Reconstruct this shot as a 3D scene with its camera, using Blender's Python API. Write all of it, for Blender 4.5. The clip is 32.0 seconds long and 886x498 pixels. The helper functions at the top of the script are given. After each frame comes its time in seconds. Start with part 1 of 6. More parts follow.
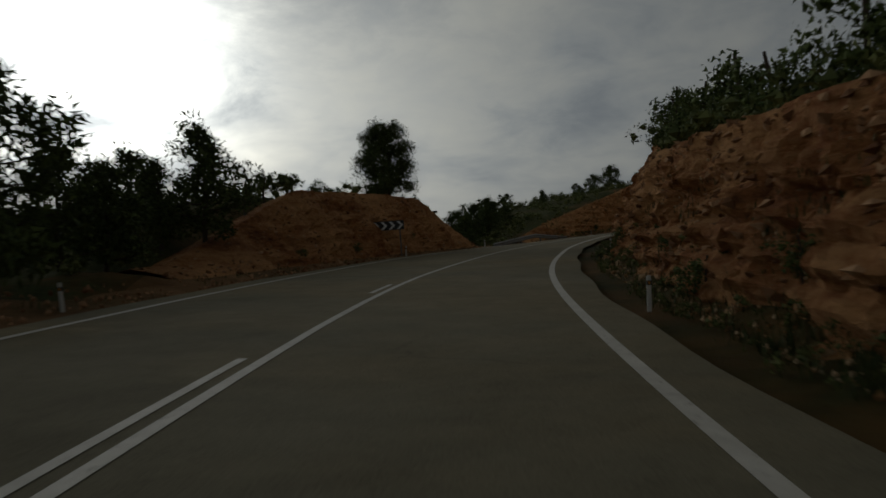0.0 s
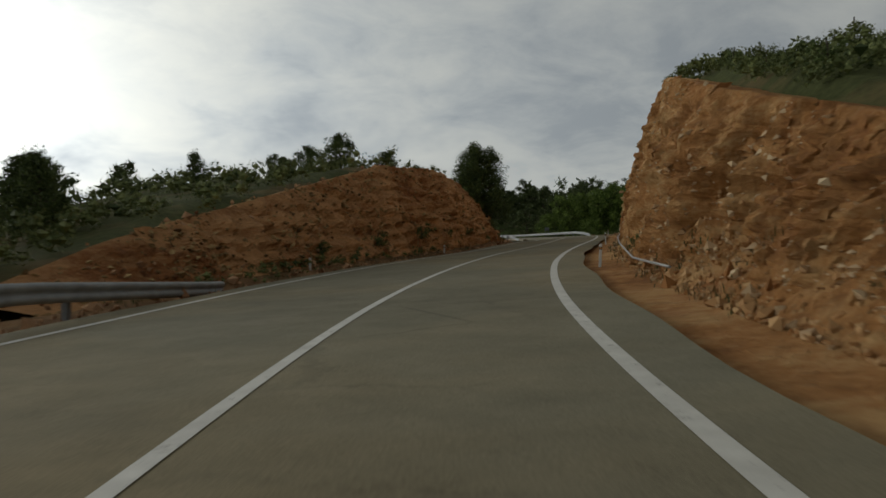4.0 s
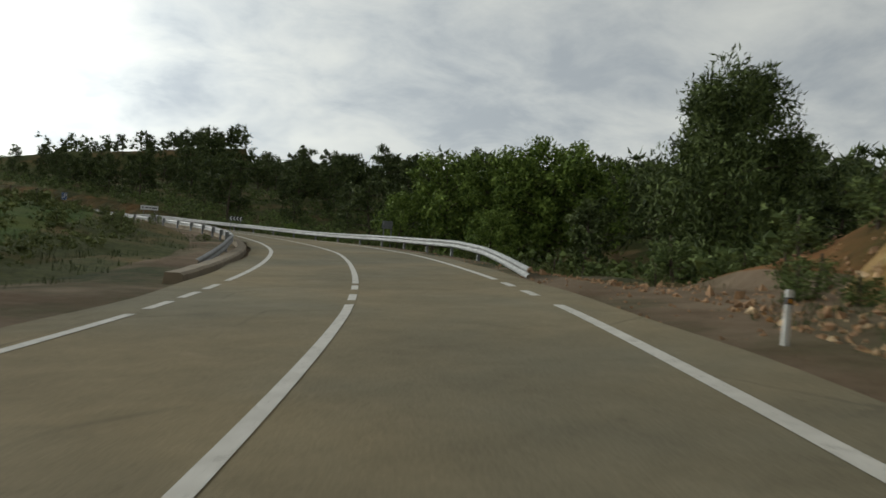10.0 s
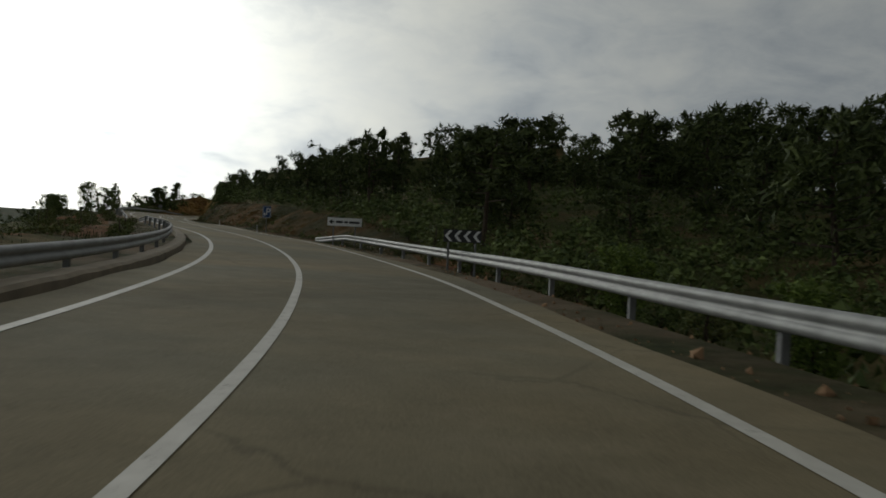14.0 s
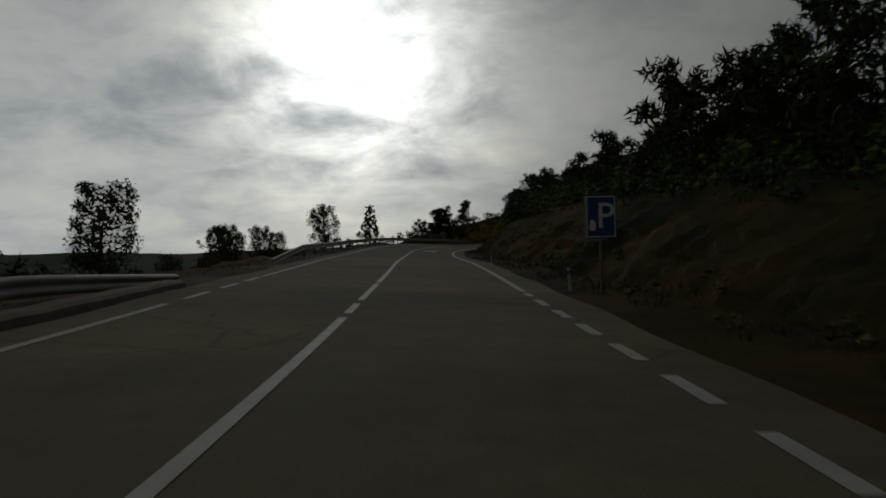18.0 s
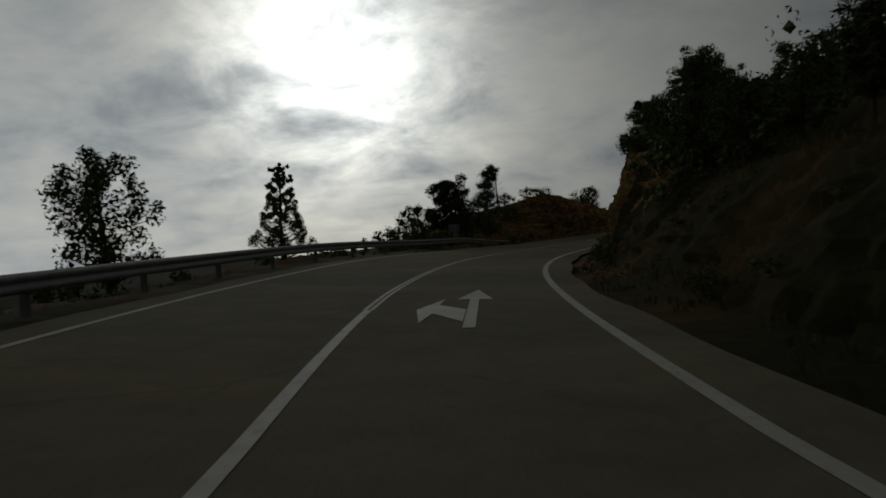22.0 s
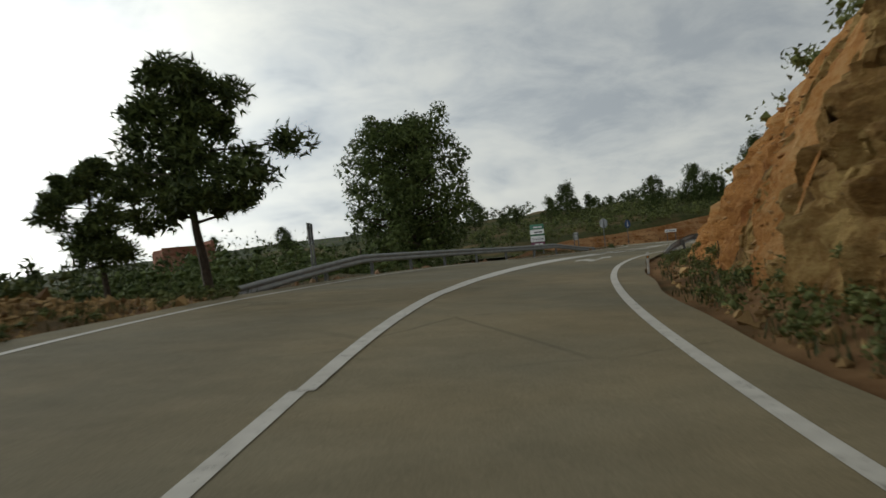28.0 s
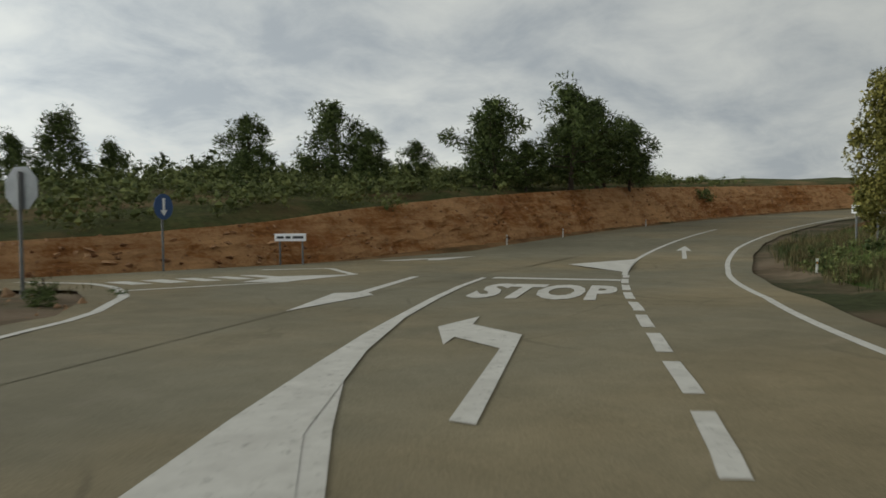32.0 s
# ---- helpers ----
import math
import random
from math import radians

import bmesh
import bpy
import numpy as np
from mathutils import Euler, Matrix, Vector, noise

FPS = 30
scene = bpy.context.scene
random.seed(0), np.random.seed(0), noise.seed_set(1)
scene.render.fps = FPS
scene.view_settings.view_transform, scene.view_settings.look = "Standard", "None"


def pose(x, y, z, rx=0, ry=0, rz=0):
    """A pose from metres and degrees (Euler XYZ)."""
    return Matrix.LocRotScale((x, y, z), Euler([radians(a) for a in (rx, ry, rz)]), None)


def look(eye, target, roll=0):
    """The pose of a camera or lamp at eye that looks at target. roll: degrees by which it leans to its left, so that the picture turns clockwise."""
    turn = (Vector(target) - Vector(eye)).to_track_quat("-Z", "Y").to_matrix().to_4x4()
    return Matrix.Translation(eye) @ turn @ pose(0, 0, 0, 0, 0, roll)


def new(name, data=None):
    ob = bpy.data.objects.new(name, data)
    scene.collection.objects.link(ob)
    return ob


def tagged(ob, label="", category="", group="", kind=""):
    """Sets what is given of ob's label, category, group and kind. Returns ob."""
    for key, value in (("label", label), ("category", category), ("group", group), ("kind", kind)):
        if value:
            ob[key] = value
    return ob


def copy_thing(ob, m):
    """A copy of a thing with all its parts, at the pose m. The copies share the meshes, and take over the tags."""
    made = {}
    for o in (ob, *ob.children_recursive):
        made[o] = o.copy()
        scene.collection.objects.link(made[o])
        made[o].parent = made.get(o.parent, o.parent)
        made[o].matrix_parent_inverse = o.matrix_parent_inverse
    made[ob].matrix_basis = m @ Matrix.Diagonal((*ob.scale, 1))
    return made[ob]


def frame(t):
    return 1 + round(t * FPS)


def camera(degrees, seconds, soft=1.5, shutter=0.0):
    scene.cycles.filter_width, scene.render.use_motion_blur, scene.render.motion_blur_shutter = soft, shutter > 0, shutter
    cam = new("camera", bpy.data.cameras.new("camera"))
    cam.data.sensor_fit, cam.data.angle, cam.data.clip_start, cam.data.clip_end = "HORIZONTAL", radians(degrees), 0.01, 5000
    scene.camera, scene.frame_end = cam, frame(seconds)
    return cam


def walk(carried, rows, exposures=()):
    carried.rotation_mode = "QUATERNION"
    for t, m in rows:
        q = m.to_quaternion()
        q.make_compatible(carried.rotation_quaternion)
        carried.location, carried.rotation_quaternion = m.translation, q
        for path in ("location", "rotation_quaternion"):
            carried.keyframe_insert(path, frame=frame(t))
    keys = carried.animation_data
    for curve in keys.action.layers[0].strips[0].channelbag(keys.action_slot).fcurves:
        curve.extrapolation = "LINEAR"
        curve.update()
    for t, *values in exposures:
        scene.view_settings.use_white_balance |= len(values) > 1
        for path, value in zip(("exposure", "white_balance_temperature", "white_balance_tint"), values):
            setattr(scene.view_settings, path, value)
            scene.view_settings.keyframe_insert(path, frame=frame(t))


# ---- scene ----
# ---- camera: seconds, x, y, z, yaw, pitch, roll ----
ROWS = [
    (0.0, 0.03, -0.00, 0.06, -0.91, -0.07, 4.16),
    (0.5, 0.25, 6.59, 0.18, -3.25, -0.09, 3.41),
    (1.0, 0.67, 13.01, 0.32, -5.89, -0.10, 3.17),
    (1.5, 1.31, 19.13, 0.45, -8.47, -0.10, 2.80),
    (2.0, 2.32, 25.08, 0.55, -11.54, -0.07, 2.44),
    (2.5, 3.55, 30.89, 0.72, -14.11, -0.24, 2.67),
    (3.0, 5.22, 36.75, 0.86, -17.33, -0.47, 1.74),
    (3.5, 7.22, 42.59, 0.97, -20.15, -0.37, 1.58),
    (4.0, 9.49, 48.18, 1.07, -22.89, -0.30, 0.86),
    (4.5, 11.71, 53.28, 1.18, -25.28, -0.28, 0.03),
    (5.0, 14.21, 58.27, 1.31, -27.86, -0.12, -0.11),
    (5.5, 17.02, 63.26, 1.45, -30.48, 0.05, -0.70),
    (6.0, 20.12, 68.22, 1.62, -32.82, 0.15, -1.45),
    (6.5, 23.44, 73.11, 1.78, -34.69, 0.19, -2.25),
    (7.0, 26.87, 77.92, 1.91, -35.85, 0.31, -2.73),
    (7.5, 30.22, 82.55, 2.01, -36.32, 0.20, -3.09),
    (8.0, 33.68, 87.33, 2.15, -36.35, 0.09, -3.03),
    (8.5, 37.31, 92.25, 2.29, -36.07, 0.18, -2.43),
    (9.0, 40.81, 97.40, 2.43, -34.89, 0.13, -3.01),
    (9.5, 44.25, 102.59, 2.51, -33.50, -0.20, -3.17),
    (10.0, 47.58, 107.93, 2.56, -31.61, -0.68, -3.92),
    (10.5, 50.82, 113.53, 2.56, -29.13, -0.58, -4.43),
    (11.0, 53.86, 119.38, 2.63, -26.12, -0.36, -4.56),
    (11.5, 56.55, 125.32, 2.69, -22.97, -0.82, -4.55),
    (12.0, 58.84, 131.18, 2.76, -19.63, -0.83, -4.34),
    (12.5, 60.77, 136.80, 2.82, -17.00, -0.36, -3.87),
    (13.0, 62.32, 142.19, 2.85, -13.67, -0.80, -3.82),
    (13.5, 63.50, 147.41, 2.92, -10.71, -0.37, -3.38),
    (14.0, 64.42, 152.61, 2.98, -7.12, -0.51, -2.54),
    (14.5, 64.95, 157.97, 3.01, -3.15, -0.52, -1.41),
    (15.0, 65.01, 163.63, 3.12, 1.34, -0.15, -1.13),
    (15.5, 64.83, 169.52, 3.25, 4.26, -0.02, -1.59),
    (16.0, 64.28, 175.52, 3.35, 6.48, 0.03, -0.63),
    (16.5, 63.47, 181.56, 3.48, 8.81, 0.18, -0.03),
    (17.0, 62.38, 187.59, 3.65, 11.47, 0.35, 0.58),
    (17.5, 60.99, 193.61, 3.84, 14.26, 0.54, 1.16),
    (18.0, 59.32, 199.63, 3.99, 16.14, 0.66, 1.49),
    (18.5, 57.53, 205.62, 4.15, 17.12, 0.88, 1.41),
    (19.0, 55.64, 211.62, 4.36, 17.52, 0.74, 2.67),
    (19.5, 53.72, 217.53, 4.58, 17.49, 0.75, 2.60),
    (20.0, 51.80, 223.41, 4.78, 17.38, 0.50, 2.18),
    (20.5, 49.88, 229.24, 4.97, 17.35, 0.66, 2.90),
    (21.0, 48.02, 235.06, 5.11, 17.04, 0.31, 3.67),
    (21.5, 46.21, 240.92, 5.21, 16.61, 0.60, 4.58),
    (22.0, 44.46, 246.88, 5.34, 15.84, 0.51, 4.66),
    (22.5, 42.73, 252.83, 5.59, 14.58, 0.43, 4.40),
    (23.0, 41.27, 258.80, 5.71, 12.16, -0.12, 4.79),
    (23.5, 40.06, 264.72, 5.85, 9.15, -0.08, 4.93),
    (24.0, 39.28, 270.52, 5.94, 5.69, 0.13, 5.51),
    (24.5, 38.75, 276.08, 6.08, 2.77, 0.02, 5.74),
    (25.0, 38.70, 281.83, 6.10, -0.97, 0.04, 4.80),
    (25.5, 39.01, 287.74, 6.21, -4.95, 0.25, 4.37),
    (26.0, 39.75, 293.51, 6.34, -9.32, 0.51, 3.72),
    (26.5, 40.92, 298.93, 6.49, -13.57, 0.59, 3.17),
    (27.0, 42.47, 304.18, 6.71, -16.70, 0.98, 4.93),
    (27.5, 44.28, 309.43, 6.93, -19.16, 0.69, 5.68),
    (28.0, 46.37, 314.81, 7.14, -21.65, -0.03, 5.69),
    (28.5, 48.84, 320.42, 7.32, -24.99, -1.00, 5.85),
    (29.0, 51.86, 326.27, 7.41, -29.82, -2.52, 4.42),
    (29.5, 55.55, 332.11, 7.41, -33.96, -1.96, 3.80),
    (30.0, 59.71, 337.87, 7.39, -38.47, -1.86, 2.90),
    (30.5, 64.00, 342.96, 7.40, -41.87, -1.99, 2.27),
    (31.0, 68.10, 347.37, 7.31, -45.37, -2.11, 1.71),
    (31.5, 71.96, 350.89, 7.21, -48.20, -2.23, 1.12),
    (32.0, 75.86, 354.09, 7.19, -51.37, -2.08, 0.76),
]
cam = camera(59.5, 32.0, soft=1.6, shutter=0.22)
EXPOSURES = [
    (0, -2.75), (1, -2.6), (2, -1.8), (3, -1.58), (4, -1.28), (5.5, -0.6), (7, -0.15), (8, -0.15), (9, -0.35),
    (10, -0.62), (11, -0.75), (12, -1.0), (13, -1.3), (14, -1.75), (15, -2.65), (16, -3.1), (18, -3.5), (20, -3.6),
    (22, -3.6), (23, -3.5), (24, -3.25), (25, -2.7), (26, -1.95), (27, -1.2), (29, -0.8), (30, -0.7), (32, -0.58)]
EXPOSURES = [(t, e, 6580, 5) for t, e in EXPOSURES]
walk(cam, [(r[0], pose(r[1], r[2], r[3], 90 + r[5], r[6], r[4])) for r in ROWS], EXPOSURES)

# ---- world and sun ----
SUN_AZ, SUN_EL = 22.4, 15.4      # degrees left of +Y, degrees up
SUN_DIR = Vector((-math.sin(radians(SUN_AZ)) * math.cos(radians(SUN_EL)),
                  math.cos(radians(SUN_AZ)) * math.cos(radians(SUN_EL)), math.sin(radians(SUN_EL))))


class Nodes:
    """A small helper to write node trees."""

    def __init__(self, tree):
        self.tree = tree

    def add(self, kind):
        return self.tree.nodes.new(kind)

    def link(self, a, b):
        self.tree.links.new(a, b)

    def math(self, op, a, b=0.0, clamp=False):
        node = self.add("ShaderNodeMath")
        node.operation, node.use_clamp = op, clamp
        for sock, v in zip(node.inputs, (a, b)):
            if hasattr(v, "links"):
                self.link(v, sock)
            else:
                sock.default_value = v
        return node.outputs[0]

    def noise(self, vec, scale, detail=4.0, rough=0.55, dist=0.0):
        node = self.add("ShaderNodeTexNoise")
        node.inputs["Scale"].default_value = scale
        node.inputs["Detail"].default_value = detail
        node.inputs["Roughness"].default_value = rough
        node.inputs["Distortion"].default_value = dist
        if vec is not None:
            self.link(vec, node.inputs["Vector"])
        return node.outputs["Fac"]

    def ramp(self, fac, stops):
        node = self.add("ShaderNodeValToRGB")
        els = node.color_ramp.elements
        while len(els) < len(stops):
            els.new(0.5)
        for el, (p, c) in zip(els, stops):
            el.position = p
            el.color = (*c, 1) if len(c) == 3 else c
        self.link(fac, node.inputs[0])
        return node.outputs["Color"]

    def mix(self, fac, a, b, blend="MIX"):
        node = self.add("ShaderNodeMix")
        node.data_type, node.blend_type = "RGBA", blend
        for sock, v in ((node.inputs[0], fac), (node.inputs[6], a), (node.inputs[7], b)):
            if hasattr(v, "links"):
                self.link(v, sock)
            elif isinstance(v, tuple):
                sock.default_value = (*v, 1) if len(v) == 3 else v
            else:
                sock.default_value = v
        return node.outputs[2]


def build_world():
    world = bpy.data.worlds.new("overcast_sky")
    scene.world = world
    world.use_nodes = True
    t = world.node_tree
    t.nodes.clear()
    n = Nodes(t)
    out = n.add("ShaderNodeOutputWorld")
    co = n.add("ShaderNodeTexCoord").outputs["Generated"]
    sky = n.add("ShaderNodeTexSky")
    sky.sky_type, sky.sun_disc = "NISHITA", False
    sky.sun_elevation = radians(SUN_EL)
    sky.sun_rotation = -radians(SUN_AZ)
    blue = n.add("ShaderNodeBackground")
    n.link(sky.outputs[0], blue.inputs[0])
    blue.inputs[1].default_value = 0.07
    # clouds seen on a flat ceiling: direction divided by its height
    sep = n.add("ShaderNodeSeparateXYZ")
    n.link(co, sep.inputs[0])
    zz = n.math("ADD", n.math("MAXIMUM", sep.outputs[2], 0.0), 0.30)
    comb = n.add("ShaderNodeCombineXYZ")
    n.link(n.math("DIVIDE", sep.outputs[0], zz), comb.inputs[0])
    n.link(n.math("DIVIDE", sep.outputs[1], zz), comb.inputs[1])
    big = n.noise(comb.outputs[0], 0.9, 5.0, 0.55, 0.25)
    fine = n.noise(comb.outputs[0], 3.6, 8.0, 0.62, 0.35)
    body = n.math("ADD", n.math("MULTIPLY", big, 0.6), n.math("MULTIPLY", fine, 0.4))
    dot = n.add("ShaderNodeVectorMath")
    dot.operation = "DOT_PRODUCT"
    n.link(co, dot.inputs[0])
    dot.inputs[1].default_value = SUN_DIR
    d = n.math("MAXIMUM", dot.outputs["Value"], 0.0)
    # the cloud is thin and torn round the sun, thick and even away from it
    torn = n.ramp(body, [(0.36, (0.56, 0.61, 0.70)), (0.44, (0.78, 0.82, 0.88)), (0.51, (0.93, 0.945, 0.96)), (0.62, (1.06, 1.05, 1.01))])
    even = n.ramp(body, [(0.38, (0.62, 0.66, 0.73)), (0.5, (0.90, 0.915, 0.94)), (0.60, (1.08, 1.08, 1.07))])
    shade = n.mix(n.math("POWER", d, 2.2), even, torn)
    # a heavy bank of cloud hangs over the right of the sun
    right = n.add("ShaderNodeVectorMath")
    right.operation = "DOT_PRODUCT"
    n.link(co, right.inputs[0])
    right.inputs[1].default_value = (math.cos(radians(SUN_AZ)), math.sin(radians(SUN_AZ)), 0.0)
    rag = n.math("MULTIPLY", n.math("SUBTRACT", body, 0.5), 0.9)
    over = n.math("MULTIPLY", n.math("ADD", n.math("SUBTRACT", sep.outputs[2], 0.235), n.math("ADD", rag, n.math("MULTIPLY", right.outputs["Value"], 0.10))), 9.0, True)
    beside = n.math("MULTIPLY", n.math("ADD", n.math("SUBTRACT", right.outputs["Value"], 0.055), rag), 14.0, True)
    thins = n.math("SUBTRACT", 1.0, n.math("MULTIPLY", n.math("SUBTRACT", right.outputs["Value"], 0.26), 3.0, True))
    bank_ = n.math("MULTIPLY", n.math("MULTIPLY", over, beside), thins)
    patch = n.math("ADD", 0.18, n.math("MULTIPLY", n.math("MULTIPLY", n.math("SUBTRACT", 0.545, body), 8.0, True), 0.55))
    shade = n.mix(n.math("MULTIPLY", bank_, patch), shade, (0.34, 0.375, 0.44))
    ragged = n.math("MAXIMUM", n.math("ADD", d, n.math("MULTIPLY", n.math("SUBTRACT", body, 0.5), 0.062)), 0.0)
    broad = n.math("ADD", n.math("MULTIPLY", n.math("POWER", d, 4.0), 1.15), n.math("MULTIPLY", n.math("POWER", ragged, 14.0), 2.8))
    halo = n.math("MULTIPLY", n.math("POWER", ragged, 38.0), 2.0)
    core = n.math("MULTIPLY", n.math("POWER", n.math("MINIMUM", ragged, 1.0), 150.0), 20.0)
    thin = n.math("MULTIPLY", n.math("ADD", halo, core), n.math("MULTIPLY", n.math("SUBTRACT", body, 0.27), 5.0, True))
    level = n.math("SUBTRACT", 1.0, n.math("MULTIPLY", n.math("MULTIPLY", sep.outputs[2], 1.4, True), 0.44))
    # the deck is thinner to the west of the sun
    west = n.add("ShaderNodeVectorMath")
    west.operation = "DOT_PRODUCT"
    n.link(co, west.inputs[0])
    west.inputs[1].default_value = (-math.sin(radians(62)), math.cos(radians(62)), 0.0)
    open_ = n.math("MULTIPLY", n.math("POWER", n.math("MAXIMUM", west.outputs["Value"], 0.0), 5.0), 4.2)
    broad = n.math("ADD", broad, open_)
    # and heavier towards the east
    east = n.add("ShaderNodeVectorMath")
    east.operation = "DOT_PRODUCT"
    n.link(co, east.inputs[0])
    east.inputs[1].default_value = (0.97, -0.24, 0.0)
    heavy = n.math("SUBTRACT", 1.0, n.math("MULTIPLY", n.math("POWER", n.math("MAXIMUM", east.outputs["Value"], 0.0), 4.0), 0.34))
    gain = n.math("MULTIPLY", n.math("MULTIPLY", n.math("ADD", n.math("ADD", 1.12, broad), thin), level), heavy)
    warm = n.mix(n.math("POWER", d, 10.0), (0.985, 0.995, 0.985), (1.0, 0.985, 0.945))
    cloud = n.add("ShaderNodeBackground")
    n.link(n.mix(1.0, shade, warm, "MULTIPLY"), cloud.inputs[0])
    n.link(gain, cloud.inputs[1])
    mixs = n.add("ShaderNodeMixShader")
    mixs.inputs[0].default_value = 0.92
    n.link(blue.outputs[0], mixs.inputs[1])
    n.link(cloud.outputs[0], mixs.inputs[2])
    n.link(mixs.outputs[0], out.inputs[0])


build_world()
sun = new("sun", bpy.data.lights.new("sun", "SUN"))
sun.data.energy, sun.data.angle, sun.data.color = 0.8, radians(16), (1.0, 0.95, 0.88)
sun.matrix_world = look(tuple(SUN_DIR * 300), (0, 0, 0))


# ---- materials ----
def material(name):
    m = bpy.data.materials.new(name)
    m.use_nodes = True
    t = m.node_tree
    n = Nodes(t)
    return m, n, t.nodes["Principled BSDF"], n.add("ShaderNodeTexCoord").outputs["Object"]


def bump(n, bsdf, height, strength, dist):
    b = n.add("ShaderNodeBump")
    b.inputs["Strength"].default_value = strength
    b.inputs["Distance"].default_value = dist
    n.link(height, b.inputs["Height"])
    n.link(b.outputs[0], bsdf.inputs["Normal"])


def plain(name, color, rough=0.6, metal=0.0, scale=6.0, vary=0.25, bumpy=0.0):
    m, n, b, co = material(name)
    f = n.noise(co, scale, 5.0)
    dark = tuple(c * (1 - vary) for c in color)
    light = tuple(min(c * (1 + vary), 1.0) for c in color)
    n.link(n.ramp(f, [(0.3, dark), (0.7, light)]), b.inputs["Base Color"])
    b.inputs["Roughness"].default_value = rough
    b.inputs["Metallic"].default_value = metal
    if bumpy:
        bump(n, b, n.noise(co, scale * 6, 4.0), bumpy, 0.02)
    return m


def rock_material(name, deep, mid, pale, streak=0.5, beds=0.5, flutes=0.0):
    """Crumbly cut rock: beds, downward wash, grains and embedded stones."""
    m, n, b, co = material(name)

    def scaled(sx, sz):
        mp = n.add("ShaderNodeMapping")
        mp.inputs["Scale"].default_value = (sx, sx, sz)
        n.link(co, mp.inputs[0])
        return mp.outputs[0]

    big = n.noise(co, 0.16, 4.0, 0.6, 0.4)
    mid_n = n.noise(scaled(1, 1.6), 1.1, 8.0, 0.72, 0.4)
    grain = n.noise(co, 7.0, 6.0, 0.75)
    bed = n.noise(scaled(.25, 3.2), 0.9, 6.0, 0.65, 0.5)
    f = n.math("ADD", n.math("MULTIPLY", big, 0.35), n.math("MULTIPLY", mid_n, 0.30))
    f = n.math("ADD", f, n.math("ADD", n.math("MULTIPLY", grain, 0.18), n.math("MULTIPLY", bed, 0.17 * (beds + .5))))
    c = n.ramp(f, [(0.42, deep), (0.49, mid), (0.55, pale), (0.61, tuple(min(1, x * 1.25) for x in pale))])
    wash = n.ramp(n.noise(scaled(1, .09), 0.9, 5.0, 0.65, 0.3), [(0.48, (0, 0, 0)), (0.66, (1, 1, 1))])
    c = n.mix(n.math("MULTIPLY", wash, streak), c, tuple(.5 * (x + y) for x, y in zip(mid, pale)))
    red = n.ramp(n.noise(scaled(1, .14), 0.33, 4.0, 0.6, 0.2), [(0.60, (0, 0, 0)), (0.68, (1, 1, 1))])
    c = n.mix(n.math("MULTIPLY", red, 0.42), c, (deep[0] * 1.5, deep[1] * 1.1, deep[2] * 1.0))
    if flutes:
        run = n.ramp(n.noise(scaled(1, .07), 1.5, 6.0, 0.7, 0.35), [(0.34, (1, 1, 1)), (0.46, (0, 0, 0))])
        c = n.mix(n.math("MULTIPLY", run, flutes), c, tuple(x * .62 for x in deep))
        pale_run = n.ramp(n.noise(scaled(1, .10), 0.7, 6.0, 0.7, 0.3), [(0.58, (0, 0, 0)), (0.66, (1, 1, 1))])
        c = n.mix(n.math("MULTIPLY", pale_run, flutes), c, tuple(min(1, x * 1.12) for x in pale))
    vor = n.add("ShaderNodeTexVoronoi")
    vor.inputs["Scale"].default_value = 3.4
    vor.inputs["Randomness"].default_value = 1.0
    n.link(scaled(1, 1.5), vor.inputs["Vector"])
    pick = n.math("GREATER_THAN", vor.outputs["Color"], 0.60)
    stone = n.math("MULTIPLY", pick, n.math("MULTIPLY", n.math("SUBTRACT", n.math("ADD", 0.20, n.math("MULTIPLY", mid_n, 0.25)), vor.outputs["Distance"]), 9.0, True))
    c = n.mix(n.math("MULTIPLY", stone, 0.30), c, tuple(min(1, x * 1.1) for x in pale))
    n.link(c, b.inputs["Base Color"])
    b.inputs["Roughness"].default_value = 0.96
    b.inputs["Specular IOR Level"].default_value = 0.15
    h = n.math("ADD", n.math("MULTIPLY", mid_n, 0.7), n.math("MULTIPLY", stone, 0.10))
    h = n.math("ADD", h, n.math("ADD", n.math("MULTIPLY", grain, 0.30), n.math("MULTIPLY", bed, 0.5 * beds)))
    bump(n, b, h, 1.0, 0.42)
    return m


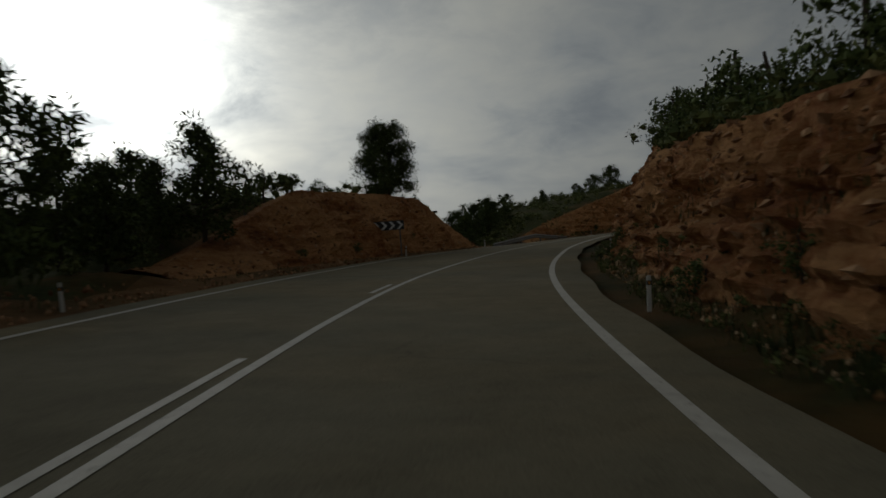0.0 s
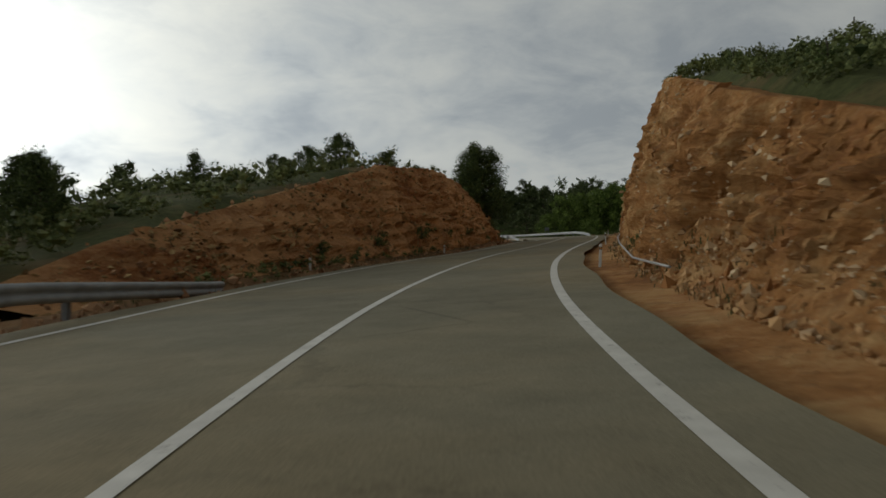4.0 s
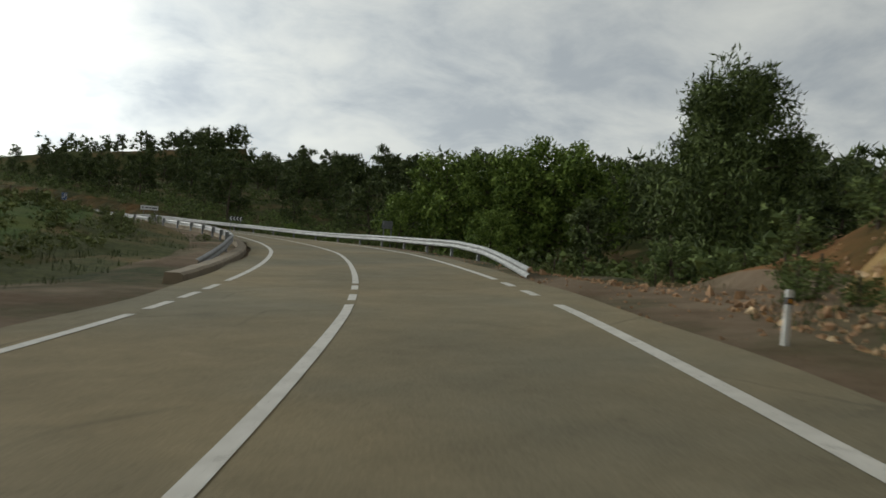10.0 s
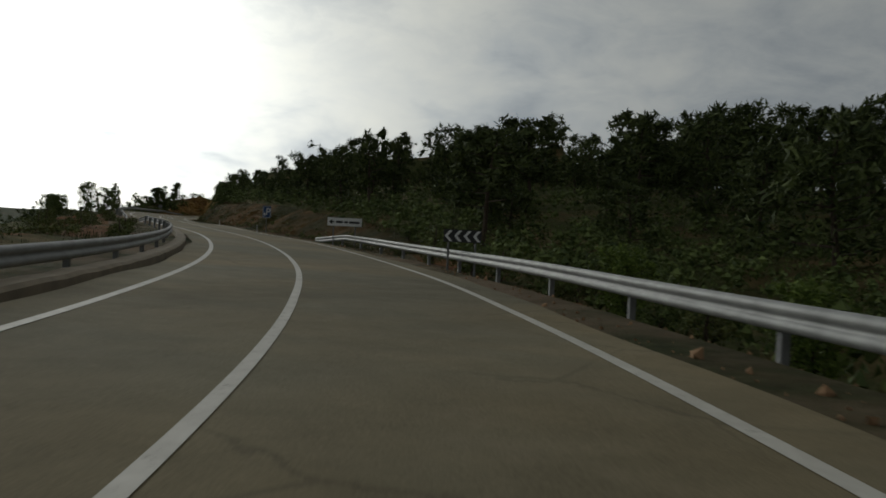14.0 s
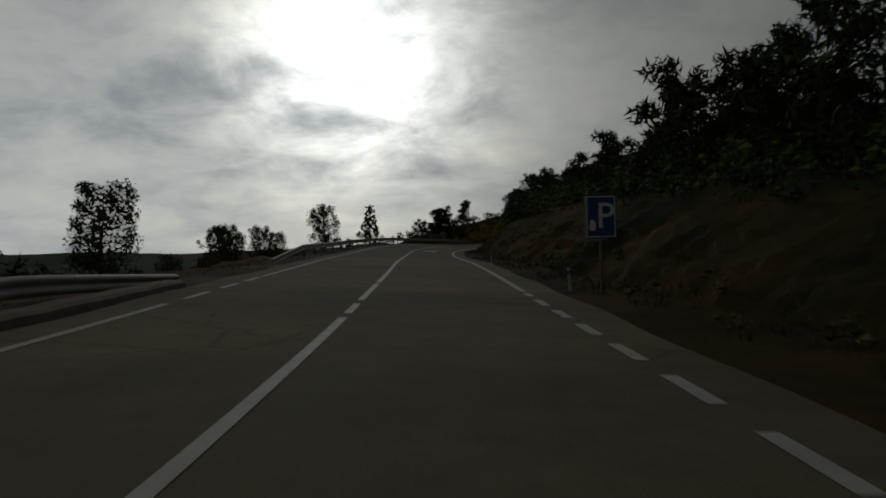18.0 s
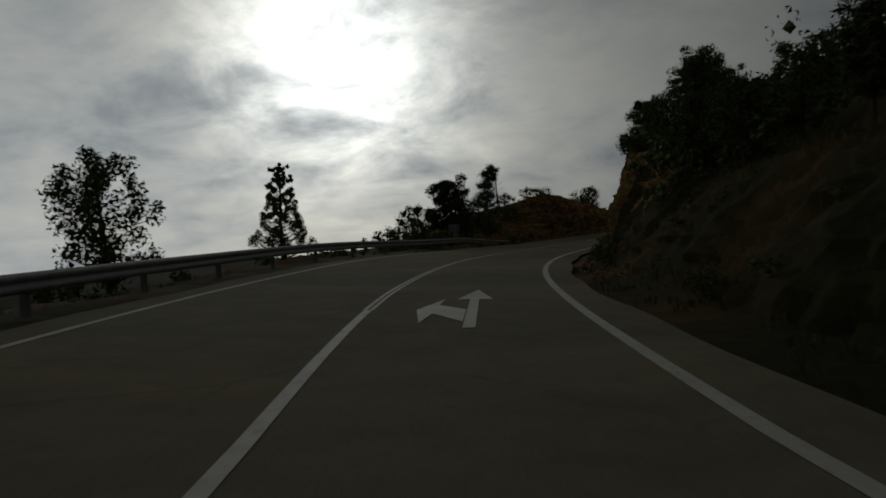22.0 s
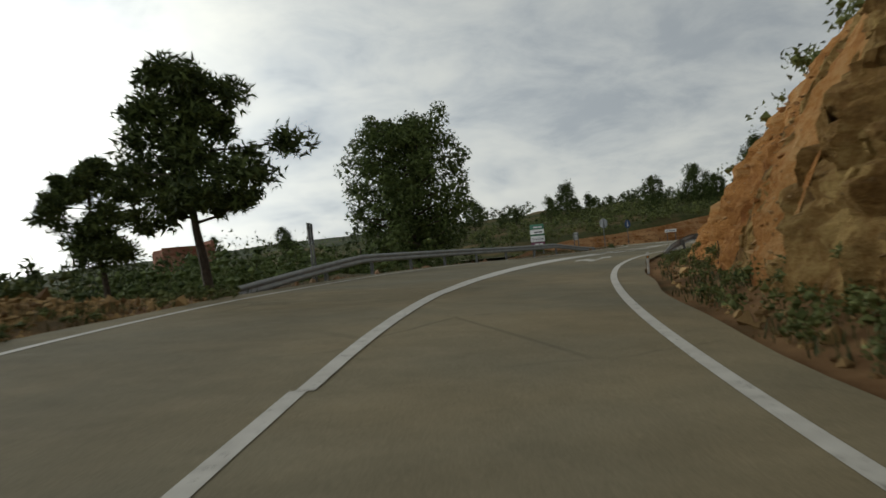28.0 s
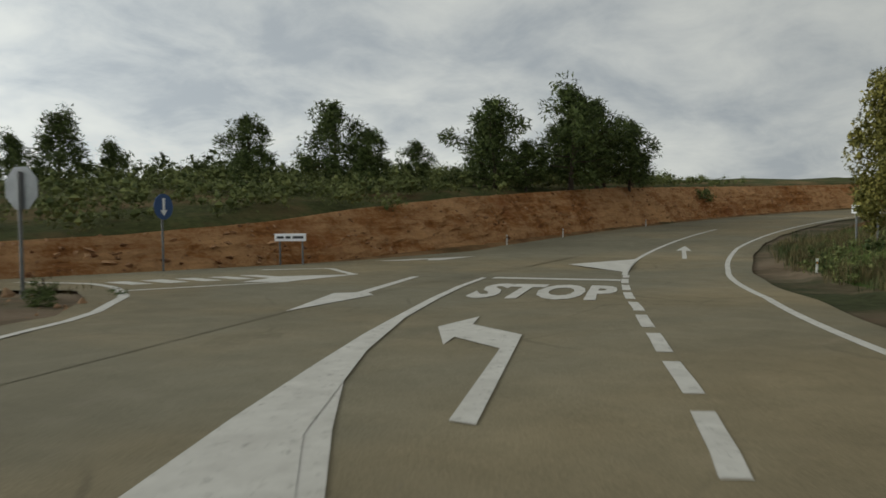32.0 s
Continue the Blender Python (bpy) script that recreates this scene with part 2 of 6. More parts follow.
def asphalt_material():
    m, n, b, co = material("worn_asphalt")
    big = n.noise(co, 0.16, 5.0, 0.65, 0.4)
    mid = n.noise(co, 1.5, 6.0, 0.7, 0.3)
    grain = n.noise(co, 48.0, 3.0, 0.8)
    f = n.math("ADD", n.math("ADD", n.math("MULTIPLY", big, 0.34), n.math("MULTIPLY", mid, 0.22)), n.math("MULTIPLY", grain, 0.44))
    c = n.ramp(f, [(0.38, (0.128, 0.112, 0.073)), (0.5, (0.203, 0.178, 0.118)), (0.62, (0.272, 0.240, 0.162))])
    pale = n.ramp(n.noise(co, 0.8, 5.0, 0.65, 0.5), [(0.62, (0, 0, 0)), (0.76, (1, 1, 1))])
    c = n.mix(n.math("MULTIPLY", pale, 0.5), c, (0.275, 0.238, 0.172))
    dark = n.ramp(n.noise(co, 0.45, 6.0, 0.7, 0.6), [(0.66, (0, 0, 0)), (0.74, (1, 1, 1))])
    c = n.mix(n.math("MULTIPLY", dark, 0.2), c, (0.070, 0.064, 0.052))
    chips = n.ramp(n.noise(co, 16.0, 2.0, 0.5), [(0.70, (0, 0, 0)), (0.76, (1, 1, 1))])
    c = n.mix(n.math("MULTIPLY", chips, 0.45), c, (0.21, 0.185, 0.15))
    warm = n.ramp(n.noise(co, 0.11, 4.0, 0.6, 0.3), [(0.42, (0.90, 0.93, 0.97)), (0.62, (1.12, 1.05, 0.96))])
    c = n.mix(1.0, c, warm, "MULTIPLY")
    cell = n.add("ShaderNodeTexVoronoi")
    cell.feature = "DISTANCE_TO_EDGE"
    cell.inputs["Scale"].default_value = 0.55
    n.link(n.mix(0.35, co, n.noise(co, 1.1, 5.0, 0.7)), cell.inputs["Vector"])
    crack = n.math("LESS_THAN", cell.outputs["Distance"], 0.010)
    crack = n.math("MULTIPLY", crack, n.ramp(n.noise(co, 0.22, 3.0, 0.6), [(0.52, (0, 0, 0)), (0.62, (1, 1, 1))]))
    c = n.mix(n.math("MULTIPLY", crack, 0.3), c, (0.060, 0.052, 0.038))
    n.link(c, b.inputs["Base Color"])
    b.inputs["Roughness"].default_value = 0.92
    b.inputs["Specular IOR Level"].default_value = 0.08
    bump(n, b, grain, 0.35, 0.006)
    return m


def soil_material(name, a, c_, g, grassy=0.5):
    m, n, b, co = material(name)
    f = n.noise(co, 0.5, 7.0, 0.65)
    c = n.ramp(f, [(0.35, a), (0.62, c_)])
    gr = n.ramp(n.noise(co, 0.16, 6.0, 0.65), [(0.55 - 0.25 * grassy, (0, 0, 0)), (0.72 - 0.25 * grassy, (1, 1, 1))])
    leaf = n.ramp(n.noise(co, 3.5, 5.0, 0.7), [(0.3, tuple(x * 0.55 for x in g)), (0.7, tuple(x * 1.3 for x in g))])
    n.link(n.mix(gr, c, leaf), b.inputs["Base Color"])
    b.inputs["Roughness"].default_value = 1.0
    b.inputs["Specular IOR Level"].default_value = 0.08
    bump(n, b, n.noise(co, 4.0, 8.0, 0.7), 0.8, 0.12)
    return m


def leaf_material(name, dark, light, scale=0.8):
    m, n, b, co = material(name)
    f = n.noise(co, scale, 4.0, 0.6)
    rnd = n.add("ShaderNodeNewGeometry").outputs["Random Per Island"]
    f = n.math("ADD", n.math("MULTIPLY", f, 0.55), n.math("MULTIPLY", rnd, 0.45))
    n.link(n.ramp(f, [(0.25, dark), (0.75, light)]), b.inputs["Base Color"])
    b.inputs["Roughness"].default_value = 0.75
    b.inputs["Specular IOR Level"].default_value = 0.2
    return m


def paint_material():
    m, n, b, co = material("road_paint")
    f = n.noise(co, 3.0, 6.0, 0.7)
    worn = n.ramp(n.noise(co, 9.0, 6.0, 0.75), [(0.33, (0, 0, 0)), (0.42, (1, 1, 1))])
    c = n.ramp(f, [(0.3, (0.44, 0.42, 0.37)), (0.7, (0.60, 0.58, 0.52))])
    n.link(n.mix(worn, (0.22, 0.205, 0.17), c), b.inputs["Base Color"])
    b.inputs["Roughness"].default_value = 0.7
    return m


ASPHALT = asphalt_material()
PAINT = paint_material()
ROCK_RED = rock_material("red_cut_rock", (0.125, 0.045, 0.016), (0.325, 0.132, 0.046), (0.48, 0.250, 0.105), 0.15, 0.9)
ROCK_TAN = rock_material("ochre_cut_rock", (0.21, 0.090, 0.029), (0.41, 0.190, 0.062), (0.53, 0.315, 0.135), 0.5, 0.5, 0.4)
BANK_EARTH = soil_material("grassy_brown_earth", (0.062, 0.036, 0.013), (0.120, 0.068, 0.023), (0.034, 0.036, 0.011), 0.6)
FAR_SCRUB = soil_material("distant_scrub", (0.085, 0.075, 0.040), (0.15, 0.12, 0.065), (0.048, 0.064, 0.030), 0.95)
ROCK_PALE = rock_material("pale_ochre_rock", (0.19, 0.108, 0.038), (0.40, 0.250, 0.098), (0.56, 0.405, 0.195), 0.7, 0.1, 0.6)
ROCK_BROWN = rock_material("brown_cut_rock", (0.100, 0.052, 0.018), (0.26, 0.148, 0.048), (0.44, 0.30, 0.115), 0.5, 0.3, 0.5)
ROCK_ORANGE = rock_material("orange_cut_earth", (0.27, 0.105, 0.029), (0.46, 0.215, 0.064), (0.56, 0.33, 0.14), 0.3, 0.3)
EARTH = soil_material("dry_red_earth", (0.115, 0.050, 0.020), (0.21, 0.105, 0.045), (0.045, 0.055, 0.020), 0.45)
TOE = soil_material("crumbled_red_earth", (0.120, 0.063, 0.028), (0.250, 0.147, 0.070), (0.065, 0.060, 0.026), 0.12)
SCRUB = soil_material("scrub_ground", (0.110, 0.076, 0.036), (0.19, 0.135, 0.066), (0.070, 0.078, 0.029), 0.8)
GRASS = soil_material("green_field", (0.075, 0.086, 0.026), (0.118, 0.140, 0.040), (0.062, 0.098, 0.022), 0.8)
VERGE = soil_material("gravel_verge", (0.125, 0.088, 0.055), (0.21, 0.16, 0.11), (0.055, 0.062, 0.028), 0.45)
BARK = plain("pine_bark", (0.060, 0.044, 0.030), 0.95, 0, 9.0, 0.4, 0.6)
PINE = leaf_material("pine_needles", (0.022, 0.035, 0.010), (0.107, 0.140, 0.039))
PINE_FAR = leaf_material("far_pine_needles", (0.020, 0.032, 0.010), (0.097, 0.123, 0.037), 0.3)
LEAF = leaf_material("broad_leaves", (0.036, 0.066, 0.011), (0.182, 0.248, 0.047))
LEAF_DARK = leaf_material("dark_broad_leaves", (0.034, 0.054, 0.015), (0.142, 0.182, 0.054))
SHRUB = leaf_material("shrub_leaves", (0.039, 0.057, 0.016), (0.176, 0.195, 0.065))
YELLOW = leaf_material("yellowish_leaves", (0.055, 0.060, 0.014), (0.23, 0.205, 0.050))
STEEL = plain("galvanised_steel", (0.265, 0.27, 0.265), 0.62, 0.35, 3.0, 0.2)
DARK_STEEL = plain("weathered_steel", (0.16, 0.165, 0.165), 0.65, 0.4, 4.0, 0.25)
WHITE = plain("white_plastic", (0.58, 0.58, 0.55), 0.5, 0, 5.0, 0.08)
BLACK = plain("black_plastic", (0.02, 0.02, 0.022), 0.5, 0, 5.0, 0.2)
SIGN_BACK = plain("grey_sign_back", (0.17, 0.18, 0.185), 0.5, 0.5, 4.0, 0.15)
SIGN_WHITE = plain("white_sign_face", (0.72, 0.73, 0.74), 0.45, 0, 4.0, 0.06)
SIGN_BLUE = plain("blue_sign_face", (0.012, 0.055, 0.17), 0.4, 0, 4.0, 0.08)
SIGN_RED = plain("red_sign_border", (0.50, 0.025, 0.02), 0.4, 0, 4.0, 0.08)
SIGN_GREEN = plain("green_sign_face", (0.015, 0.14, 0.075), 0.4, 0, 4.0, 0.08)
SIGN_PURPLE = plain("maroon_sign_face", (0.13, 0.018, 0.06), 0.4, 0, 4.0, 0.08)
SIGN_ORANGE = plain("orange_sign_face", (0.60, 0.26, 0.02), 0.4, 0, 4.0, 0.08)
CONCRETE = plain("tan_concrete", (0.23, 0.185, 0.125), 0.9, 0, 2.0, 0.2, 0.3)
STONE = plain("loose_stone", (0.30, 0.18, 0.095), 0.95, 0, 4.0, 0.35, 0.4)
PIPE = plain("grey_pipe", (0.26, 0.25, 0.23), 0.5, 0.2, 4.0, 0.15)

# ---- the road's line, from the drive along it ----
EYE = 1.25      # height of the eye over the road


def glide(t, y, q):
    i = np.clip(((q - t[0]) / (t[1] - t[0])).astype(int), 0, len(t) - 2)
    u = ((q - t[i]) / (t[1] - t[0]))[:, None]
    p0, p1, p2, p3 = y[np.maximum(i - 1, 0)], y[i], y[i + 1], y[np.minimum(i + 2, len(t) - 1)]
    return 0.5 * (2 * p1 + (p2 - p0) * u + (2 * p0 - 5 * p1 + 4 * p2 - p3) * u ** 2 + (3 * p1 - p0 - 3 * p2 + p3) * u ** 3)


def smooth(y, w=20):
    k = np.hanning(2 * w + 1)
    pad = np.concatenate([2 * y[0] - y[1:w + 1][::-1], y, 2 * y[-1] - y[-w - 1:-1][::-1]])
    return np.convolve(pad, k / k.sum(), "valid")


def build_line():
    rows = np.array(ROWS)
    q = np.arange(0, 32.0001, 0.05)
    p = glide(rows[:, 0], rows[:, 1:4], q)
    line = np.stack([smooth(p[:, k]) for k in range(3)], 1)
    bank = smooth(np.radians(np.interp(q, rows[:, 0], rows[:, 6])))
    d = line[-1] - line[-5]
    h, at_, ahead = math.atan2(-d[0], d[1]), line[-1].copy(), []
    for i in range(260):
        h += radians(-0.45 if i < 60 else -0.18 if i < 150 else -0.35)
        at_ = at_ + 0.5 * np.array([-math.sin(h), math.cos(h), -0.012 if i < 50 else 0.03])
        ahead.append(at_)
    d = line[4] - line[0]
    h, at_, behind = math.atan2(-d[0], d[1]), line[0].copy(), []
    for i in range(60):
        at_ = at_ - 0.5 * np.array([-math.sin(h), math.cos(h), 0.02])
        behind.append(at_)
    line = np.vstack([behind[::-1], line, ahead])
    bank = np.concatenate([np.full(60, bank[0]), bank, np.full(260, bank[-1])])
    s = np.concatenate([[0], np.cumsum(np.linalg.norm(np.diff(line[:, :2], axis=0), axis=1))])
    return line, bank, s - s[60]


LANE_S = [-30] + list(range(0, 421, 10)) + [480]
ROAD_RISE = [-0.08, -0.03, 0.03, 0.08, 0.12, 0.15, 0.19, 0.20, 0.20, 0.20, 0.18, 0.18, 0.22, 0.26, 0.28, 0.27, 0.27, 0.25, 0.23, 0.19, 0.15, 0.13, 0.11, 0.10, 0.07, 0.06, 0.06, 0.05, 0.03, 0.10, 0.16, 0.21, 0.23, 0.20, 0.08, 0.03, 0.05, 0.03, -0.01, -0.01, 0.00, 0.00, 0.00, 0.00, 0.00]
ROAD_TWIST = [0.03, 0.04, -0.17, -0.50, -1.05, -1.39, -1.62, -1.78, -1.50, -1.05, -0.60, -0.27, 0.08, 0.45, 0.94, 1.55, 1.87, 2.20, 2.50, 2.65, 2.37, 1.83, 1.22, 0.73, 0.16, -0.54, -1.15, -1.26, -0.88, -0.53, -0.34, -0.17, -0.28, -1.12, -2.14, -2.08, -1.27, -0.50, -0.12, 0.05, 0.01, -0.00, -0.02, -0.02, -0.00]
LINE, BANK, STATION = build_line()
LINE[:, 2] += np.interp(STATION, LANE_S, ROAD_RISE) - EYE
BANK = BANK + np.radians(np.interp(STATION, LANE_S, ROAD_TWIST))
TAN = np.gradient(LINE[:, :2], axis=0)
TAN /= np.linalg.norm(TAN, axis=1, keepdims=True)
S_MIN, S_MAX = float(STATION[0]), float(STATION[-1])

LANE_C = [-2.21, -2.11, -2.01, -1.84, -1.56, -1.41, -1.49, -1.52, -1.48, -1.43, -1.39, -1.32, -1.16, -0.87, -0.69, -0.66, -0.53, -0.70, -1.01, -1.23, -1.35, -1.42, -1.40, -1.29, -1.22, -1.11, -1.08, -1.10, -1.22, -1.44, -1.58, -1.62, -1.62, -1.63, -1.56, -1.52, -1.54, -1.62, -1.73, -1.71, -1.47, -1.66, -1.70, -1.70, -1.70]
LANE_R = [1.35, 1.44, 1.52, 1.56, 1.63, 1.48, 1.22, 1.21, 1.26, 1.44, 1.51, 1.57, 1.74, 1.97, 2.17, 2.26, 2.38, 2.30, 2.11, 1.87, 1.75, 1.78, 1.88, 1.98, 2.00, 2.08, 2.13, 2.05, 1.81, 1.75, 1.62, 1.53, 1.44, 1.41, 1.53, 1.71, 1.85, 1.95, 2.20, 2.86, 3.96, 4.44, 4.24, 3.71, 3.13]
LANE_L = [-5.92, -5.84, -5.77, -5.70, -5.64, -5.54, -5.36, -5.18, -5.07, -4.94, -4.73, -4.38, -3.97, -3.55, -3.19, -3.03, -2.93, -3.00, -3.26, -3.46, -3.65, -3.81, -3.95, -4.11, -4.22, -4.40, -4.52, -4.63, -4.78, -5.00, -5.23, -5.43, -5.54, -5.47, -5.36, -5.49, -5.76, -5.96, -5.99, -5.85, -5.48, -5.60, -5.77, -5.60, -5.21]


def lane(s, which):
    return np.interp(s, LANE_S, which)


def put(s, l, up=0.0):
    """World place at station s, l metres to the right of the line, up metres over the road's plane."""
    s = np.asarray(s, float)
    l = np.asarray(l, float)
    x = np.interp(s, STATION, LINE[:, 0])
    y = np.interp(s, STATION, LINE[:, 1])
    z = np.interp(s, STATION, LINE[:, 2])
    tx, ty = np.interp(s, STATION, TAN[:, 0]), np.interp(s, STATION, TAN[:, 1])
    b = np.interp(s, STATION, BANK)
    lim = np.clip(l, -9, 7)
    return np.stack([x + l * ty, y - l * tx, z - lim * np.tan(b) + up], -1)


def heading(s):
    return math.degrees(math.atan2(-np.interp(s, STATION, TAN[:, 0]), np.interp(s, STATION, TAN[:, 1])))


# ---- side profiles: place across, height; five knots a station ----
RIGHT, LEFT = [], []


def side(table, s, *knots):
    table.append((s, [k[0] for k in knots], [k[1] for k in knots]))


side(RIGHT, -32, (3.2, -.05), (3.6, .2), (4.6, 2.8), (14, 3.6), (60, 8))
side(RIGHT, 10, (3.2, -.05), (3.6, .2), (4.7, 2.9), (14, 3.8), (60, 8))
side(RIGHT, 25, (3.2, -.05), (3.7, .2), (4.8, 3.1), (14, 4.2), (60, 8))
side(RIGHT, 31, (3.2, -.05), (3.7, .2), (5.5, 3.8), (14, 4.8), (60, 8))
side(RIGHT, 40, (3.2, -.05), (3.8, .2), (6.4, 5.2), (14, 6.0), (60, 9))
side(RIGHT, 47, (3.2, -.05), (4.0, .2), (7.2, 4.8), (14, 5.8), (60, 9))
side(RIGHT, 52, (3.2, -.05), (3.8, .2), (7.2, 2.4), (14, 3.2), (60, 8))
side(RIGHT, 55.5, (3.1, -.05), (3.45, .25), (5.9, 1.7), (14, 2.6), (60, 8))
side(RIGHT, 60.5, (3.1, -.05), (3.45, .25), (5.6, 2.4), (14, 3.2), (60, 8))
side(RIGHT, 68, (3.1, -.05), (3.35, .25), (5.2, 3.9), (14, 4.6), (60, 8))
side(RIGHT, 78, (3.1, -.05), (3.4, .25), (5.3, 5.8), (14, 6.4), (60, 9))
side(RIGHT, 86, (3.2, -.05), (3.5, .25), (5.6, 7.2), (14, 7.8), (60, 10))
side(RIGHT, 100, (3.4, -.05), (3.75, .3), (6.4, 8.8), (14, 9.4), (60, 10))
side(RIGHT, 112, (3.6, -.05), (3.95, .3), (6.6, 8.8), (14, 9.2), (60, 9))
side(RIGHT, 119, (3.8, -.05), (4.15, .3), (6.7, 7.6), (13, 8.0), (60, 5))
side(RIGHT, 124, (4.0, -.05), (4.8, .3), (7.4, 5.6), (13, 5.8), (60, 3))
side(RIGHT, 128, (4.4, -.05), (5.4, .2), (7.6, 2.6), (13, 2.2), (60, 1))
side(RIGHT, 132, (4.8, -.05), (6.4, .1), (8.0, 1.6), (14, .6), (60, 0))
side(RIGHT, 135, (4.6, -.05), (6.4, -.1), (8.4, .9), (14, .2), (60, 0))
side(RIGHT, 142, (3.9, -.05), (4.8, -.3), (9.0, -1.6), (18, -2.5), (60, 6.4))
side(RIGHT, 165, (4.4, -.05), (5.2, -.3), (9.0, -1.8), (18, -2.4), (60, 7.6))
side(RIGHT, 190, (3.4, -.05), (4.4, -.3), (8.0, -1.2), (16, -.6), (60, 7.0))
side(RIGHT, 207, (3.4, -.05), (4.4, -.1), (7.5, .3), (16, 1.6), (60, 6.6))
side(RIGHT, 222, (4.2, -.05), (5.0, .05), (8.0, 1.6), (16, 3.0), (60, 7))
side(RIGHT, 240, (3.4, -.05), (4.2, .05), (7.4, 2.3), (16, 3.6), (60, 6.5))
side(RIGHT, 258, (3.3, -.05), (4.0, .05), (7.2, 2.7), (16, 4.6), (60, 8))
side(RIGHT, 275, (3.0, -.05), (3.8, .05), (6.8, 2.7), (16, 5.2), (60, 9))
side(RIGHT, 288, (2.9, -.05), (3.7, .1), (6.4, 2.6), (14, 8.0), (60, 16))
side(RIGHT, 296, (2.9, -.05), (3.6, .2), (4.9, 4.0), (14, 8.0), (60, 15))
side(RIGHT, 310, (2.8, -.05), (3.5, .2), (4.6, 5.2), (14, 8.0), (60, 14))
side(RIGHT, 322, (2.8, -.05), (3.5, .2), (4.6, 5.6), (14, 8.0), (60, 13))
side(RIGHT, 336, (2.9, -.05), (3.6, .2), (5.2, 5.6), (14, 8.0), (60, 12))
side(RIGHT, 346, (3.0, -.05), (3.7, .2), (6.0, 4.8), (14, 7.0), (60, 11))
side(RIGHT, 354, (3.2, -.05), (4.0, .2), (6.2, 3.6), (14, 6.0), (60, 10))
side(RIGHT, 362, (3.4, -.05), (4.2, .2), (6.4, 2.4), (14, 5.0), (60, 9))
side(RIGHT, 371, (3.7, -.05), (4.6, .1), (7.0, 1.7), (14, 4.0), (60, 9))
side(RIGHT, 382, (4.4, -.05), (5.6, .1), (8.5, 1.6), (14, 3.0), (60, 8))
side(RIGHT, 396, (6.0, -.05), (7.0, .1), (9.5, 1.5), (16, 2.4), (60, 6))
side(RIGHT, 404, (6.4, -.05), (7.4, .1), (9.8, 1.2), (16, 2.0), (60, 6))
side(RIGHT, 420, (4.6, -.05), (6.2, .0), (9.0, .5), (16, 1.2), (60, 5))
side(RIGHT, 485, (4.8, -.05), (6.2, .0), (9.0, .5), (16, 1.5), (60, 5))

side(LEFT, -32, (-7.0, -.05), (-8.0, .1), (-12, .8), (-20, 1.0), (-60, 0))
side(LEFT, 10, (-7.0, -.05), (-8.0, .1), (-10, .3), (-20, .4), (-60, -3))
side(LEFT, 22, (-7.0, -.05), (-7.8, .1), (-10, .5), (-20, .8), (-60, -3))
side(LEFT, 27, (-7.0, -.05), (-7.7, .1), (-9.8, 1.9), (-20, 2.0), (-60, -3))
side(LEFT, 31, (-7.0, -.05), (-7.6, .1), (-9.6, 3.2), (-20, 3.2), (-60, -3))
side(LEFT, 40, (-6.7, -.05), (-7.2, .1), (-9.2, 3.4), (-20, 2.2), (-60, -5))
side(LEFT, 45, (-6.7, -.05), (-7.2, .1), (-9.0, 3.3), (-20, 1.2), (-60, -6))
side(LEFT, 49.5, (-6.6, -.05), (-7.2, .1), (-9.0, 1.5), (-20, -1.8), (-60, -11))
side(LEFT, 53, (-6.5, -.05), (-7.4, -.1), (-10, -.4), (-20, -3.2), (-60, -13))
side(LEFT, 60, (-6.2, -.05), (-7.2, -.1), (-10, -.4), (-20, -3.0), (-60, -13))
side(LEFT, 65, (-6.1, -.05), (-6.8, .1), (-8.5, 1.2), (-20, -1.0), (-60, -12))
side(LEFT, 75, (-5.9, -.05), (-6.6, .2), (-8.6, 2.8), (-20, 2.0), (-60, -7))
side(LEFT, 87, (-5.7, -.05), (-6.3, .2), (-8.5, 4.8), (-20, 4.2), (-60, -3))
side(LEFT, 98, (-5.6, -.05), (-6.1, .2), (-8.6, 5.3), (-20, 4.6), (-60, -2))
side(LEFT, 108, (-5.6, -.05), (-6.0, .2), (-9.0, 5.0), (-20, 4.2), (-60, -3))
side(LEFT, 115, (-5.6, -.05), (-6.1, .1), (-8.4, 3.7), (-20, 2.8), (-60, -1))
side(LEFT, 120.5, (-5.6, -.05), (-6.4, .0), (-9.0, 1.3), (-20, .4), (-60, -1))
side(LEFT, 127, (-5.8, -.05), (-9.0, -.2), (-12, -.5), (-20, -1.0), (-60, -1))
side(LEFT, 140, (-5.6, -.05), (-6.4, -.1), (-12, .2), (-20, .4), (-60, 0))
side(LEFT, 160, (-5.3, -.05), (-6.2, -.1), (-12, .9), (-20, 1.9), (-60, 2))
side(LEFT, 180, (-5.6, -.05), (-6.4, -.1), (-12, .7), (-20, 1.4), (-60, 0))
side(LEFT, 200, (-5.7, -.05), (-6.6, -.1), (-12, -.3), (-20, -1.2), (-60, -8))
side(LEFT, 225, (-6.2, -.05), (-7.2, -.1), (-12, -.6), (-20, -2.0), (-60, -12))
side(LEFT, 250, (-5.8, -.05), (-6.8, -.1), (-12, -.8), (-20, -2.5), (-60, -14))
side(LEFT, 285, (-6.9, -.05), (-7.8, -.2), (-12, -.9), (-20, -2.6), (-60, -14))
side(LEFT, 305, (-7.6, -.05), (-8.4, -.1), (-12, -.4), (-20, -2.0), (-60, -12))
side(LEFT, 317, (-6.2, -.05), (-7.0, .0), (-10, .1), (-20, -1.2), (-60, -10))
side(LEFT, 322, (-5.9, -.05), (-6.5, .1), (-9.7, 1.9), (-20, .2), (-60, -8))
side(LEFT, 325.5, (-5.8, -.05), (-6.4, .1), (-9.7, 3.2), (-20, 1.4), (-60, -7))
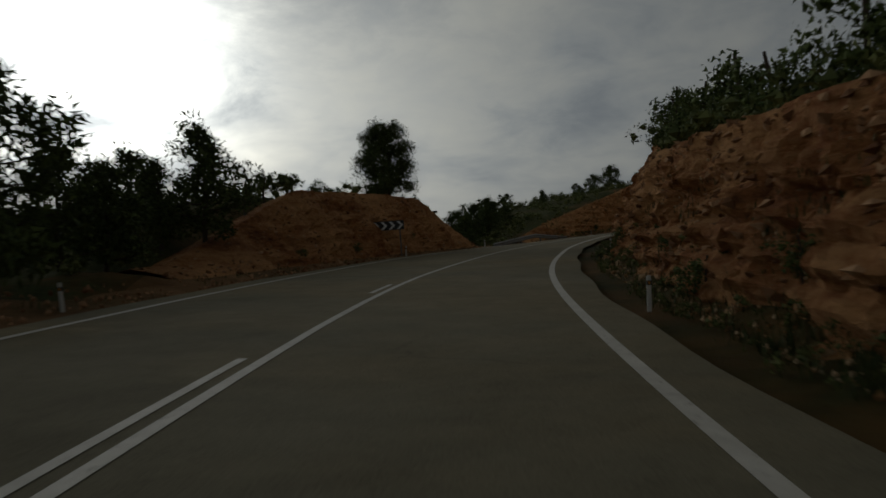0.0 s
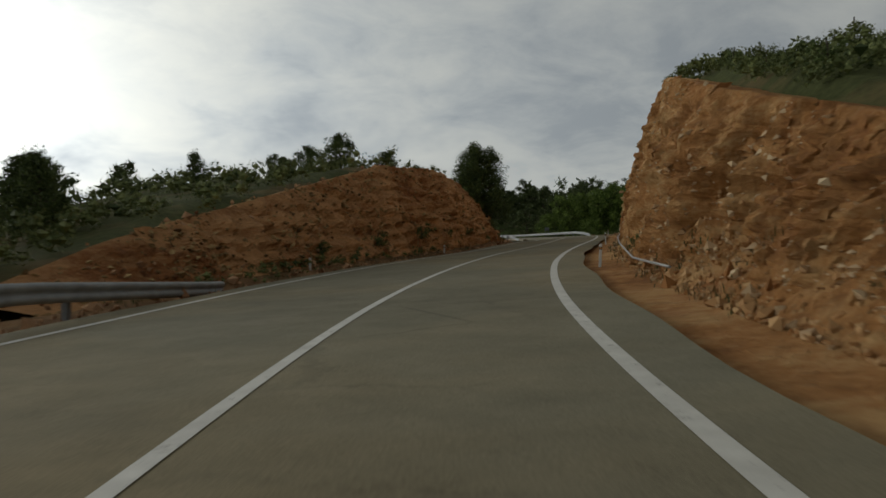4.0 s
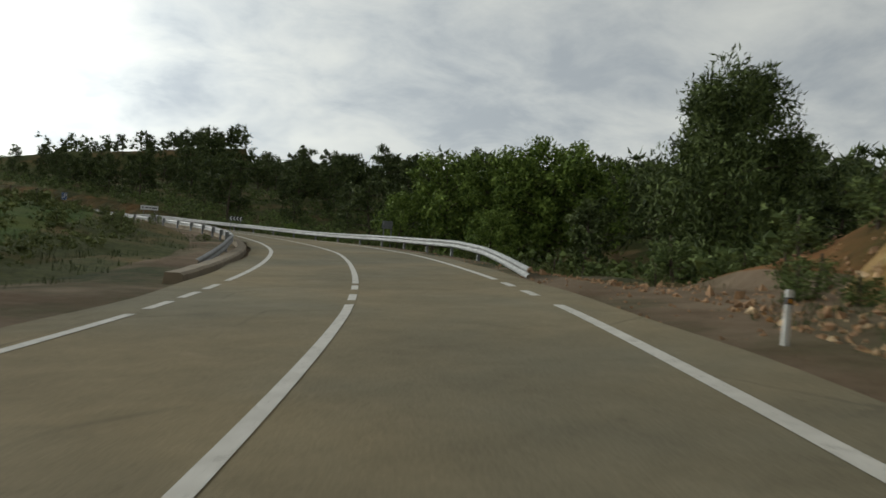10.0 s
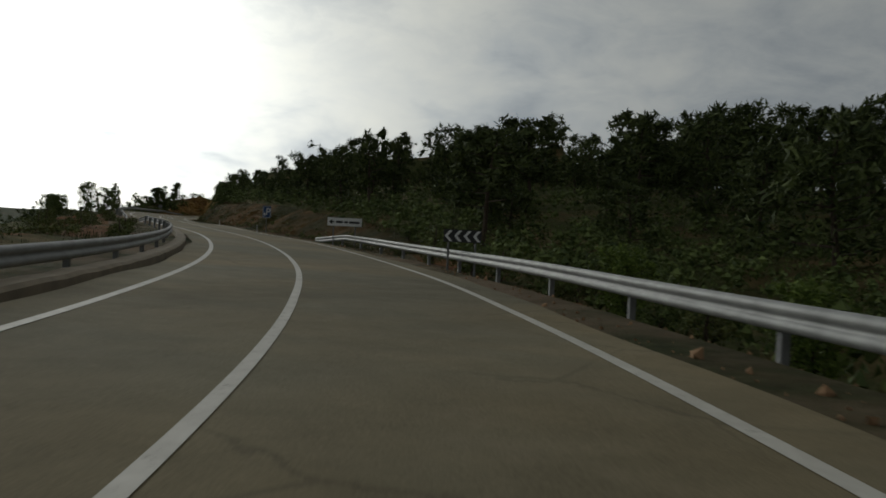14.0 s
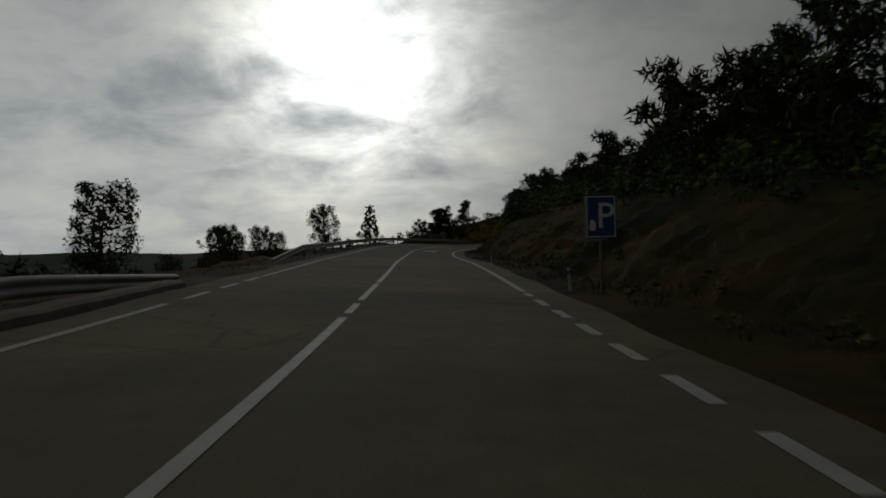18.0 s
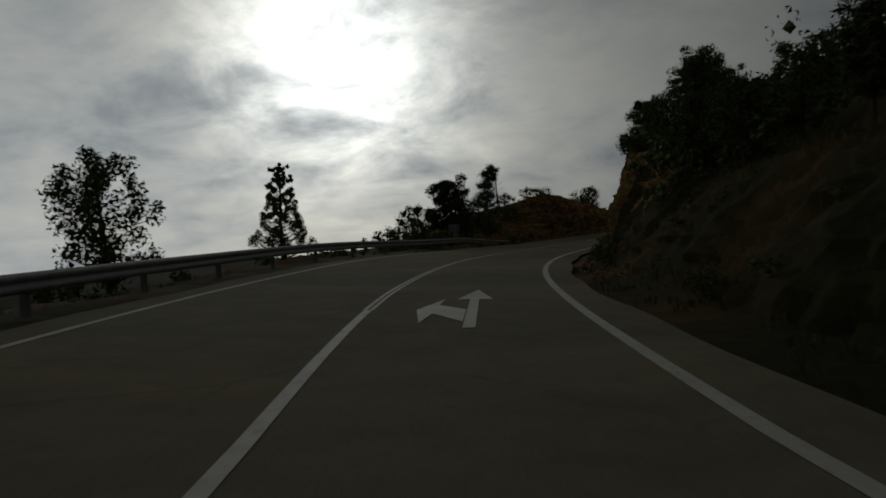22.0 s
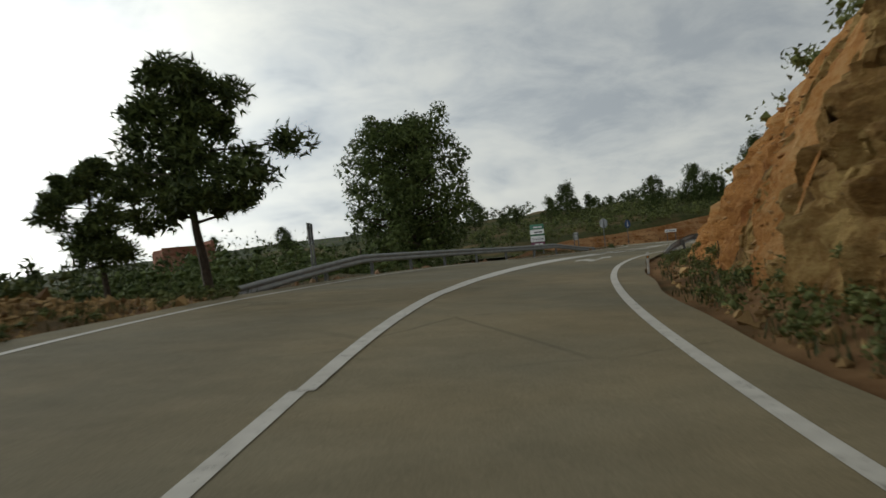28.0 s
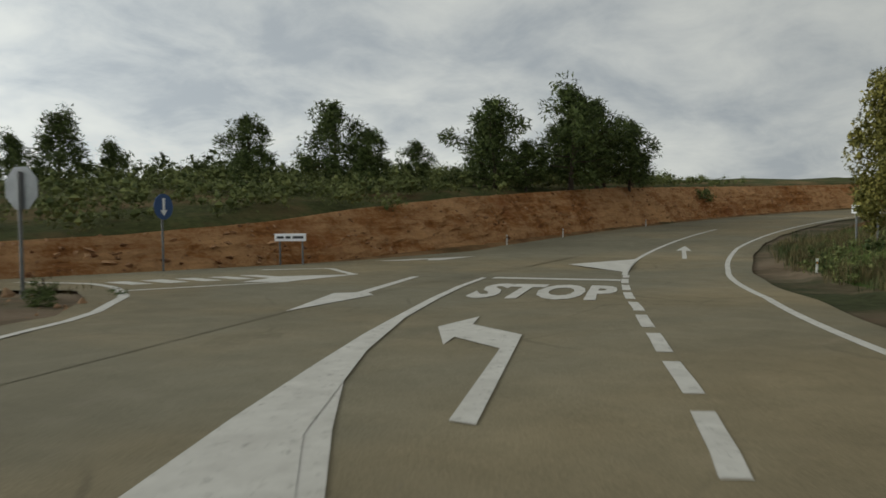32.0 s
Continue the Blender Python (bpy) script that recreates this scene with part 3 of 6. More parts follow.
side(LEFT, 329, (-5.7, -.05), (-6.3, .1), (-9.6, 3.7), (-20, 2.2), (-60, -6))
side(LEFT, 337, (-5.9, -.05), (-6.6, .1), (-9.8, 2.5), (-20, 1.7), (-60, -5))
side(LEFT, 344, (-6.4, -.05), (-7.2, .1), (-10, .9), (-20, .2), (-60, -4))
side(LEFT, 353, (-6.8, -.05), (-7.8, -.1), (-10, -.2), (-20, -.8), (-60, -2))
side(LEFT, 372, (-7.4, -.05), (-8.6, -.2), (-12, -.7), (-20, -.9), (-60, 0))
side(LEFT, 388, (-7.0, -.05), (-8.4, -.1), (-12, -.3), (-20, -.3), (-60, 1))
side(LEFT, 395, (-7.0, -.05), (-9.0, -.08), (-16, -.1), (-22, .4), (-60, 1.5))
side(LEFT, 401, (-9.5, -.08), (-13.4, -.08), (-15.4, .9), (-30, 1.6), (-60, 3))
side(LEFT, 405, (-9.0, -.08), (-11.8, -.05), (-13.6, 1.1), (-28, 2.0), (-60, 3.4))
side(LEFT, 409, (-8.5, -.05), (-9.6, .0), (-11.4, 1.5), (-24, 2.5), (-60, 4))
side(LEFT, 413, (-7.6, -.05), (-8.5, .05), (-10.5, 1.9), (-24, 2.8), (-60, 4.2))
side(LEFT, 420, (-6.6, -.05), (-7.0, .1), (-9.2, 2.3), (-22, 3.2), (-60, 4.6))
side(LEFT, 441, (-6.3, -.05), (-6.7, .1), (-8.9, 2.8), (-22, 3.8), (-60, 5))
side(LEFT, 485, (-6.2, -.05), (-6.7, .1), (-8.9, 2.8), (-22, 3.8), (-60, 5))


def knots_at(table, s):
    st = [r[0] for r in table]
    ls = [float(np.interp(s, st, [r[1][k] for r in table])) for k in range(5)]
    hs = [float(np.interp(s, st, [r[2][k] for r in table])) for k in range(5)]
    return ls, hs


def ground_up(s, l):
    """Height of the ground over the road's plane."""
    ls, hs = knots_at(RIGHT if l > 0 else LEFT, s)
    if l > 0:
        return float(np.interp(l, [0] + ls, [-.25] + hs))
    return float(np.interp(-l, [0] + [-v for v in ls], [-.25] + hs))


def ground_place(s, l, sink=0.0):
    return Vector(put(s, l, ground_up(s, l) - sink).tolist())


# ---- building helpers ----
def mesh_from(name, verts, faces, mat, smooth_=False):
    me = bpy.data.meshes.new(name)
    me.from_pydata([tuple(v) for v in verts], [], [tuple(f) for f in faces])
    me.materials.append(mat)
    if smooth_:
        me.polygons.foreach_set("use_smooth", [True] * len(me.polygons))
    me.update()
    return me


def child(name, me, parent, m=None, label=""):
    ob = new(name, me)
    ob.parent = parent
    if m is not None:
        ob.matrix_basis = m
    if label:
        tagged(ob, label)
    return ob


def part(name, bm, mat, parent, label="", m=None):
    me = bpy.data.meshes.new(name)
    bm.to_mesh(me)
    bm.free()
    me.materials.append(mat)
    return child(name, me, parent, m, label)


def box(bm, x0, y0, z0, x1, y1, z1, bevel=0.0):
    r = bmesh.ops.create_cube(bm, size=1.0)
    vs = r["verts"]
    for v in vs:
        v.co = Vector((x0 + (v.co.x + .5) * (x1 - x0), y0 + (v.co.y + .5) * (y1 - y0), z0 + (v.co.z + .5) * (z1 - z0)))
    if bevel:
        es = list({e for v in vs for e in v.link_edges})
        bmesh.ops.bevel(bm, geom=es, offset=bevel, segments=2, affect="EDGES")
    return bm


def tube(bm, pts, radii, seg=8):
    """A tapered tube through points."""
    rings = []
    for i, (p, r) in enumerate(zip(pts, radii)):
        p = Vector(p)
        d = (Vector(pts[min(i + 1, len(pts) - 1)]) - Vector(pts[max(i - 1, 0)])).normalized()
        a = d.orthogonal().normalized()
        b = d.cross(a)
        rings.append([bm.verts.new(p + (a * math.cos(2 * math.pi * k / seg) + b * math.sin(2 * math.pi * k / seg)) * r) for k in range(seg)])
    for r0, r1 in zip(rings, rings[1:]):
        a0 = min(range(seg), key=lambda k: (r1[k].co - r0[0].co).length)
        for k in range(seg):
            bm.faces.new((r0[k], r0[(k + 1) % seg], r1[(k + 1 + a0) % seg], r1[(k + a0) % seg]))
    bm.faces.new(rings[0][::-1])
    bm.faces.new(rings[-1])
    return bm


def empty(name, m, label, category, group="", kind=""):
    ob = new(name)
    ob.matrix_basis = m
    return tagged(ob, label, category, group, kind)


def stand(s, l, turn=0.0, sink=0.0):
    """Upright pose on the ground, facing back along the road."""
    p = ground_place(s, l, sink)
    return pose(p.x, p.y, p.z, 0, 0, heading(s) + turn)


def wobble(p, scale, amp):
    return noise.fractal(Vector(p) * scale, 1.0, 2.0, 4) * amp


# ---- ground ----
def build_ground():
    ss = np.arange(S_MIN + 1, S_MAX - 1, 1.0)
    verts, faces, mats = [], [], []
    left_u = [(4, 1.0), (4, .75), (4, .5), (4, .25)] + [(k, f) for k in (3, 2, 1) for f in (1.0, .8, .6, .4, .2)] + [(0, 1.0), (0, .5)]
    cols = 2 * len(left_u) + 1
    for s in ss:
        for table, flip in ((LEFT, False), (RIGHT, True)):
            ls, hs = knots_at(table, s)
            ls, hs = [0] + ls, [-.25] + hs
            row = []
            for k, f in left_u:
                l = ls[k] + (ls[k + 1] - ls[k]) * f
                h = hs[k] + (hs[k + 1] - hs[k]) * f
                row.append((l, h, k))
            if flip:
                row = row[::-1]
            else:
                row.append((0.0, -.25, 0))
            cut = (table is RIGHT and (s < 53 or 58 < s < 131 or 206 < s < 378)) or (table is LEFT and (20 < s < 53 or 62 < s < 122 or 314 < s < 353 or s > 398))
            for l, h, k in row:
                if cut and k == 2:
                    l, h = l + (.9 if flip else -.9), h - .45
                p = put(s, l, h)
                if k >= 1 and not (cut and k < 3):
                    a = 0.10 if k == 1 else 0.35 if k < 4 else 0.9
                    p[2] += wobble(p, 0.35 if k < 3 else 0.12, a)
                verts.append(p)
    for i in range(len(ss) - 1):
        for j in range(cols - 1):
            a = i * cols + j
            faces.append((a, a + 1, a + cols + 1, a + cols))
    me = mesh_from("ground", verts, faces, SCRUB, True)
    for m in (VERGE, EARTH, GRASS, TOE, BANK_EARTH, ROCK_TAN):
        me.materials.append(m)
    ids = []
    half = len(left_u)
    for i in range(len(ss) - 1):
        s = ss[i]
        for j in range(cols - 1):
            jj = j if j < half else cols - 2 - j
            idx = 0
            if jj >= len(left_u) - 8:
                idx = 1
                if (j < half and (s < 122 or 312 < s < 353 or s > 408)) or (j >= half and (s < 138 or 204 < s < 380)):
                    idx = 5 if j >= half and (204 < s < 292 or s < 50) else 6 if j >= half and 53 < s < 121 else 1 if j >= half and 121 <= s < 138 else 4
            elif jj >= 9:
                idx = 2
            if j < half and 128 < s < 195 and jj < 14:
                idx = 3 if jj < 10 else 0
            if j >= half and 381 < s < 428 and jj < 16:
                idx = 3
            ids.append(idx)
    me.polygons.foreach_set("material_index", ids)
    tagged(new("ground", me), "stony scrub ground with dry grass beside the road", "ground", kind="structure")


build_ground()


FAR_MID, FAR_TAN, FAR_ST = LINE[::6], TAN[::6], STATION[::6]


def far_height(x, y):
    """Height of the wide land: low hills, which run on under the edges of the roadside."""
    d = np.hypot(FAR_MID[:, 0] - x, FAR_MID[:, 1] - y)
    i = int(d.argmin())
    gap, base, st = float(d[i]), float(FAR_MID[i, 2]), float(FAR_ST[i])
    side_ = (x - FAR_MID[i, 0]) * FAR_TAN[i, 1] - (y - FAR_MID[i, 1]) * FAR_TAN[i, 0]
    if side_ > 0:
        up = np.interp(st, [0, 120, 145, 200, 300, 340, 420], [9, 11, 11, 9, 8, 8, 5]) + 0.02 * gap
    else:
        up = np.interp(st, [0, 60, 130, 195, 240, 310, 360, 420], [-8, -15, -6, -14, -22, -20, -6, 3]) + 0.01 * gap
    rough_ = noise.fractal(Vector((x * .004, y * .004, 3.0)), 1.0, 2.0, 4) * ((4 + min(gap * .035, 30)) if side_ > 0 else (3 + min(gap * .018, 14)))
    z = base + up + rough_
    if gap > 500:
        z = z * max(0.0, 1 - (gap - 500) / 2600) + rough_ * 0.6
    up_ = ground_up(st, math.copysign(min(gap, 59.5), side_))
    edge_ = base + up_
    if gap < 59 and 1 < i < len(FAR_MID) - 2:
        deep = min(1.0, (59 - gap) / 18)
        edge_ = base + (up_ - 1.0) * (1 - deep) + (min(up_, 0.0) - 6.0) * deep
    elif gap < 75:
        edge_ -= .4
    w = min(1.0, max(0.0, (gap - 70) / 90))
    w = w * w * (3 - 2 * w)
    return edge_ * (1 - w) + z * w


def build_far_ground():
    """The wide land round about, to the horizon."""
    n_ = 130
    spread = lambda c, a: c + a * np.sinh(np.linspace(-1, 1, n_) * math.asinh(4200 / a))
    xs, ys = spread(60.0, 230.0), spread(190.0, 260.0)
    verts = [(x, y, far_height(x, y)) for y in ys for x in xs]
    faces = [(a, a + 1, a + n_ + 1, a + n_) for i in range(n_ - 1) for a in range(i * n_, i * n_ + n_ - 1)]
    tagged(new("far_ground", mesh_from("far_ground", verts, faces, FAR_SCRUB, True)), "rolling scrub hills out to the horizon", "hills", kind="structure")


build_far_ground()


# ---- road ----
def strip(name, ss, l0, l1, up, mat, cols=1):
    """A band along the road between two lines."""
    verts, faces = [], []
    for k, s in enumerate(ss):
        for j in range(cols + 1):
            verts.append(put(s, l0[k] + (l1[k] - l0[k]) * j / cols, up))
    w = cols + 1
    for k in range(len(ss) - 1):
        for j in range(cols):
            a = k * w + j
            faces.append((a, a + 1, a + w + 1, a + w))
    return mesh_from(name, verts, faces, mat, True)


def build_road():
    ss = np.arange(S_MIN + 1, S_MAX - 1, 1.0)
    l0 = lane(ss, LANE_L) - 0.75 + 0.10 * np.sin(ss * .7) * np.sin(ss * .23)
    l1 = lane(ss, LANE_R) + 0.75 + 0.10 * np.sin(ss * .61) * np.sin(ss * .31)
    me = strip("road", ss, l0, l1, 0.0, ASPHALT, 10)
    road_ = tagged(new("road", me), "worn grey two-lane asphalt road with cracked edges", "road", kind="structure")
    return road_


ROAD = build_road()


def mark(name, s0, s1, off, width, parent=None, up=0.006, step=0.5, label="white painted line", which=None):
    n_ = max(2, int((s1 - s0) / step) + 1)
    ss = np.linspace(s0, s1, n_)
    mid = off(ss)
    me = strip(name, ss, mid - width / 2, mid + width / 2, up, PAINT)
    return child(name, me, ROAD, None, label)


edge_l = lambda s: lane(s, LANE_L)
edge_r = lambda s: lane(s, LANE_R)
centre = lambda s: lane(s, LANE_C)

# ---- rock cuttings ----
ROCK_BANK = rock_material("red_bank_earth", (0.14, 0.056, 0.019), (0.31, 0.132, 0.043), (0.45, 0.25, 0.115), 0.1, 0.8)


def stone_material(name, dark, light):
    m, n, b, co = material(name)
    rnd = n.add("ShaderNodeNewGeometry").outputs["Random Per Island"]
    f = n.math("ADD", n.math("MULTIPLY", rnd, 0.7), n.math("MULTIPLY", n.noise(co, 6.0, 5.0, 0.7), 0.3))
    n.link(n.ramp(f, [(0.15, dark), (0.85, light)]), b.inputs["Base Color"])
    b.inputs["Roughness"].default_value = 0.95
    b.inputs["Specular IOR Level"].default_value = 0.15
    bump(n, b, n.noise(co, 22.0, 4.0, 0.7), 0.6, 0.03)
    return m


STONES_RED = stone_material("red_broken_stone", (0.12, 0.048, 0.019), (0.50, 0.30, 0.165))
STONES_TAN = stone_material("ochre_broken_stone", (0.26, 0.135, 0.052), (0.62, 0.47, 0.29))
STONES_BROWN = stone_material("brown_broken_stone", (0.095, 0.050, 0.018), (0.46, 0.31, 0.14))
STONES_ORANGE = stone_material("orange_broken_stone", (0.25, 0.105, 0.032), (0.52, 0.33, 0.16))
OCTA = [(1, 0, 0), (-1, 0, 0), (0, 1, 0), (0, -1, 0), (0, 0, 1), (0, 0, -1)]
OCTA_FACES = [(0, 2, 4), (2, 1, 4), (1, 3, 4), (3, 0, 4), (2, 0, 5), (1, 2, 5), (3, 1, 5), (0, 3, 5)]


def set_stones(face, verts, w, count, size, mat, seed):
    """Angular stones sitting in a rock face."""
    rng = random.Random(int(seed * 10))
    out, faces = [], []
    while len(faces) < count * 8:
        i = rng.randrange(len(verts) - w - 1)
        if i % w < 1 or i % w > .84 * w:
            continue
        a, b, c = Vector(verts[i]), Vector(verts[i + 1]), Vector(verts[i + w])
        if noise.noise(a * .4) < rng.uniform(-.5, .4):
            continue
        p = a + (b - a) * rng.random() + (c - a) * rng.random()
        r = size * (.35 + rng.random() ** 2.5 * 1.3)
        turn = Euler((rng.gauss(0, .4), rng.gauss(0, .4), rng.uniform(0, 6.28))).to_matrix()
        k = len(out)
        for q in OCTA:
            v = turn @ Vector((q[0] * rng.uniform(.8, 1.5), q[1] * rng.uniform(.7, 1.2), q[2] * rng.uniform(.35, .75)))
            out.append(tuple(p + v * r))
        faces += [(x + k, y + k, z + k) for x, y, z in OCTA_FACES]
    ob = child("embedded_stones", mesh_from("embedded_stones", out, faces, mat), face, None, "broken angular stones set in the face")
    return ob


CUBE = [(x, y, z) for x in (-1, 1) for y in (-1, 1) for z in (-1, 1)]
CUBE_FACES = [(0, 1, 3, 2), (4, 6, 7, 5), (0, 4, 5, 1), (2, 3, 7, 6), (0, 2, 6, 4), (1, 5, 7, 3)]


def set_blocks(face, verts, w, count, mat, sign, seed):
    """Broken slabs, most of their depth inside the face."""
    rng = random.Random(int(seed * 10) + 5)
    out, faces = [], []
    while len(faces) < count * 6:
        i = rng.randrange(w, len(verts) - w - 1)
        if i % w < 2 or i % w > .84 * w:
            continue
        a, up, along = Vector(verts[i]), Vector(verts[i + 1]) - Vector(verts[i - 1]), Vector(verts[i + w]) - Vector(verts[i - w])
        if noise.noise(a * .3 + Vector((seed, 0, 0))) < rng.uniform(-.3, .5):
            continue
        along.normalize()
        up = (up.normalized() + Vector((rng.gauss(0, .12), rng.gauss(0, .12), .4))).normalized()
        deep = along.cross(up) * -sign
        r = .06 + .16 * rng.random() ** 2
        wide, tall, k = r * rng.uniform(.7, 1.4), r * rng.uniform(.8, 2.2), len(out)
        tilt = rng.uniform(-.35, .35)
        ax, az = along * math.cos(tilt) + up * math.sin(tilt), up * math.cos(tilt) - along * math.sin(tilt)
        for x, y, z in CUBE:
            f = .55 if y > 0 else 1.0
            out.append(tuple(a + ax * x * wide * f * rng.uniform(.6, 1.15) + az * z * tall * f * rng.uniform(.6, 1.15) + deep * (y * .12 - .075) * rng.uniform(.5, 1.1)))
        faces += [tuple(v + k for v in q) for q in CUBE_FACES]
    child("embedded_slabs", mesh_from("embedded_slabs", out, faces, mat), face, None, "broken slabs standing out of the face")


def cutting(name, table, s0, s1, mat, label, step=0.4, rows=26, rough_=0.35, seed=0.0, lean=0.12, lip=1.2, beds=.6, stones=None, gullies=0.0, blocks=0):
    """A rock face along the road, from its toe to over its top edge."""
    ss = np.arange(s0, s1 + .01, step)
    sign = 1 if table is RIGHT else -1
    verts, faces = [], []
    for s in ss:
        ls, hs = knots_at(table, s)
        fade = min(1.0, (s - s0) / 2.5, (s1 - s) / 2.5)
        tall = max(0.1, hs[2] - hs[1])
        for j in range(rows + 1):
            u = j / rows
            if u <= .86:
                v = u / .86
                # steep face with a soft foot
                l = ls[1] + (ls[2] - ls[1]) * (v ** 1.25)
                h = hs[1] - .25 + (tall + .25) * v
            else:
                v = (u - .86) / .14
                l = ls[2] + sign * lip * v
                h = hs[2] + (hs[3] - hs[2]) * lip * v / max(.5, abs(ls[3] - ls[2])) - .35 * v
                v = 1.0
            p = put(s, l - sign * lean, h)
            q = Vector((p[0], p[1], p[2])) + Vector((seed, seed, seed))
            ribs = (noise.fractal(Vector((s * .75 + seed, h * .06, seed)), .8, 2.1, 5) * 1.15) * (1.3 - beds)
            gully = max(0.0, .20 - abs(noise.noise(Vector((s * .62 + h * .05, h * .09, seed * 1.7))))) * 3.4 * gullies
            lumps = noise.fractal(q * .45, .9, 2.1, 4)
            crumb = noise.fractal(q * 2.3, .7, 2.2, 4)
            step_ = h * 1.7 + noise.noise(Vector((s * .11, seed, h * .3))) * 1.4
            ledge = (abs((step_ % 1.0) - .5) * 2.0 - .5) * beds * .55
            amt = rough_ * min(1.0, tall / 2.5) * fade * (0.35 + .65 * math.sin(math.pi * min(max(v, 0.06), .94)))
            out = (ribs + lumps * (.35 + .45 * beds) + crumb * .5 + ledge - gully) * amt
            tx, ty = np.interp(s, STATION, TAN[:, 0]), np.interp(s, STATION, TAN[:, 1])
            verts.append((p[0] - sign * out * ty, p[1] + sign * out * tx, p[2] + (lumps * .18 + crumb * .12) * amt))
    w = rows + 1
    for i in range(len(ss) - 1):
        for j in range(rows):
            a = i * w + j
            faces.append((a, a + w, a + w + 1, a + 1) if sign > 0 else (a, a + 1, a + w + 1, a + w))
    face = tagged(new(name, mesh_from(name, verts, faces, mat, False)), label, kind="structure")
    if stones:
        set_stones(face, verts, w, *stones, seed)
    if blocks:
        set_blocks(face, verts, w, blocks, mat, sign, seed)
    return face


cutting("rock_cutting", RIGHT, -31, 54, ROCK_RED, "steep red rock cutting with loose stones and ledges", .26, 44, .5, 3.0, beds=1.0, stones=(3600, .085, STONES_RED), gullies=.5, blocks=260)
cutting("rock_cutting", RIGHT, 53.2, 107, ROCK_TAN, "tall orange rock face cut straight down to the roadside", .22, 66, .55, 11.0, beds=.35, stones=(3200, .07, STONES_TAN), gullies=.8, blocks=420)
cutting("rock_cutting", RIGHT, 104, 131, ROCK_PALE, "tall pale ochre rock face at the end of the cutting", .22, 66, .58, 15.0, beds=.15, stones=(1300, .065, STONES_TAN), gullies=1.1, blocks=340)
cutting("earth_bank", RIGHT, 206, 295, BANK_EARTH, "brown earth bank below the pine wood", .5, 22, .35, 19.0, beds=.4)
cutting("rock_cutting", RIGHT, 290, 350, ROCK_BROWN, "upright brown and red rock wall beside the road", .24, 54, .6, 27.0, beds=.25, stones=(2400, .08, STONES_BROWN), gullies=.8, blocks=620)
cutting("rock_cutting", RIGHT, 346, 378, ROCK_ORANGE, "sloping orange earth and rock cutting", .24, 40, .4, 35.0, beds=.4, stones=(900, .06, STONES_ORANGE))
cutting("rock_mound", LEFT, 20, 54, ROCK_RED, "cut red earth mound topped with scrub", .3, 34, .4, 43.0, beds=.4, stones=(900, .07, STONES_RED))
cutting("rock_mound", LEFT, 62, 122, ROCK_RED, "long red rock mound cut beside the road", .28, 40, .5, 51.0, beds=.8, stones=(3400, .085, STONES_BROWN), gullies=.4, blocks=260)
cutting("rubble_mound", LEFT, 314, 353, ROCK_BROWN, "mound of broken brown rock and rubble", .24, 40, .75, 59.0, beds=.3, stones=(2600, .10, STONES_BROWN))
cutting("earth_bank", LEFT, 397.5, 512, ROCK_BANK, "red earth bank beyond the road junction", .4, 26, .35, 67.0, beds=.5, stones=(1500, .10, STONES_RED))


# ---- loose stones and weeds, too many to count ----
def rubble(name, label, s0, s1, l0, l1, count, size, seed, mat=STONE):
    rng = random.Random(seed)
    verts, faces = [], []
    base = [(1, 0, 0), (-1, 0, 0), (0, 1, 0), (0, -1, 0), (0, 0, 1), (0, 0, -1)]
    tri = [(0, 2, 4), (2, 1, 4), (1, 3, 4), (3, 0, 4), (2, 0, 5), (1, 2, 5), (3, 1, 5), (0, 3, 5)]
    for _ in range(count):
        s = rng.uniform(s0, s1)
        f = rng.random() ** 1.6
        l = l0(s) + (l1(s) - l0(s)) * f
        p = ground_place(s, l)
        r = size * rng.uniform(.4, 1.0) ** 2 * (1 + 1.5 * (rng.random() < .06))
        k = len(verts)
        turn = Euler((rng.uniform(0, 6), rng.uniform(0, 6), rng.uniform(0, 6))).to_matrix()
        for b in base:
            v = turn @ Vector((b[0] * rng.uniform(.7, 1.3), b[1] * rng.uniform(.6, 1.1), b[2] * rng.uniform(.4, .9)))
            verts.append((p.x + v.x * r, p.y + v.y * r, p.z + v.z * r + r * .25))
        faces += [(a + k, b + k, c + k) for a, b, c in tri]
    tagged(new(name, mesh_from(name, verts, faces, mat)), label, "stones", kind="stuff")


toe_r = lambda s: knots_at(RIGHT, s)[0][0] - .15
in_r = lambda s: knots_at(RIGHT, s)[0][1] + .9
toe_l = lambda s: knots_at(LEFT, s)[0][0] + .15
in_l = lambda s: knots_at(LEFT, s)[0][1] - .9
rubble("fallen_stones", "small ochre stones fallen along the foot of the rock", -10, 131, toe_r, in_r, 4600, .058, 1, STONES_TAN)
rubble("fallen_stones", "rusty stones heaped at the near end of the ochre face", 52.5, 78, toe_r, in_r, 1900, .075, 8, STONES_ORANGE)
rubble("verge_gravel", "pale rubble on the dirt opening beside the road", 126, 141, toe_r, lambda s: toe_r(s) + 4.5, 900, .07, 9)
rubble("fallen_stones", "brown stones along the foot of the rock wall", 285, 380, toe_r, in_r, 2000, .075, 2, STONES_BROWN)
rubble("fallen_stones", "reddish stones along the foot of the mound", 8, 122, toe_l, in_l, 1600, .085, 3, STONES_RED)
rubble("rubble", "angular broken rock lying over the mound", 314, 352, toe_l, lambda s: knots_at(LEFT, s)[0][2] - .6, 1700, .11, 4, STONES_BROWN)
rubble("rubble", "broken reddish rock lying over the long mound", 64, 121, toe_l, lambda s: knots_at(LEFT, s)[0][2] - .3, 900, .10, 7, STONES_RED)
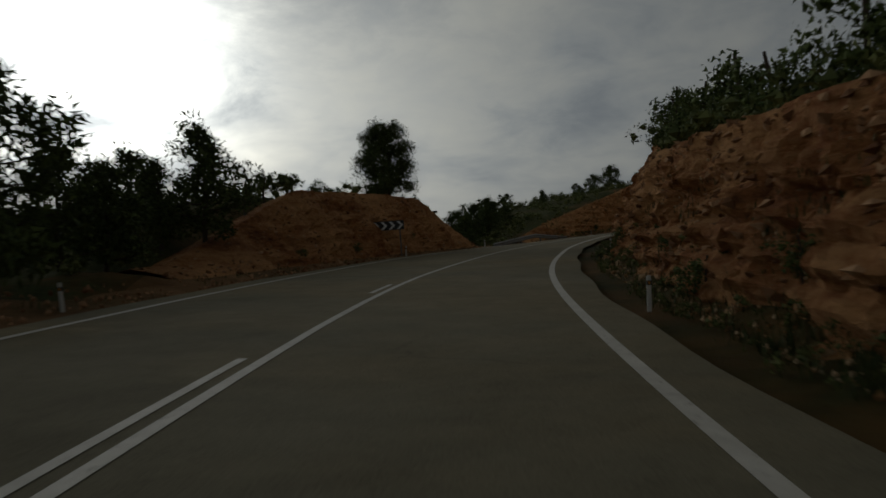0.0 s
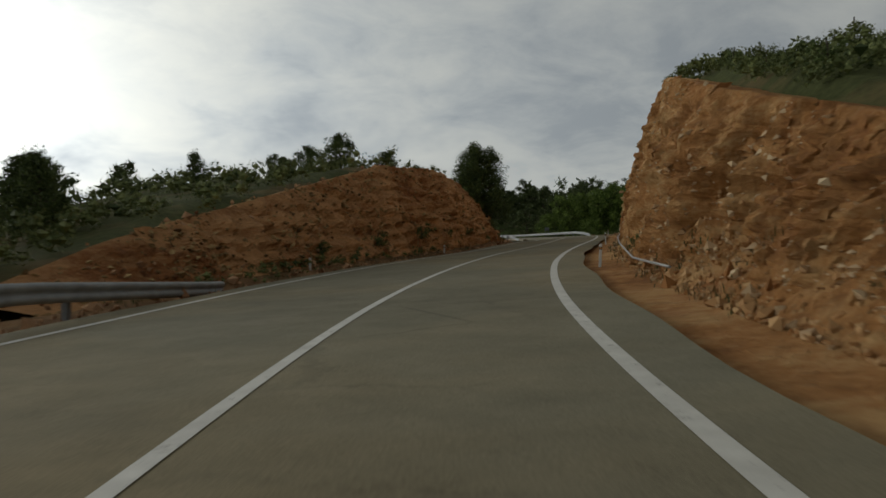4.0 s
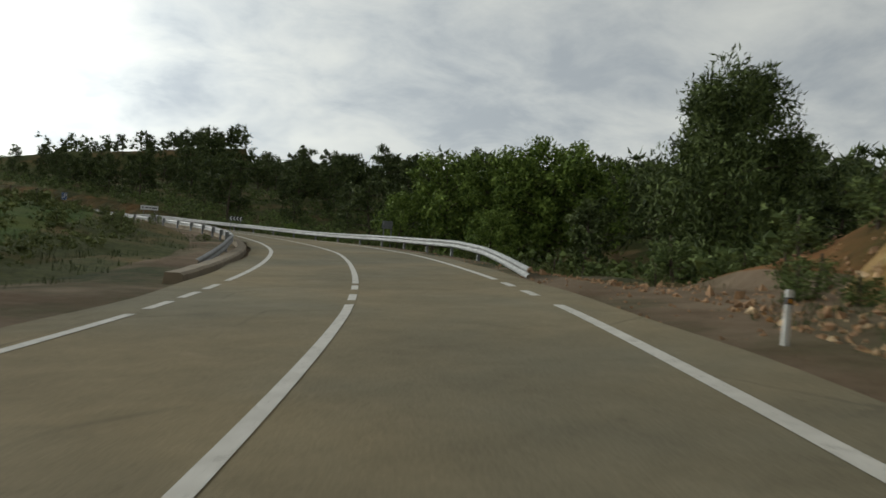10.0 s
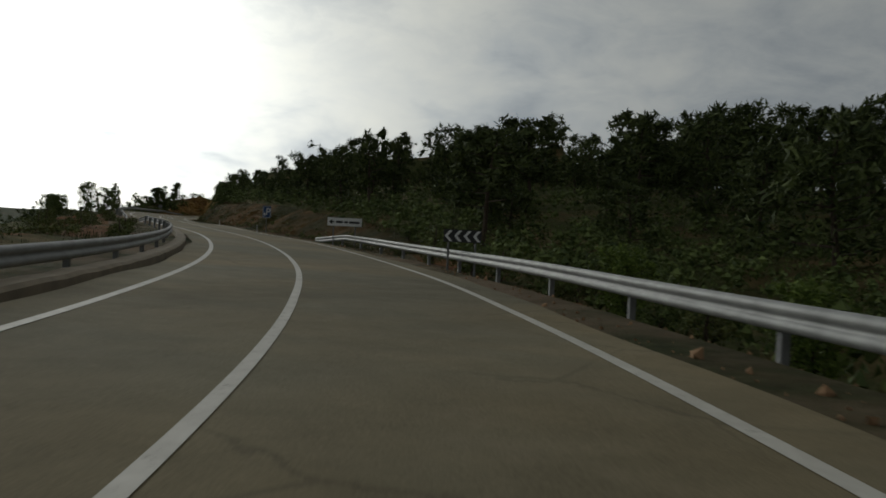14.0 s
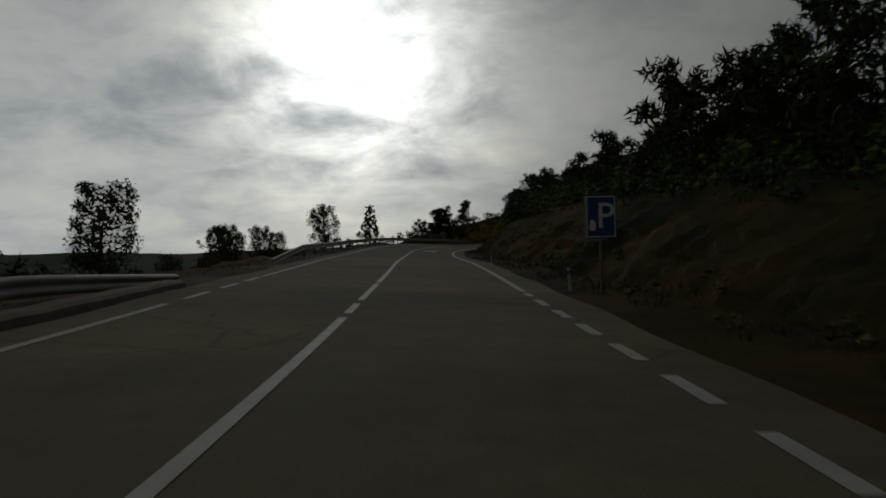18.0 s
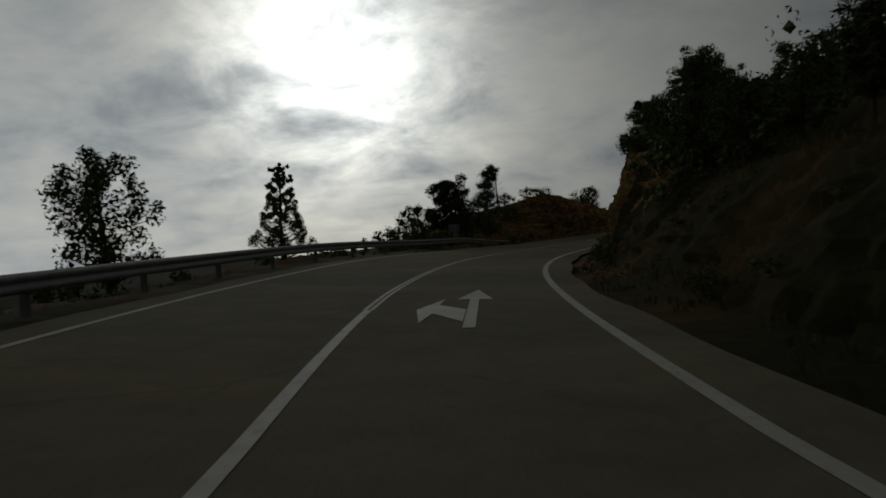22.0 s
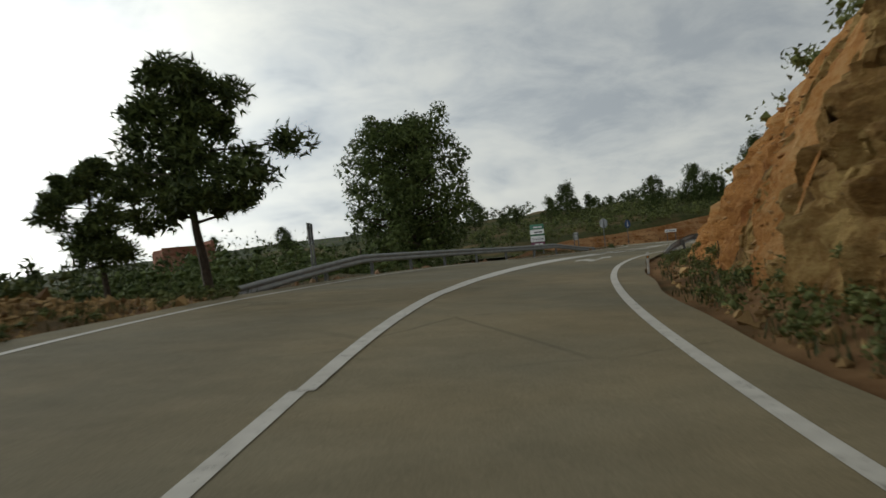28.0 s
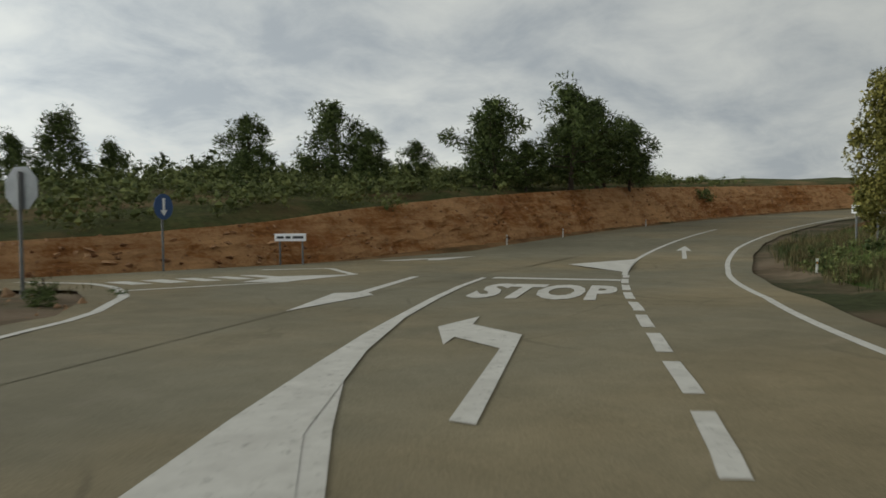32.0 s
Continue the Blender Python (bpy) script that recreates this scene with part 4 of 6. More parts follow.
rubble("verge_gravel", "pale gravel and stones on the verge behind the guardrail", 128, 215, lambda s: edge_r(s) + .9, lambda s: edge_r(s) + 3.6, 1100, .045, 5)
rubble("verge_gravel", "pale stones on the verge by the junction", 352, 398, lambda s: edge_l(s) - 1.2, lambda s: edge_l(s) - 5.0, 500, .09, 6)


def weeds(name, label, rows_, seed, mat):
    """Tufts of narrow blades. rows_: s0, s1, l0, l1, count, height."""
    rng = random.Random(seed)
    verts, faces = [], []
    for s0, s1, l0, l1, count, hgt in rows_:
        for _ in range(count):
            s = rng.uniform(s0, s1)
            l = l0(s) + (l1(s) - l0(s)) * rng.random()
            p = ground_place(s, l, .03)
            patch = noise.fractal(Vector((p.x * .35, p.y * .35, seed)), 1.0, 2.0, 3)
            if patch < rng.uniform(-.25, .35):
                continue
            hh = hgt * rng.uniform(.2, .8) * (1 + .5 * patch)
            for _b in range(6):
                a = rng.uniform(0, 6.283)
                w = .004 + .008 * rng.random()
                out = hh * rng.uniform(.1, .65)
                o = Vector((rng.gauss(0, .10), rng.gauss(0, .10), 0))
                d = Vector((math.cos(a), math.sin(a), 0))
                n_ = Vector((-d.y, d.x, 0)) * w
                k = len(verts)
                top = p + o + d * out + Vector((0, 0, hh * rng.uniform(.7, 1)))
                mid = p + o + d * out * .4 + Vector((0, 0, hh * .55))
                verts += [tuple(p + o - n_), tuple(p + o + n_), tuple(mid + n_ * .8), tuple(mid - n_ * .8), tuple(top)]
                faces += [(k, k + 1, k + 2, k + 3), (k + 3, k + 2, k + 4)]
    tagged(new(name, mesh_from(name, verts, faces, mat)), label, "grass", kind="stuff")


DRY = leaf_material("dry_grass_blades", (0.055, 0.050, 0.020), (0.17, 0.135, 0.06), 1.5)
FRESH = leaf_material("green_grass_blades", (0.022, 0.034, 0.010), (0.075, 0.095, 0.030), 1.5)
off_r = lambda d: (lambda s: knots_at(RIGHT, s)[0][0] + d)
off_l = lambda d: (lambda s: knots_at(LEFT, s)[0][0] - d)
weeds("verge_weeds", "green weeds along the foot of the cutting", [
    (-8, 60, off_r(-.25), off_r(1.0), 1700, .30), (60, 131, off_r(-.2), off_r(.9), 900, .22), (0, 122, off_l(-.1), off_l(.9), 1000, .24),
    (206, 290, off_r(-.2), off_r(1.2), 1000, .28), (290, 380, off_r(-.2), off_r(.9), 1300, .32), (312, 353, off_l(-.1), off_l(1.2), 500, .3),
    (380, 430, off_r(.4), off_r(9), 5200, .62), (-8, 58, off_r(-.3), off_r(1.3), 1500, .26), (128, 215, off_l(.5), off_l(9), 2600, .34)], 11, FRESH)
weeds("dry_grass", "dry yellow grass tufts on the verges", [
    (-8, 122, off_r(-.2), off_r(.9), 700, .26), (128, 215, off_r(.6), off_r(6), 1300, .34), (205, 290, off_r(.3), off_r(5), 1100, .30), (262, 293, off_r(1.0), off_r(4.4), 2600, .34), (195, 312, off_l(.2), off_l(5), 1300, .30),
    (312, 355, off_l(0), off_l(4), 700, .3), (352, 402, off_l(.3), off_l(8), 1700, .34), (378, 425, off_r(.3), off_r(8), 3200, .50), (394, 424, off_r(.6), off_r(4.5), 2400, .80)], 12, DRY)


# ---- trees and shrubs ----
OCTA_TRI = np.array([(0, 2, 4), (2, 1, 4), (1, 3, 4), (3, 0, 4), (2, 0, 5), (1, 2, 5), (3, 1, 5), (0, 3, 5)])
KNOB = np.array([(1, 0, 0), (-1, 0, 0), (0, 1, 0), (0, -1, 0), (0, 0, 1), (0, 0, -1)], float)


def leaf_cloud(rng, clumps, per, size, flat=1.0, long_=1.0, core=.30, sprig=False, solid=False):
    """Small folded leaves in round clumps: centre, radius."""
    n_ = len(clumps) * per
    c = np.repeat(np.array([k[0] for k in clumps]), per, 0)
    r = np.repeat(np.array([k[1] for k in clumps]), per)
    d = rng.normal(size=(n_, 3))
    d /= np.linalg.norm(d, axis=1, keepdims=True)
    rad = r * (rng.uniform(.15, 1.12, n_) ** .7 if solid else rng.uniform(.25, 1.0, n_) ** .5)
    p = c + d * rad[:, None] * np.array([1, 1, flat])
    a = rng.normal(size=(n_, 3)) * (.75 if sprig else 1.0) + d * (1.0 if sprig else 0.0)
    a /= np.linalg.norm(a, axis=1, keepdims=True)
    b = np.cross(a, d + rng.normal(size=(n_, 3)) * .6)
    b /= np.linalg.norm(b, axis=1, keepdims=True) + 1e-9
    sz = size * rng.uniform(.55, 1.35, n_)[:, None]
    wide = .46 if sprig else .62
    v = np.stack([p - a * sz * long_ - b * sz * wide, p - a * sz * long_ * .4 + b * sz * wide, p + a * sz * long_], 1).reshape(-1, 3)
    f = np.arange(n_ * 3).reshape(-1, 3)
    # a rough twiggy core inside each clump keeps the daylight from showing through
    ico, tri = KNOB, OCTA_TRI
    if not core:
        return v, f
    m_ = len(clumps)
    cc = np.array([k[0] for k in clumps])[:, None, :]
    cr = np.array([k[1] for k in clumps])[:, None, None]
    cv = cc + ico[None] * (cr * core if solid else np.minimum(cr * core, .2)) * rng.uniform(.6, 1.25, (m_, len(ico), 1)) * np.array([1, 1, flat])
    cf = tri[None] + (np.arange(m_) * len(ico))[:, None, None] + len(v)
    return np.vstack([v, cv.reshape(-1, 3)]), np.vstack([f, cf.reshape(-1, 3)])


def tree_meshes(kind, h, seed, per, size, limbs):
    rng = np.random.default_rng(seed)
    bm = bmesh.new()
    clumps = []
    bend = rng.normal(0, .03 * h, 2)
    axis = lambda u: Vector((bend[0] * u * u + .03 * h * math.sin(u * 5 + seed), bend[1] * u * u, h * u))
    tip = .88 if kind in ("broad", "oak") else .97
    tube(bm, [axis(u) - Vector((0, 0, .3 if u == 0 else 0)) for u in np.linspace(0, tip, 7)],
         [h * .022 * (1 - .85 * u) + .02 for u in np.linspace(0, 1, 7)], 7)
    for i in range(limbs):
        u = (i + rng.uniform(.2, .8)) / limbs
        az = i * 2.399 + rng.uniform(-.5, .5)
        if kind == "pine":
            z0 = .34 + .60 * u
            reach = h * (.34 * math.sqrt(max(.06, 1 - ((z0 - .58) / .44) ** 2)) * rng.uniform(.3, 1.15) * (1 + .3 * math.sin(az * 2 + seed)))
            rise = rng.uniform(.0, .30) * reach
            rr = h * rng.uniform(.06, .125)
        elif kind == "bushy":
            z0 = .10 + .82 * u
            reach = h * (.38 * math.sqrt(max(.05, 1 - ((z0 - .40) / .60) ** 2)) * rng.uniform(.5, 1.1)) * (1.15 - .40 * z0)
            rise = rng.uniform(.05, .35) * reach
            rr = h * rng.uniform(.10, .165)
        elif kind == "cone":
            z0 = .10 + .86 * u
            reach = h * .30 * (1.02 - z0) * rng.uniform(.8, 1.15)
            rise = rng.uniform(.35, .7) * reach
            rr = h * .045 * (1.3 - z0 * 1.05)
        elif kind == "shrub":
            z0 = .15 + .55 * u
            reach = h * .55 * rng.uniform(.4, 1.0)
            rise = rng.uniform(.1, .5) * reach
            rr = h * rng.uniform(.15, .24)
        elif kind == "oak":
            z0 = .14 + .80 * u
            reach = h * .36 * math.sqrt(max(.05, 1 - ((z0 - .50) / .50) ** 2)) * rng.uniform(.80, 1.0)
            rise = rng.uniform(.10, .30) * reach
            rr = h * rng.uniform(.065, .095)
        else:
            z0 = .12 + .80 * u
            reach = h * .36 * math.sqrt(max(.08, 1 - ((z0 - .50) / .52) ** 2)) * rng.uniform(.7, 1.12)
            rise = rng.uniform(.15, .5) * reach
            rr = h * rng.uniform(.075, .115)
        a0 = axis(min(z0, tip))
        d = Vector((math.cos(az), math.sin(az), 0))
        end = a0 + d * reach + Vector((0, 0, rise))
        mid = a0 + d * reach * .5 + Vector((rng.normal(0, .03 * h), rng.normal(0, .03 * h), rise * .3))
        tube(bm, [a0, mid, end], [h * .010 * (1.3 - z0), h * .007 * (1.3 - z0), h * .003], 3)
        clumps.append((np.array(end), rr))
        clumps.append((np.array(a0 + (end - a0) * .58 + Vector((rng.normal(0, .04 * h), rng.normal(0, .04 * h), rng.normal(.02 * h, .03 * h)))), rr * rng.uniform(.75, 1.1)))
        if kind != "cone":
            clumps.append((np.array(a0 + (end - a0) * .85 + Vector((rng.normal(0, .045 * h), rng.normal(0, .045 * h), rng.normal(.02 * h, .035 * h)))), rr * .7))
            if kind in ("broad", "oak"):
                clumps.append((np.array(a0 + (end - a0) * .3), rr))
    if kind in ("pine", "cone", "bushy"):
        clumps.append((np.array(axis(.95)), h * (.012 if kind == "cone" else .075)))
        clumps.append((np.array(axis(.86)), h * (.022 if kind == "cone" else .10)))
        if kind == "bushy":
            for u in (.25, .4, .55, .7):
                clumps.append((np.array(axis(u)), h * .15 * (1.2 - u * .7)))
    trunk = bpy.data.meshes.new("trunk")
    bm.to_mesh(trunk)
    bm.free()
    trunk.materials.append(BARK)
    v, f = leaf_cloud(rng, clumps, per, size, .75 if kind == "pine" else 1.0, 1.4 if kind in ("pine", "cone", "bushy") else 1.0,
                      0 if kind in ("pine", "bushy") else .30, kind in ("pine", "cone", "bushy"), kind in ("pine", "bushy"))
    return trunk, v, f


def make_tree(name, kind, h, seed, per, size, limbs, mat, label, category="tree", group=""):
    trunk, v, f = tree_meshes(kind, h, seed, per, size, limbs)
    crown = mesh_from("crown", v, f, mat)
    ob = empty(name, Matrix(), label, category, group)
    child("trunk", trunk, ob)
    child("crown", crown, ob)
    return ob


FIRST = set()


def plant(proto, place, h, turn, tall=1.0, lean=0.0, label="", group=""):
    """A copy of a tree at a place, scaled to h metres; the first stands in for the model itself."""
    k = h / proto["tall"]
    m = Matrix.Translation(place) @ Euler((radians(lean), 0, radians(turn))).to_matrix().to_4x4() @ Matrix.Diagonal((k, k, k * tall, 1))
    if proto.name in FIRST:
        ob = copy_thing(proto, Matrix())
    else:
        FIRST.add(proto.name)
        ob = proto
    ob.matrix_basis = m
    tagged(ob, label, group=group)
    return ob


def proto(name, kind, h, seed, per, size, limbs, mat, label, category="tree"):
    ob = make_tree(name, kind, h, seed, per, size, limbs, mat, label, category)
    ob["tall"] = h
    return ob


PINES = [proto("pine_tree", "pine", 9.0, sd, 200, .14, 25, PINE, "dark green pine with a rounded uneven crown", "pine tree") for sd in (1, 2, 3)]
BUSHY = [proto("pine_tree", "bushy", 6.0, sd, 105, .122, 16, PINE, "dense dark pine with branches down to the ground", "pine tree") for sd in (4, 5, 6)]
FAR_PINES = [proto("pine_tree", "pine" if sd % 2 else "bushy", 9.0, sd, 48, .245, 12, PINE_FAR, "dark pine standing in the hillside wood", "pine tree") for sd in (11, 12, 13, 14)]
BROADS = [proto("broadleaf_tree", "broad", 8.0, sd, 72, .135, 30, LEAF, "bright green broadleaf tree", "tree") for sd in (21, 22)]
DARK_BROADS = [proto("broadleaf_tree", "broad", 8.0, sd, 56, .14, 24, LEAF_DARK, "dark green broadleaf tree with a dense crown", "tree") for sd in (31, 32)]
CONES = [proto("young_conifer", "cone", 6.0, 41, 110, .062, 64, SHRUB, "pale young conifer with upswept branches", "conifer")]
SHRUBS = [proto("shrub", "shrub", 1.4, sd, 28, .055, 9, SHRUB, "low grey-green shrub on stony ground", "shrub") for sd in (51, 52, 53)]
ROSEMARY = [proto("shrub", "shrub", 1.2, sd, 34, .042, 10, LEAF_DARK, "dark green rounded shrub on stony ground", "shrub") for sd in (54, 55)]
OAK = [proto("oak_tree", "oak", 8.0, 74, 120, .085, 74, LEAF_DARK, "dense dark green oak with a full oval crown", "tree")]
BIG_PINE = [proto("pine_tree", "bushy", 11.0, 9, 360, .125, 32, PINE, "tall dark pine with a dense crown", "pine tree")]
GOLD = [proto("yellowish_tree", "oak", 4.5, 61, 170, .052, 84, YELLOW, "bushy yellow-green evergreen tree", "tree")]

PICK = random.Random(77)


def tree_at(kinds, s, l, h, label="", group="", tall=1.0, lean=0.0, sink=0.15):
    return plant(PICK.choice(kinds), ground_place(s, l, sink), h, PICK.uniform(0, 360), tall, lean, label, group)


def tree_xy(kinds, x, y, z, h, label="", tall=1.0, lean=0.0, turn=None):
    return plant(PICK.choice(kinds), Vector((x, y, z)), h, PICK.uniform(0, 360) if turn is None else turn, tall, lean, label)


def place_sl(pts):
    """World (x, y) corners as (s, l)."""
    return [near(x, y) for x, y in pts]


def near(x, y):
    d = np.hypot(LINE[:, 0] - x, LINE[:, 1] - y)
    i = int(d.argmin())
    rx, ry = x - LINE[i, 0], y - LINE[i, 1]
    return float(STATION[i] + rx * TAN[i, 0] + ry * TAN[i, 1]), float(rx * TAN[i, 1] - ry * TAN[i, 0])


def ground_z(x, y):
    s, l = near(x, y)
    return float(put(s, l, ground_up(s, l))[2])


# ---- road markings ----
def dashes(s0, s1, off, width, on, gap, label="short dashes of a white painted line"):
    s = s0
    while s < s1:
        mark("dash", s, min(s + on, s1), off, width, step=.5, label=label)
        s += on + gap


mark("edge_line", -28, 129.8, edge_l, .13)
dashes(130.4, 135, edge_l, .13, 1.05, .55)
mark("edge_line", 135.6, 228.5, edge_l, .13)
dashes(229.5, 236.5, edge_l, .13, 1.6, 1.0)
mark("edge_line", 237, 392.5, edge_l, .13)
mark("edge_line", 387.9, 391.3, lambda s: edge_l(s) - .42, .10, label="short white line beside the edge line")
mark("edge_line", -28, 131.0, edge_r, .15)
dashes(132.5, 135.7, edge_r, .15, 1.0, 1.0)
mark("edge_line", 136.4, 213.0, edge_r, .15)
dashes(213.7, 232.0, edge_r, .15, 1.15, .8)
mark("edge_line", 232.5, 508, edge_r, .15)
mark("centre_line", -28, 131.0, centre, .12)
dashes(131.65, 134.5, centre, .12, 1.0, .95)
mark("centre_line", 135.0, 226.9, centre, .12)
mark("dash", 227.5, 229.1, centre, .12)
mark("dash", 229.8, 234.3, centre, .12)
mark("centre_line", 234.9, 277, centre, .12)
mark("centre_line", 277, 306, lambda s: centre(s) - .05, .06)
mark("centre_line", 277, 306, lambda s: centre(s) + .05, .06)
mark("centre_line", 306, 341, centre, .14)
mark("dash", 1.5, 7.6, lambda s: centre(s) - .24, .10, label="short white line beside the centre line")
mark("dash", 15.2, 17.4, lambda s: centre(s) - .24, .10, label="short white line beside the centre line")


def sheet(name, pts, label, up=.010):
    """A flat painted shape from (s, l) corners."""
    me = mesh_from(name, [put(s, l, up) for s, l in pts], [tuple(range(len(pts)))], PAINT)
    return child(name, me, ROAD, None, label)


def band(name, a, b, label, up=.010, n_=14):
    """A painted band between two lines of (s, l) corners."""
    fa = lambda c, u: np.interp(u, np.linspace(0, 1, len(c)), c)
    us = np.linspace(0, 1, n_)
    va = [put(fa([p[0] for p in a], u), fa([p[1] for p in a], u), up) for u in us]
    vb = [put(fa([p[0] for p in b], u), fa([p[1] for p in b], u), up) for u in us]
    faces = [(i, i + 1, n_ + i + 1, n_ + i) for i in range(n_ - 1)]
    return child(name, mesh_from(name, va + vb, faces, PAINT), ROAD, None, label)


# the centre line grows into a painted island before the junction
band("painted_island", [(341, -1.54), (345, -1.59), (350, -1.66), (362, -1.72), (370, -1.72), (376.5, -1.62)], [(341, -1.39), (345, -1.40), (350, -1.42), (362, -1.12), (370, -.85), (376.4, -.62)], "solid white wedge where the lane lines part")
band("island_line", [(376.5, -1.80), (380.4, -1.90), (386, -1.64), (391.4, -1.48), (396.8, -1.46), (404.2, -1.75)], [(376.5, -1.62), (380.4, -1.74), (386, -1.48), (391.4, -1.30), (396.8, -1.30), (404.2, -1.62)], "white line along the painted island")
band("island_line", [(376.4, -.74), (379.0, -.34), (380.5, -.20), (382.5, -.14), (386.2, -.44), (391.4, -1.28)], [(376.4, -.56), (379.0, -.12), (380.5, -.02), (382.5, .04), (386.2, -.28), (391.6, -1.14)], "curved white line along the painted island")
sheet("island_stripe", [(378.2, -1.50), (379.3, -1.52), (380.0, -.41), (379.0, -.49), (378.2, -.62)], "white stripe across the painted island")
sheet("island_stripe", [(383.0, -1.45), (384.4, -1.32), (385.1, -.46), (383.6, -.37)], "white stripe across the painted island")
sheet("island_stripe", [(387.2, -1.55), (390, -1.48), (396.4, -1.36), (392.6, -1.16), (389.4, -.96), (387.0, -.52)], "white stripe across the painted island", .014)
band("edge_line", [(388.4, -5.86), (390, -5.62), (391.8, -5.30)], [(388.5, -5.76), (390, -5.52), (391.9, -5.20)], "second short white line beside the edge line")


def arrow_both(s, l):
    """Straight-on arrow with a branch to the left."""
    sheet("arrow_head", [(s + 3.7, l + .32), (s + 3.7, l - .28), (s + 5.8, l + .03)], "white straight-on arrow head")
    sheet("arrow_shaft", [(s - .1, l - .12), (s + 3.7, l - .06), (s + 3.7, l + .09), (s - .1, l + .04)], "white arrow shaft")
    sheet("arrow_branch", [(s + .5, l - .12), (s + 1.5, l - .56), (s + 2.7, l - .52), (s + 2.0, l - .09)], "white arrow branch to the side")
    sheet("arrow_head", [(s + .4, l - .68), (s + 2.0, l - .82), (s + 3.7, l - .48), (s + 2.7, l - .52), (s + 1.5, l - .56)], "white left arrow head")


arrow_both(317.0, .07)
arrow_both(275.0, .17)
arrow_both(364.3, .67)
sheet("arrow_shaft", [(389.8, -.10), (392.9, .19), (394.0, .40), (389.7, .08)], "white shaft of a left-turn arrow")
sheet("arrow_branch", [(394.0, .40), (394.9, -.27), (393.7, -.37), (392.9, .19)], "white branch of a left-turn arrow")
sheet("arrow_head", [(393.1, -.43), (394.6, -.69), (395.8, -.28), (394.9, -.27), (393.7, -.37)], "white head of a left-turn arrow")
lane_div = lambda s: np.interp(s, [384, 385, 387, 389, 391, 394, 397.5, 402, 408, 414], [.44, .62, 1.02, 1.46, 1.74, 1.95, 2.05, 1.92, 1.6, 1.0])
dashes(384.5, 406.5, lane_div, .17, 1.5, .6, "short dashes between the turning lane and the main lane")
band("lane_divider", [(406.5, 1.54), (414, .9), (424, .3), (436, -.4)], [(406.5, 1.70), (414, 1.06), (424, .46), (436, -.25)], "white line past the stop lane")
sheet("give_way_wedge", [(407.8, 1.57), (410.9, -.78), (413.5, 1.0)], "white painted wedge beside the stop lane")
sheet("stop_bar", [(404.0, -1.45), (404.1, 1.7), (404.6, 1.7), (404.5, -1.45)], "white stop line across the lane")
sheet("arrow_head", [(418.0, 1.62), (418.0, 2.22), (420.8, 1.45)], "small white arrow head in the main lane")
sheet("arrow_shaft", [(414.1, 2.48), (418.0, 1.84), (418.0, 2.0), (414.1, 2.64)], "small white arrow shaft in the main lane")
sheet("arrow_head", [(396.0, -3.25), (399.1, -3.58), (399.4, -3.0), (398.9, -2.72)], "white arrow head painted towards the side road")
sheet("arrow_shaft", [(399.3, -3.2), (404.0, -3.55), (404.1, -3.38), (399.4, -2.98)], "white arrow shaft painted towards the side road")
sheet("splitter_island", place_sl([(87.6, 368.2), (90.7, 368.9), (88.9, 369.8), (86.9, 368.9)]), "white filled tip of a painted traffic island")
band("island_line", place_sl([(83.8, 368.6), (87.7, 368.1)]), place_sl([(83.8, 368.75), (87.7, 368.25)]), "white line of a painted traffic island")
band("island_line", place_sl([(90.7, 368.9), (92.4, 371.7), (90.3, 372.7)]), place_sl([(90.5, 369.0), (92.1, 371.6), (90.3, 372.4)]), "white line of a painted traffic island")
for k in range(5):
    x = 84.8 + k * .85
    sheet("side_road_lettering", place_sl([(x, 370.0 - .12 * k), (x + .5, 369.95 - .12 * k), (x + .55, 371.2 - .12 * k), (x + .05, 371.3 - .12 * k)]), "white bar of worn lettering")
sheet("give_way_wedge", place_sl([(96.2, 373.6), (99.8, 371.7), (97.7, 371.7)]), "white painted wedge at the side road")
band("edge_line", [(392.5, -5.52), (395.0, -5.86), (397.7, -7.16), (399.2, -8.5), (400.1, -9.9), (400.3, -12)], [(392.5, -5.40), (395.1, -5.74), (397.9, -7.06), (399.4, -8.45), (400.3, -9.9), (400.5, -12)], "white edge line curving into the side road")


def painted_word(text, s, l0, l1, s1):
    """A word on the road in the built-in font, drawn out along the lane."""
    cu = bpy.data.curves.new("word", "FONT")
    cu.body, cu.size, cu.resolution_u = text, 1.0, 3
    cu.offset = 0.045
    ob = new("word", cu)
    me = bpy.data.meshes.new_from_object(ob.evaluated_get(bpy.context.evaluated_depsgraph_get()))
    bpy.data.objects.remove(ob)
    co = np.array([v.co[:] for v in me.vertices])
    lo, hi = co.min(0), co.max(0)
    for v in me.vertices:
        u = (v.co.x - lo[0]) / (hi[0] - lo[0])
        w = (v.co.y - lo[1]) / (hi[1] - lo[1])
        v.co = put(s + (s1 - s) * w, l0 + (l1 - l0) * u, .010).tolist()
    me.materials.clear()
    me.materials.append(PAINT)
    child("stop_lettering", me, ROAD, None, "the word STOP in white road paint")


painted_word("STOP", 398.7, -1.0, 1.76, 402.4)


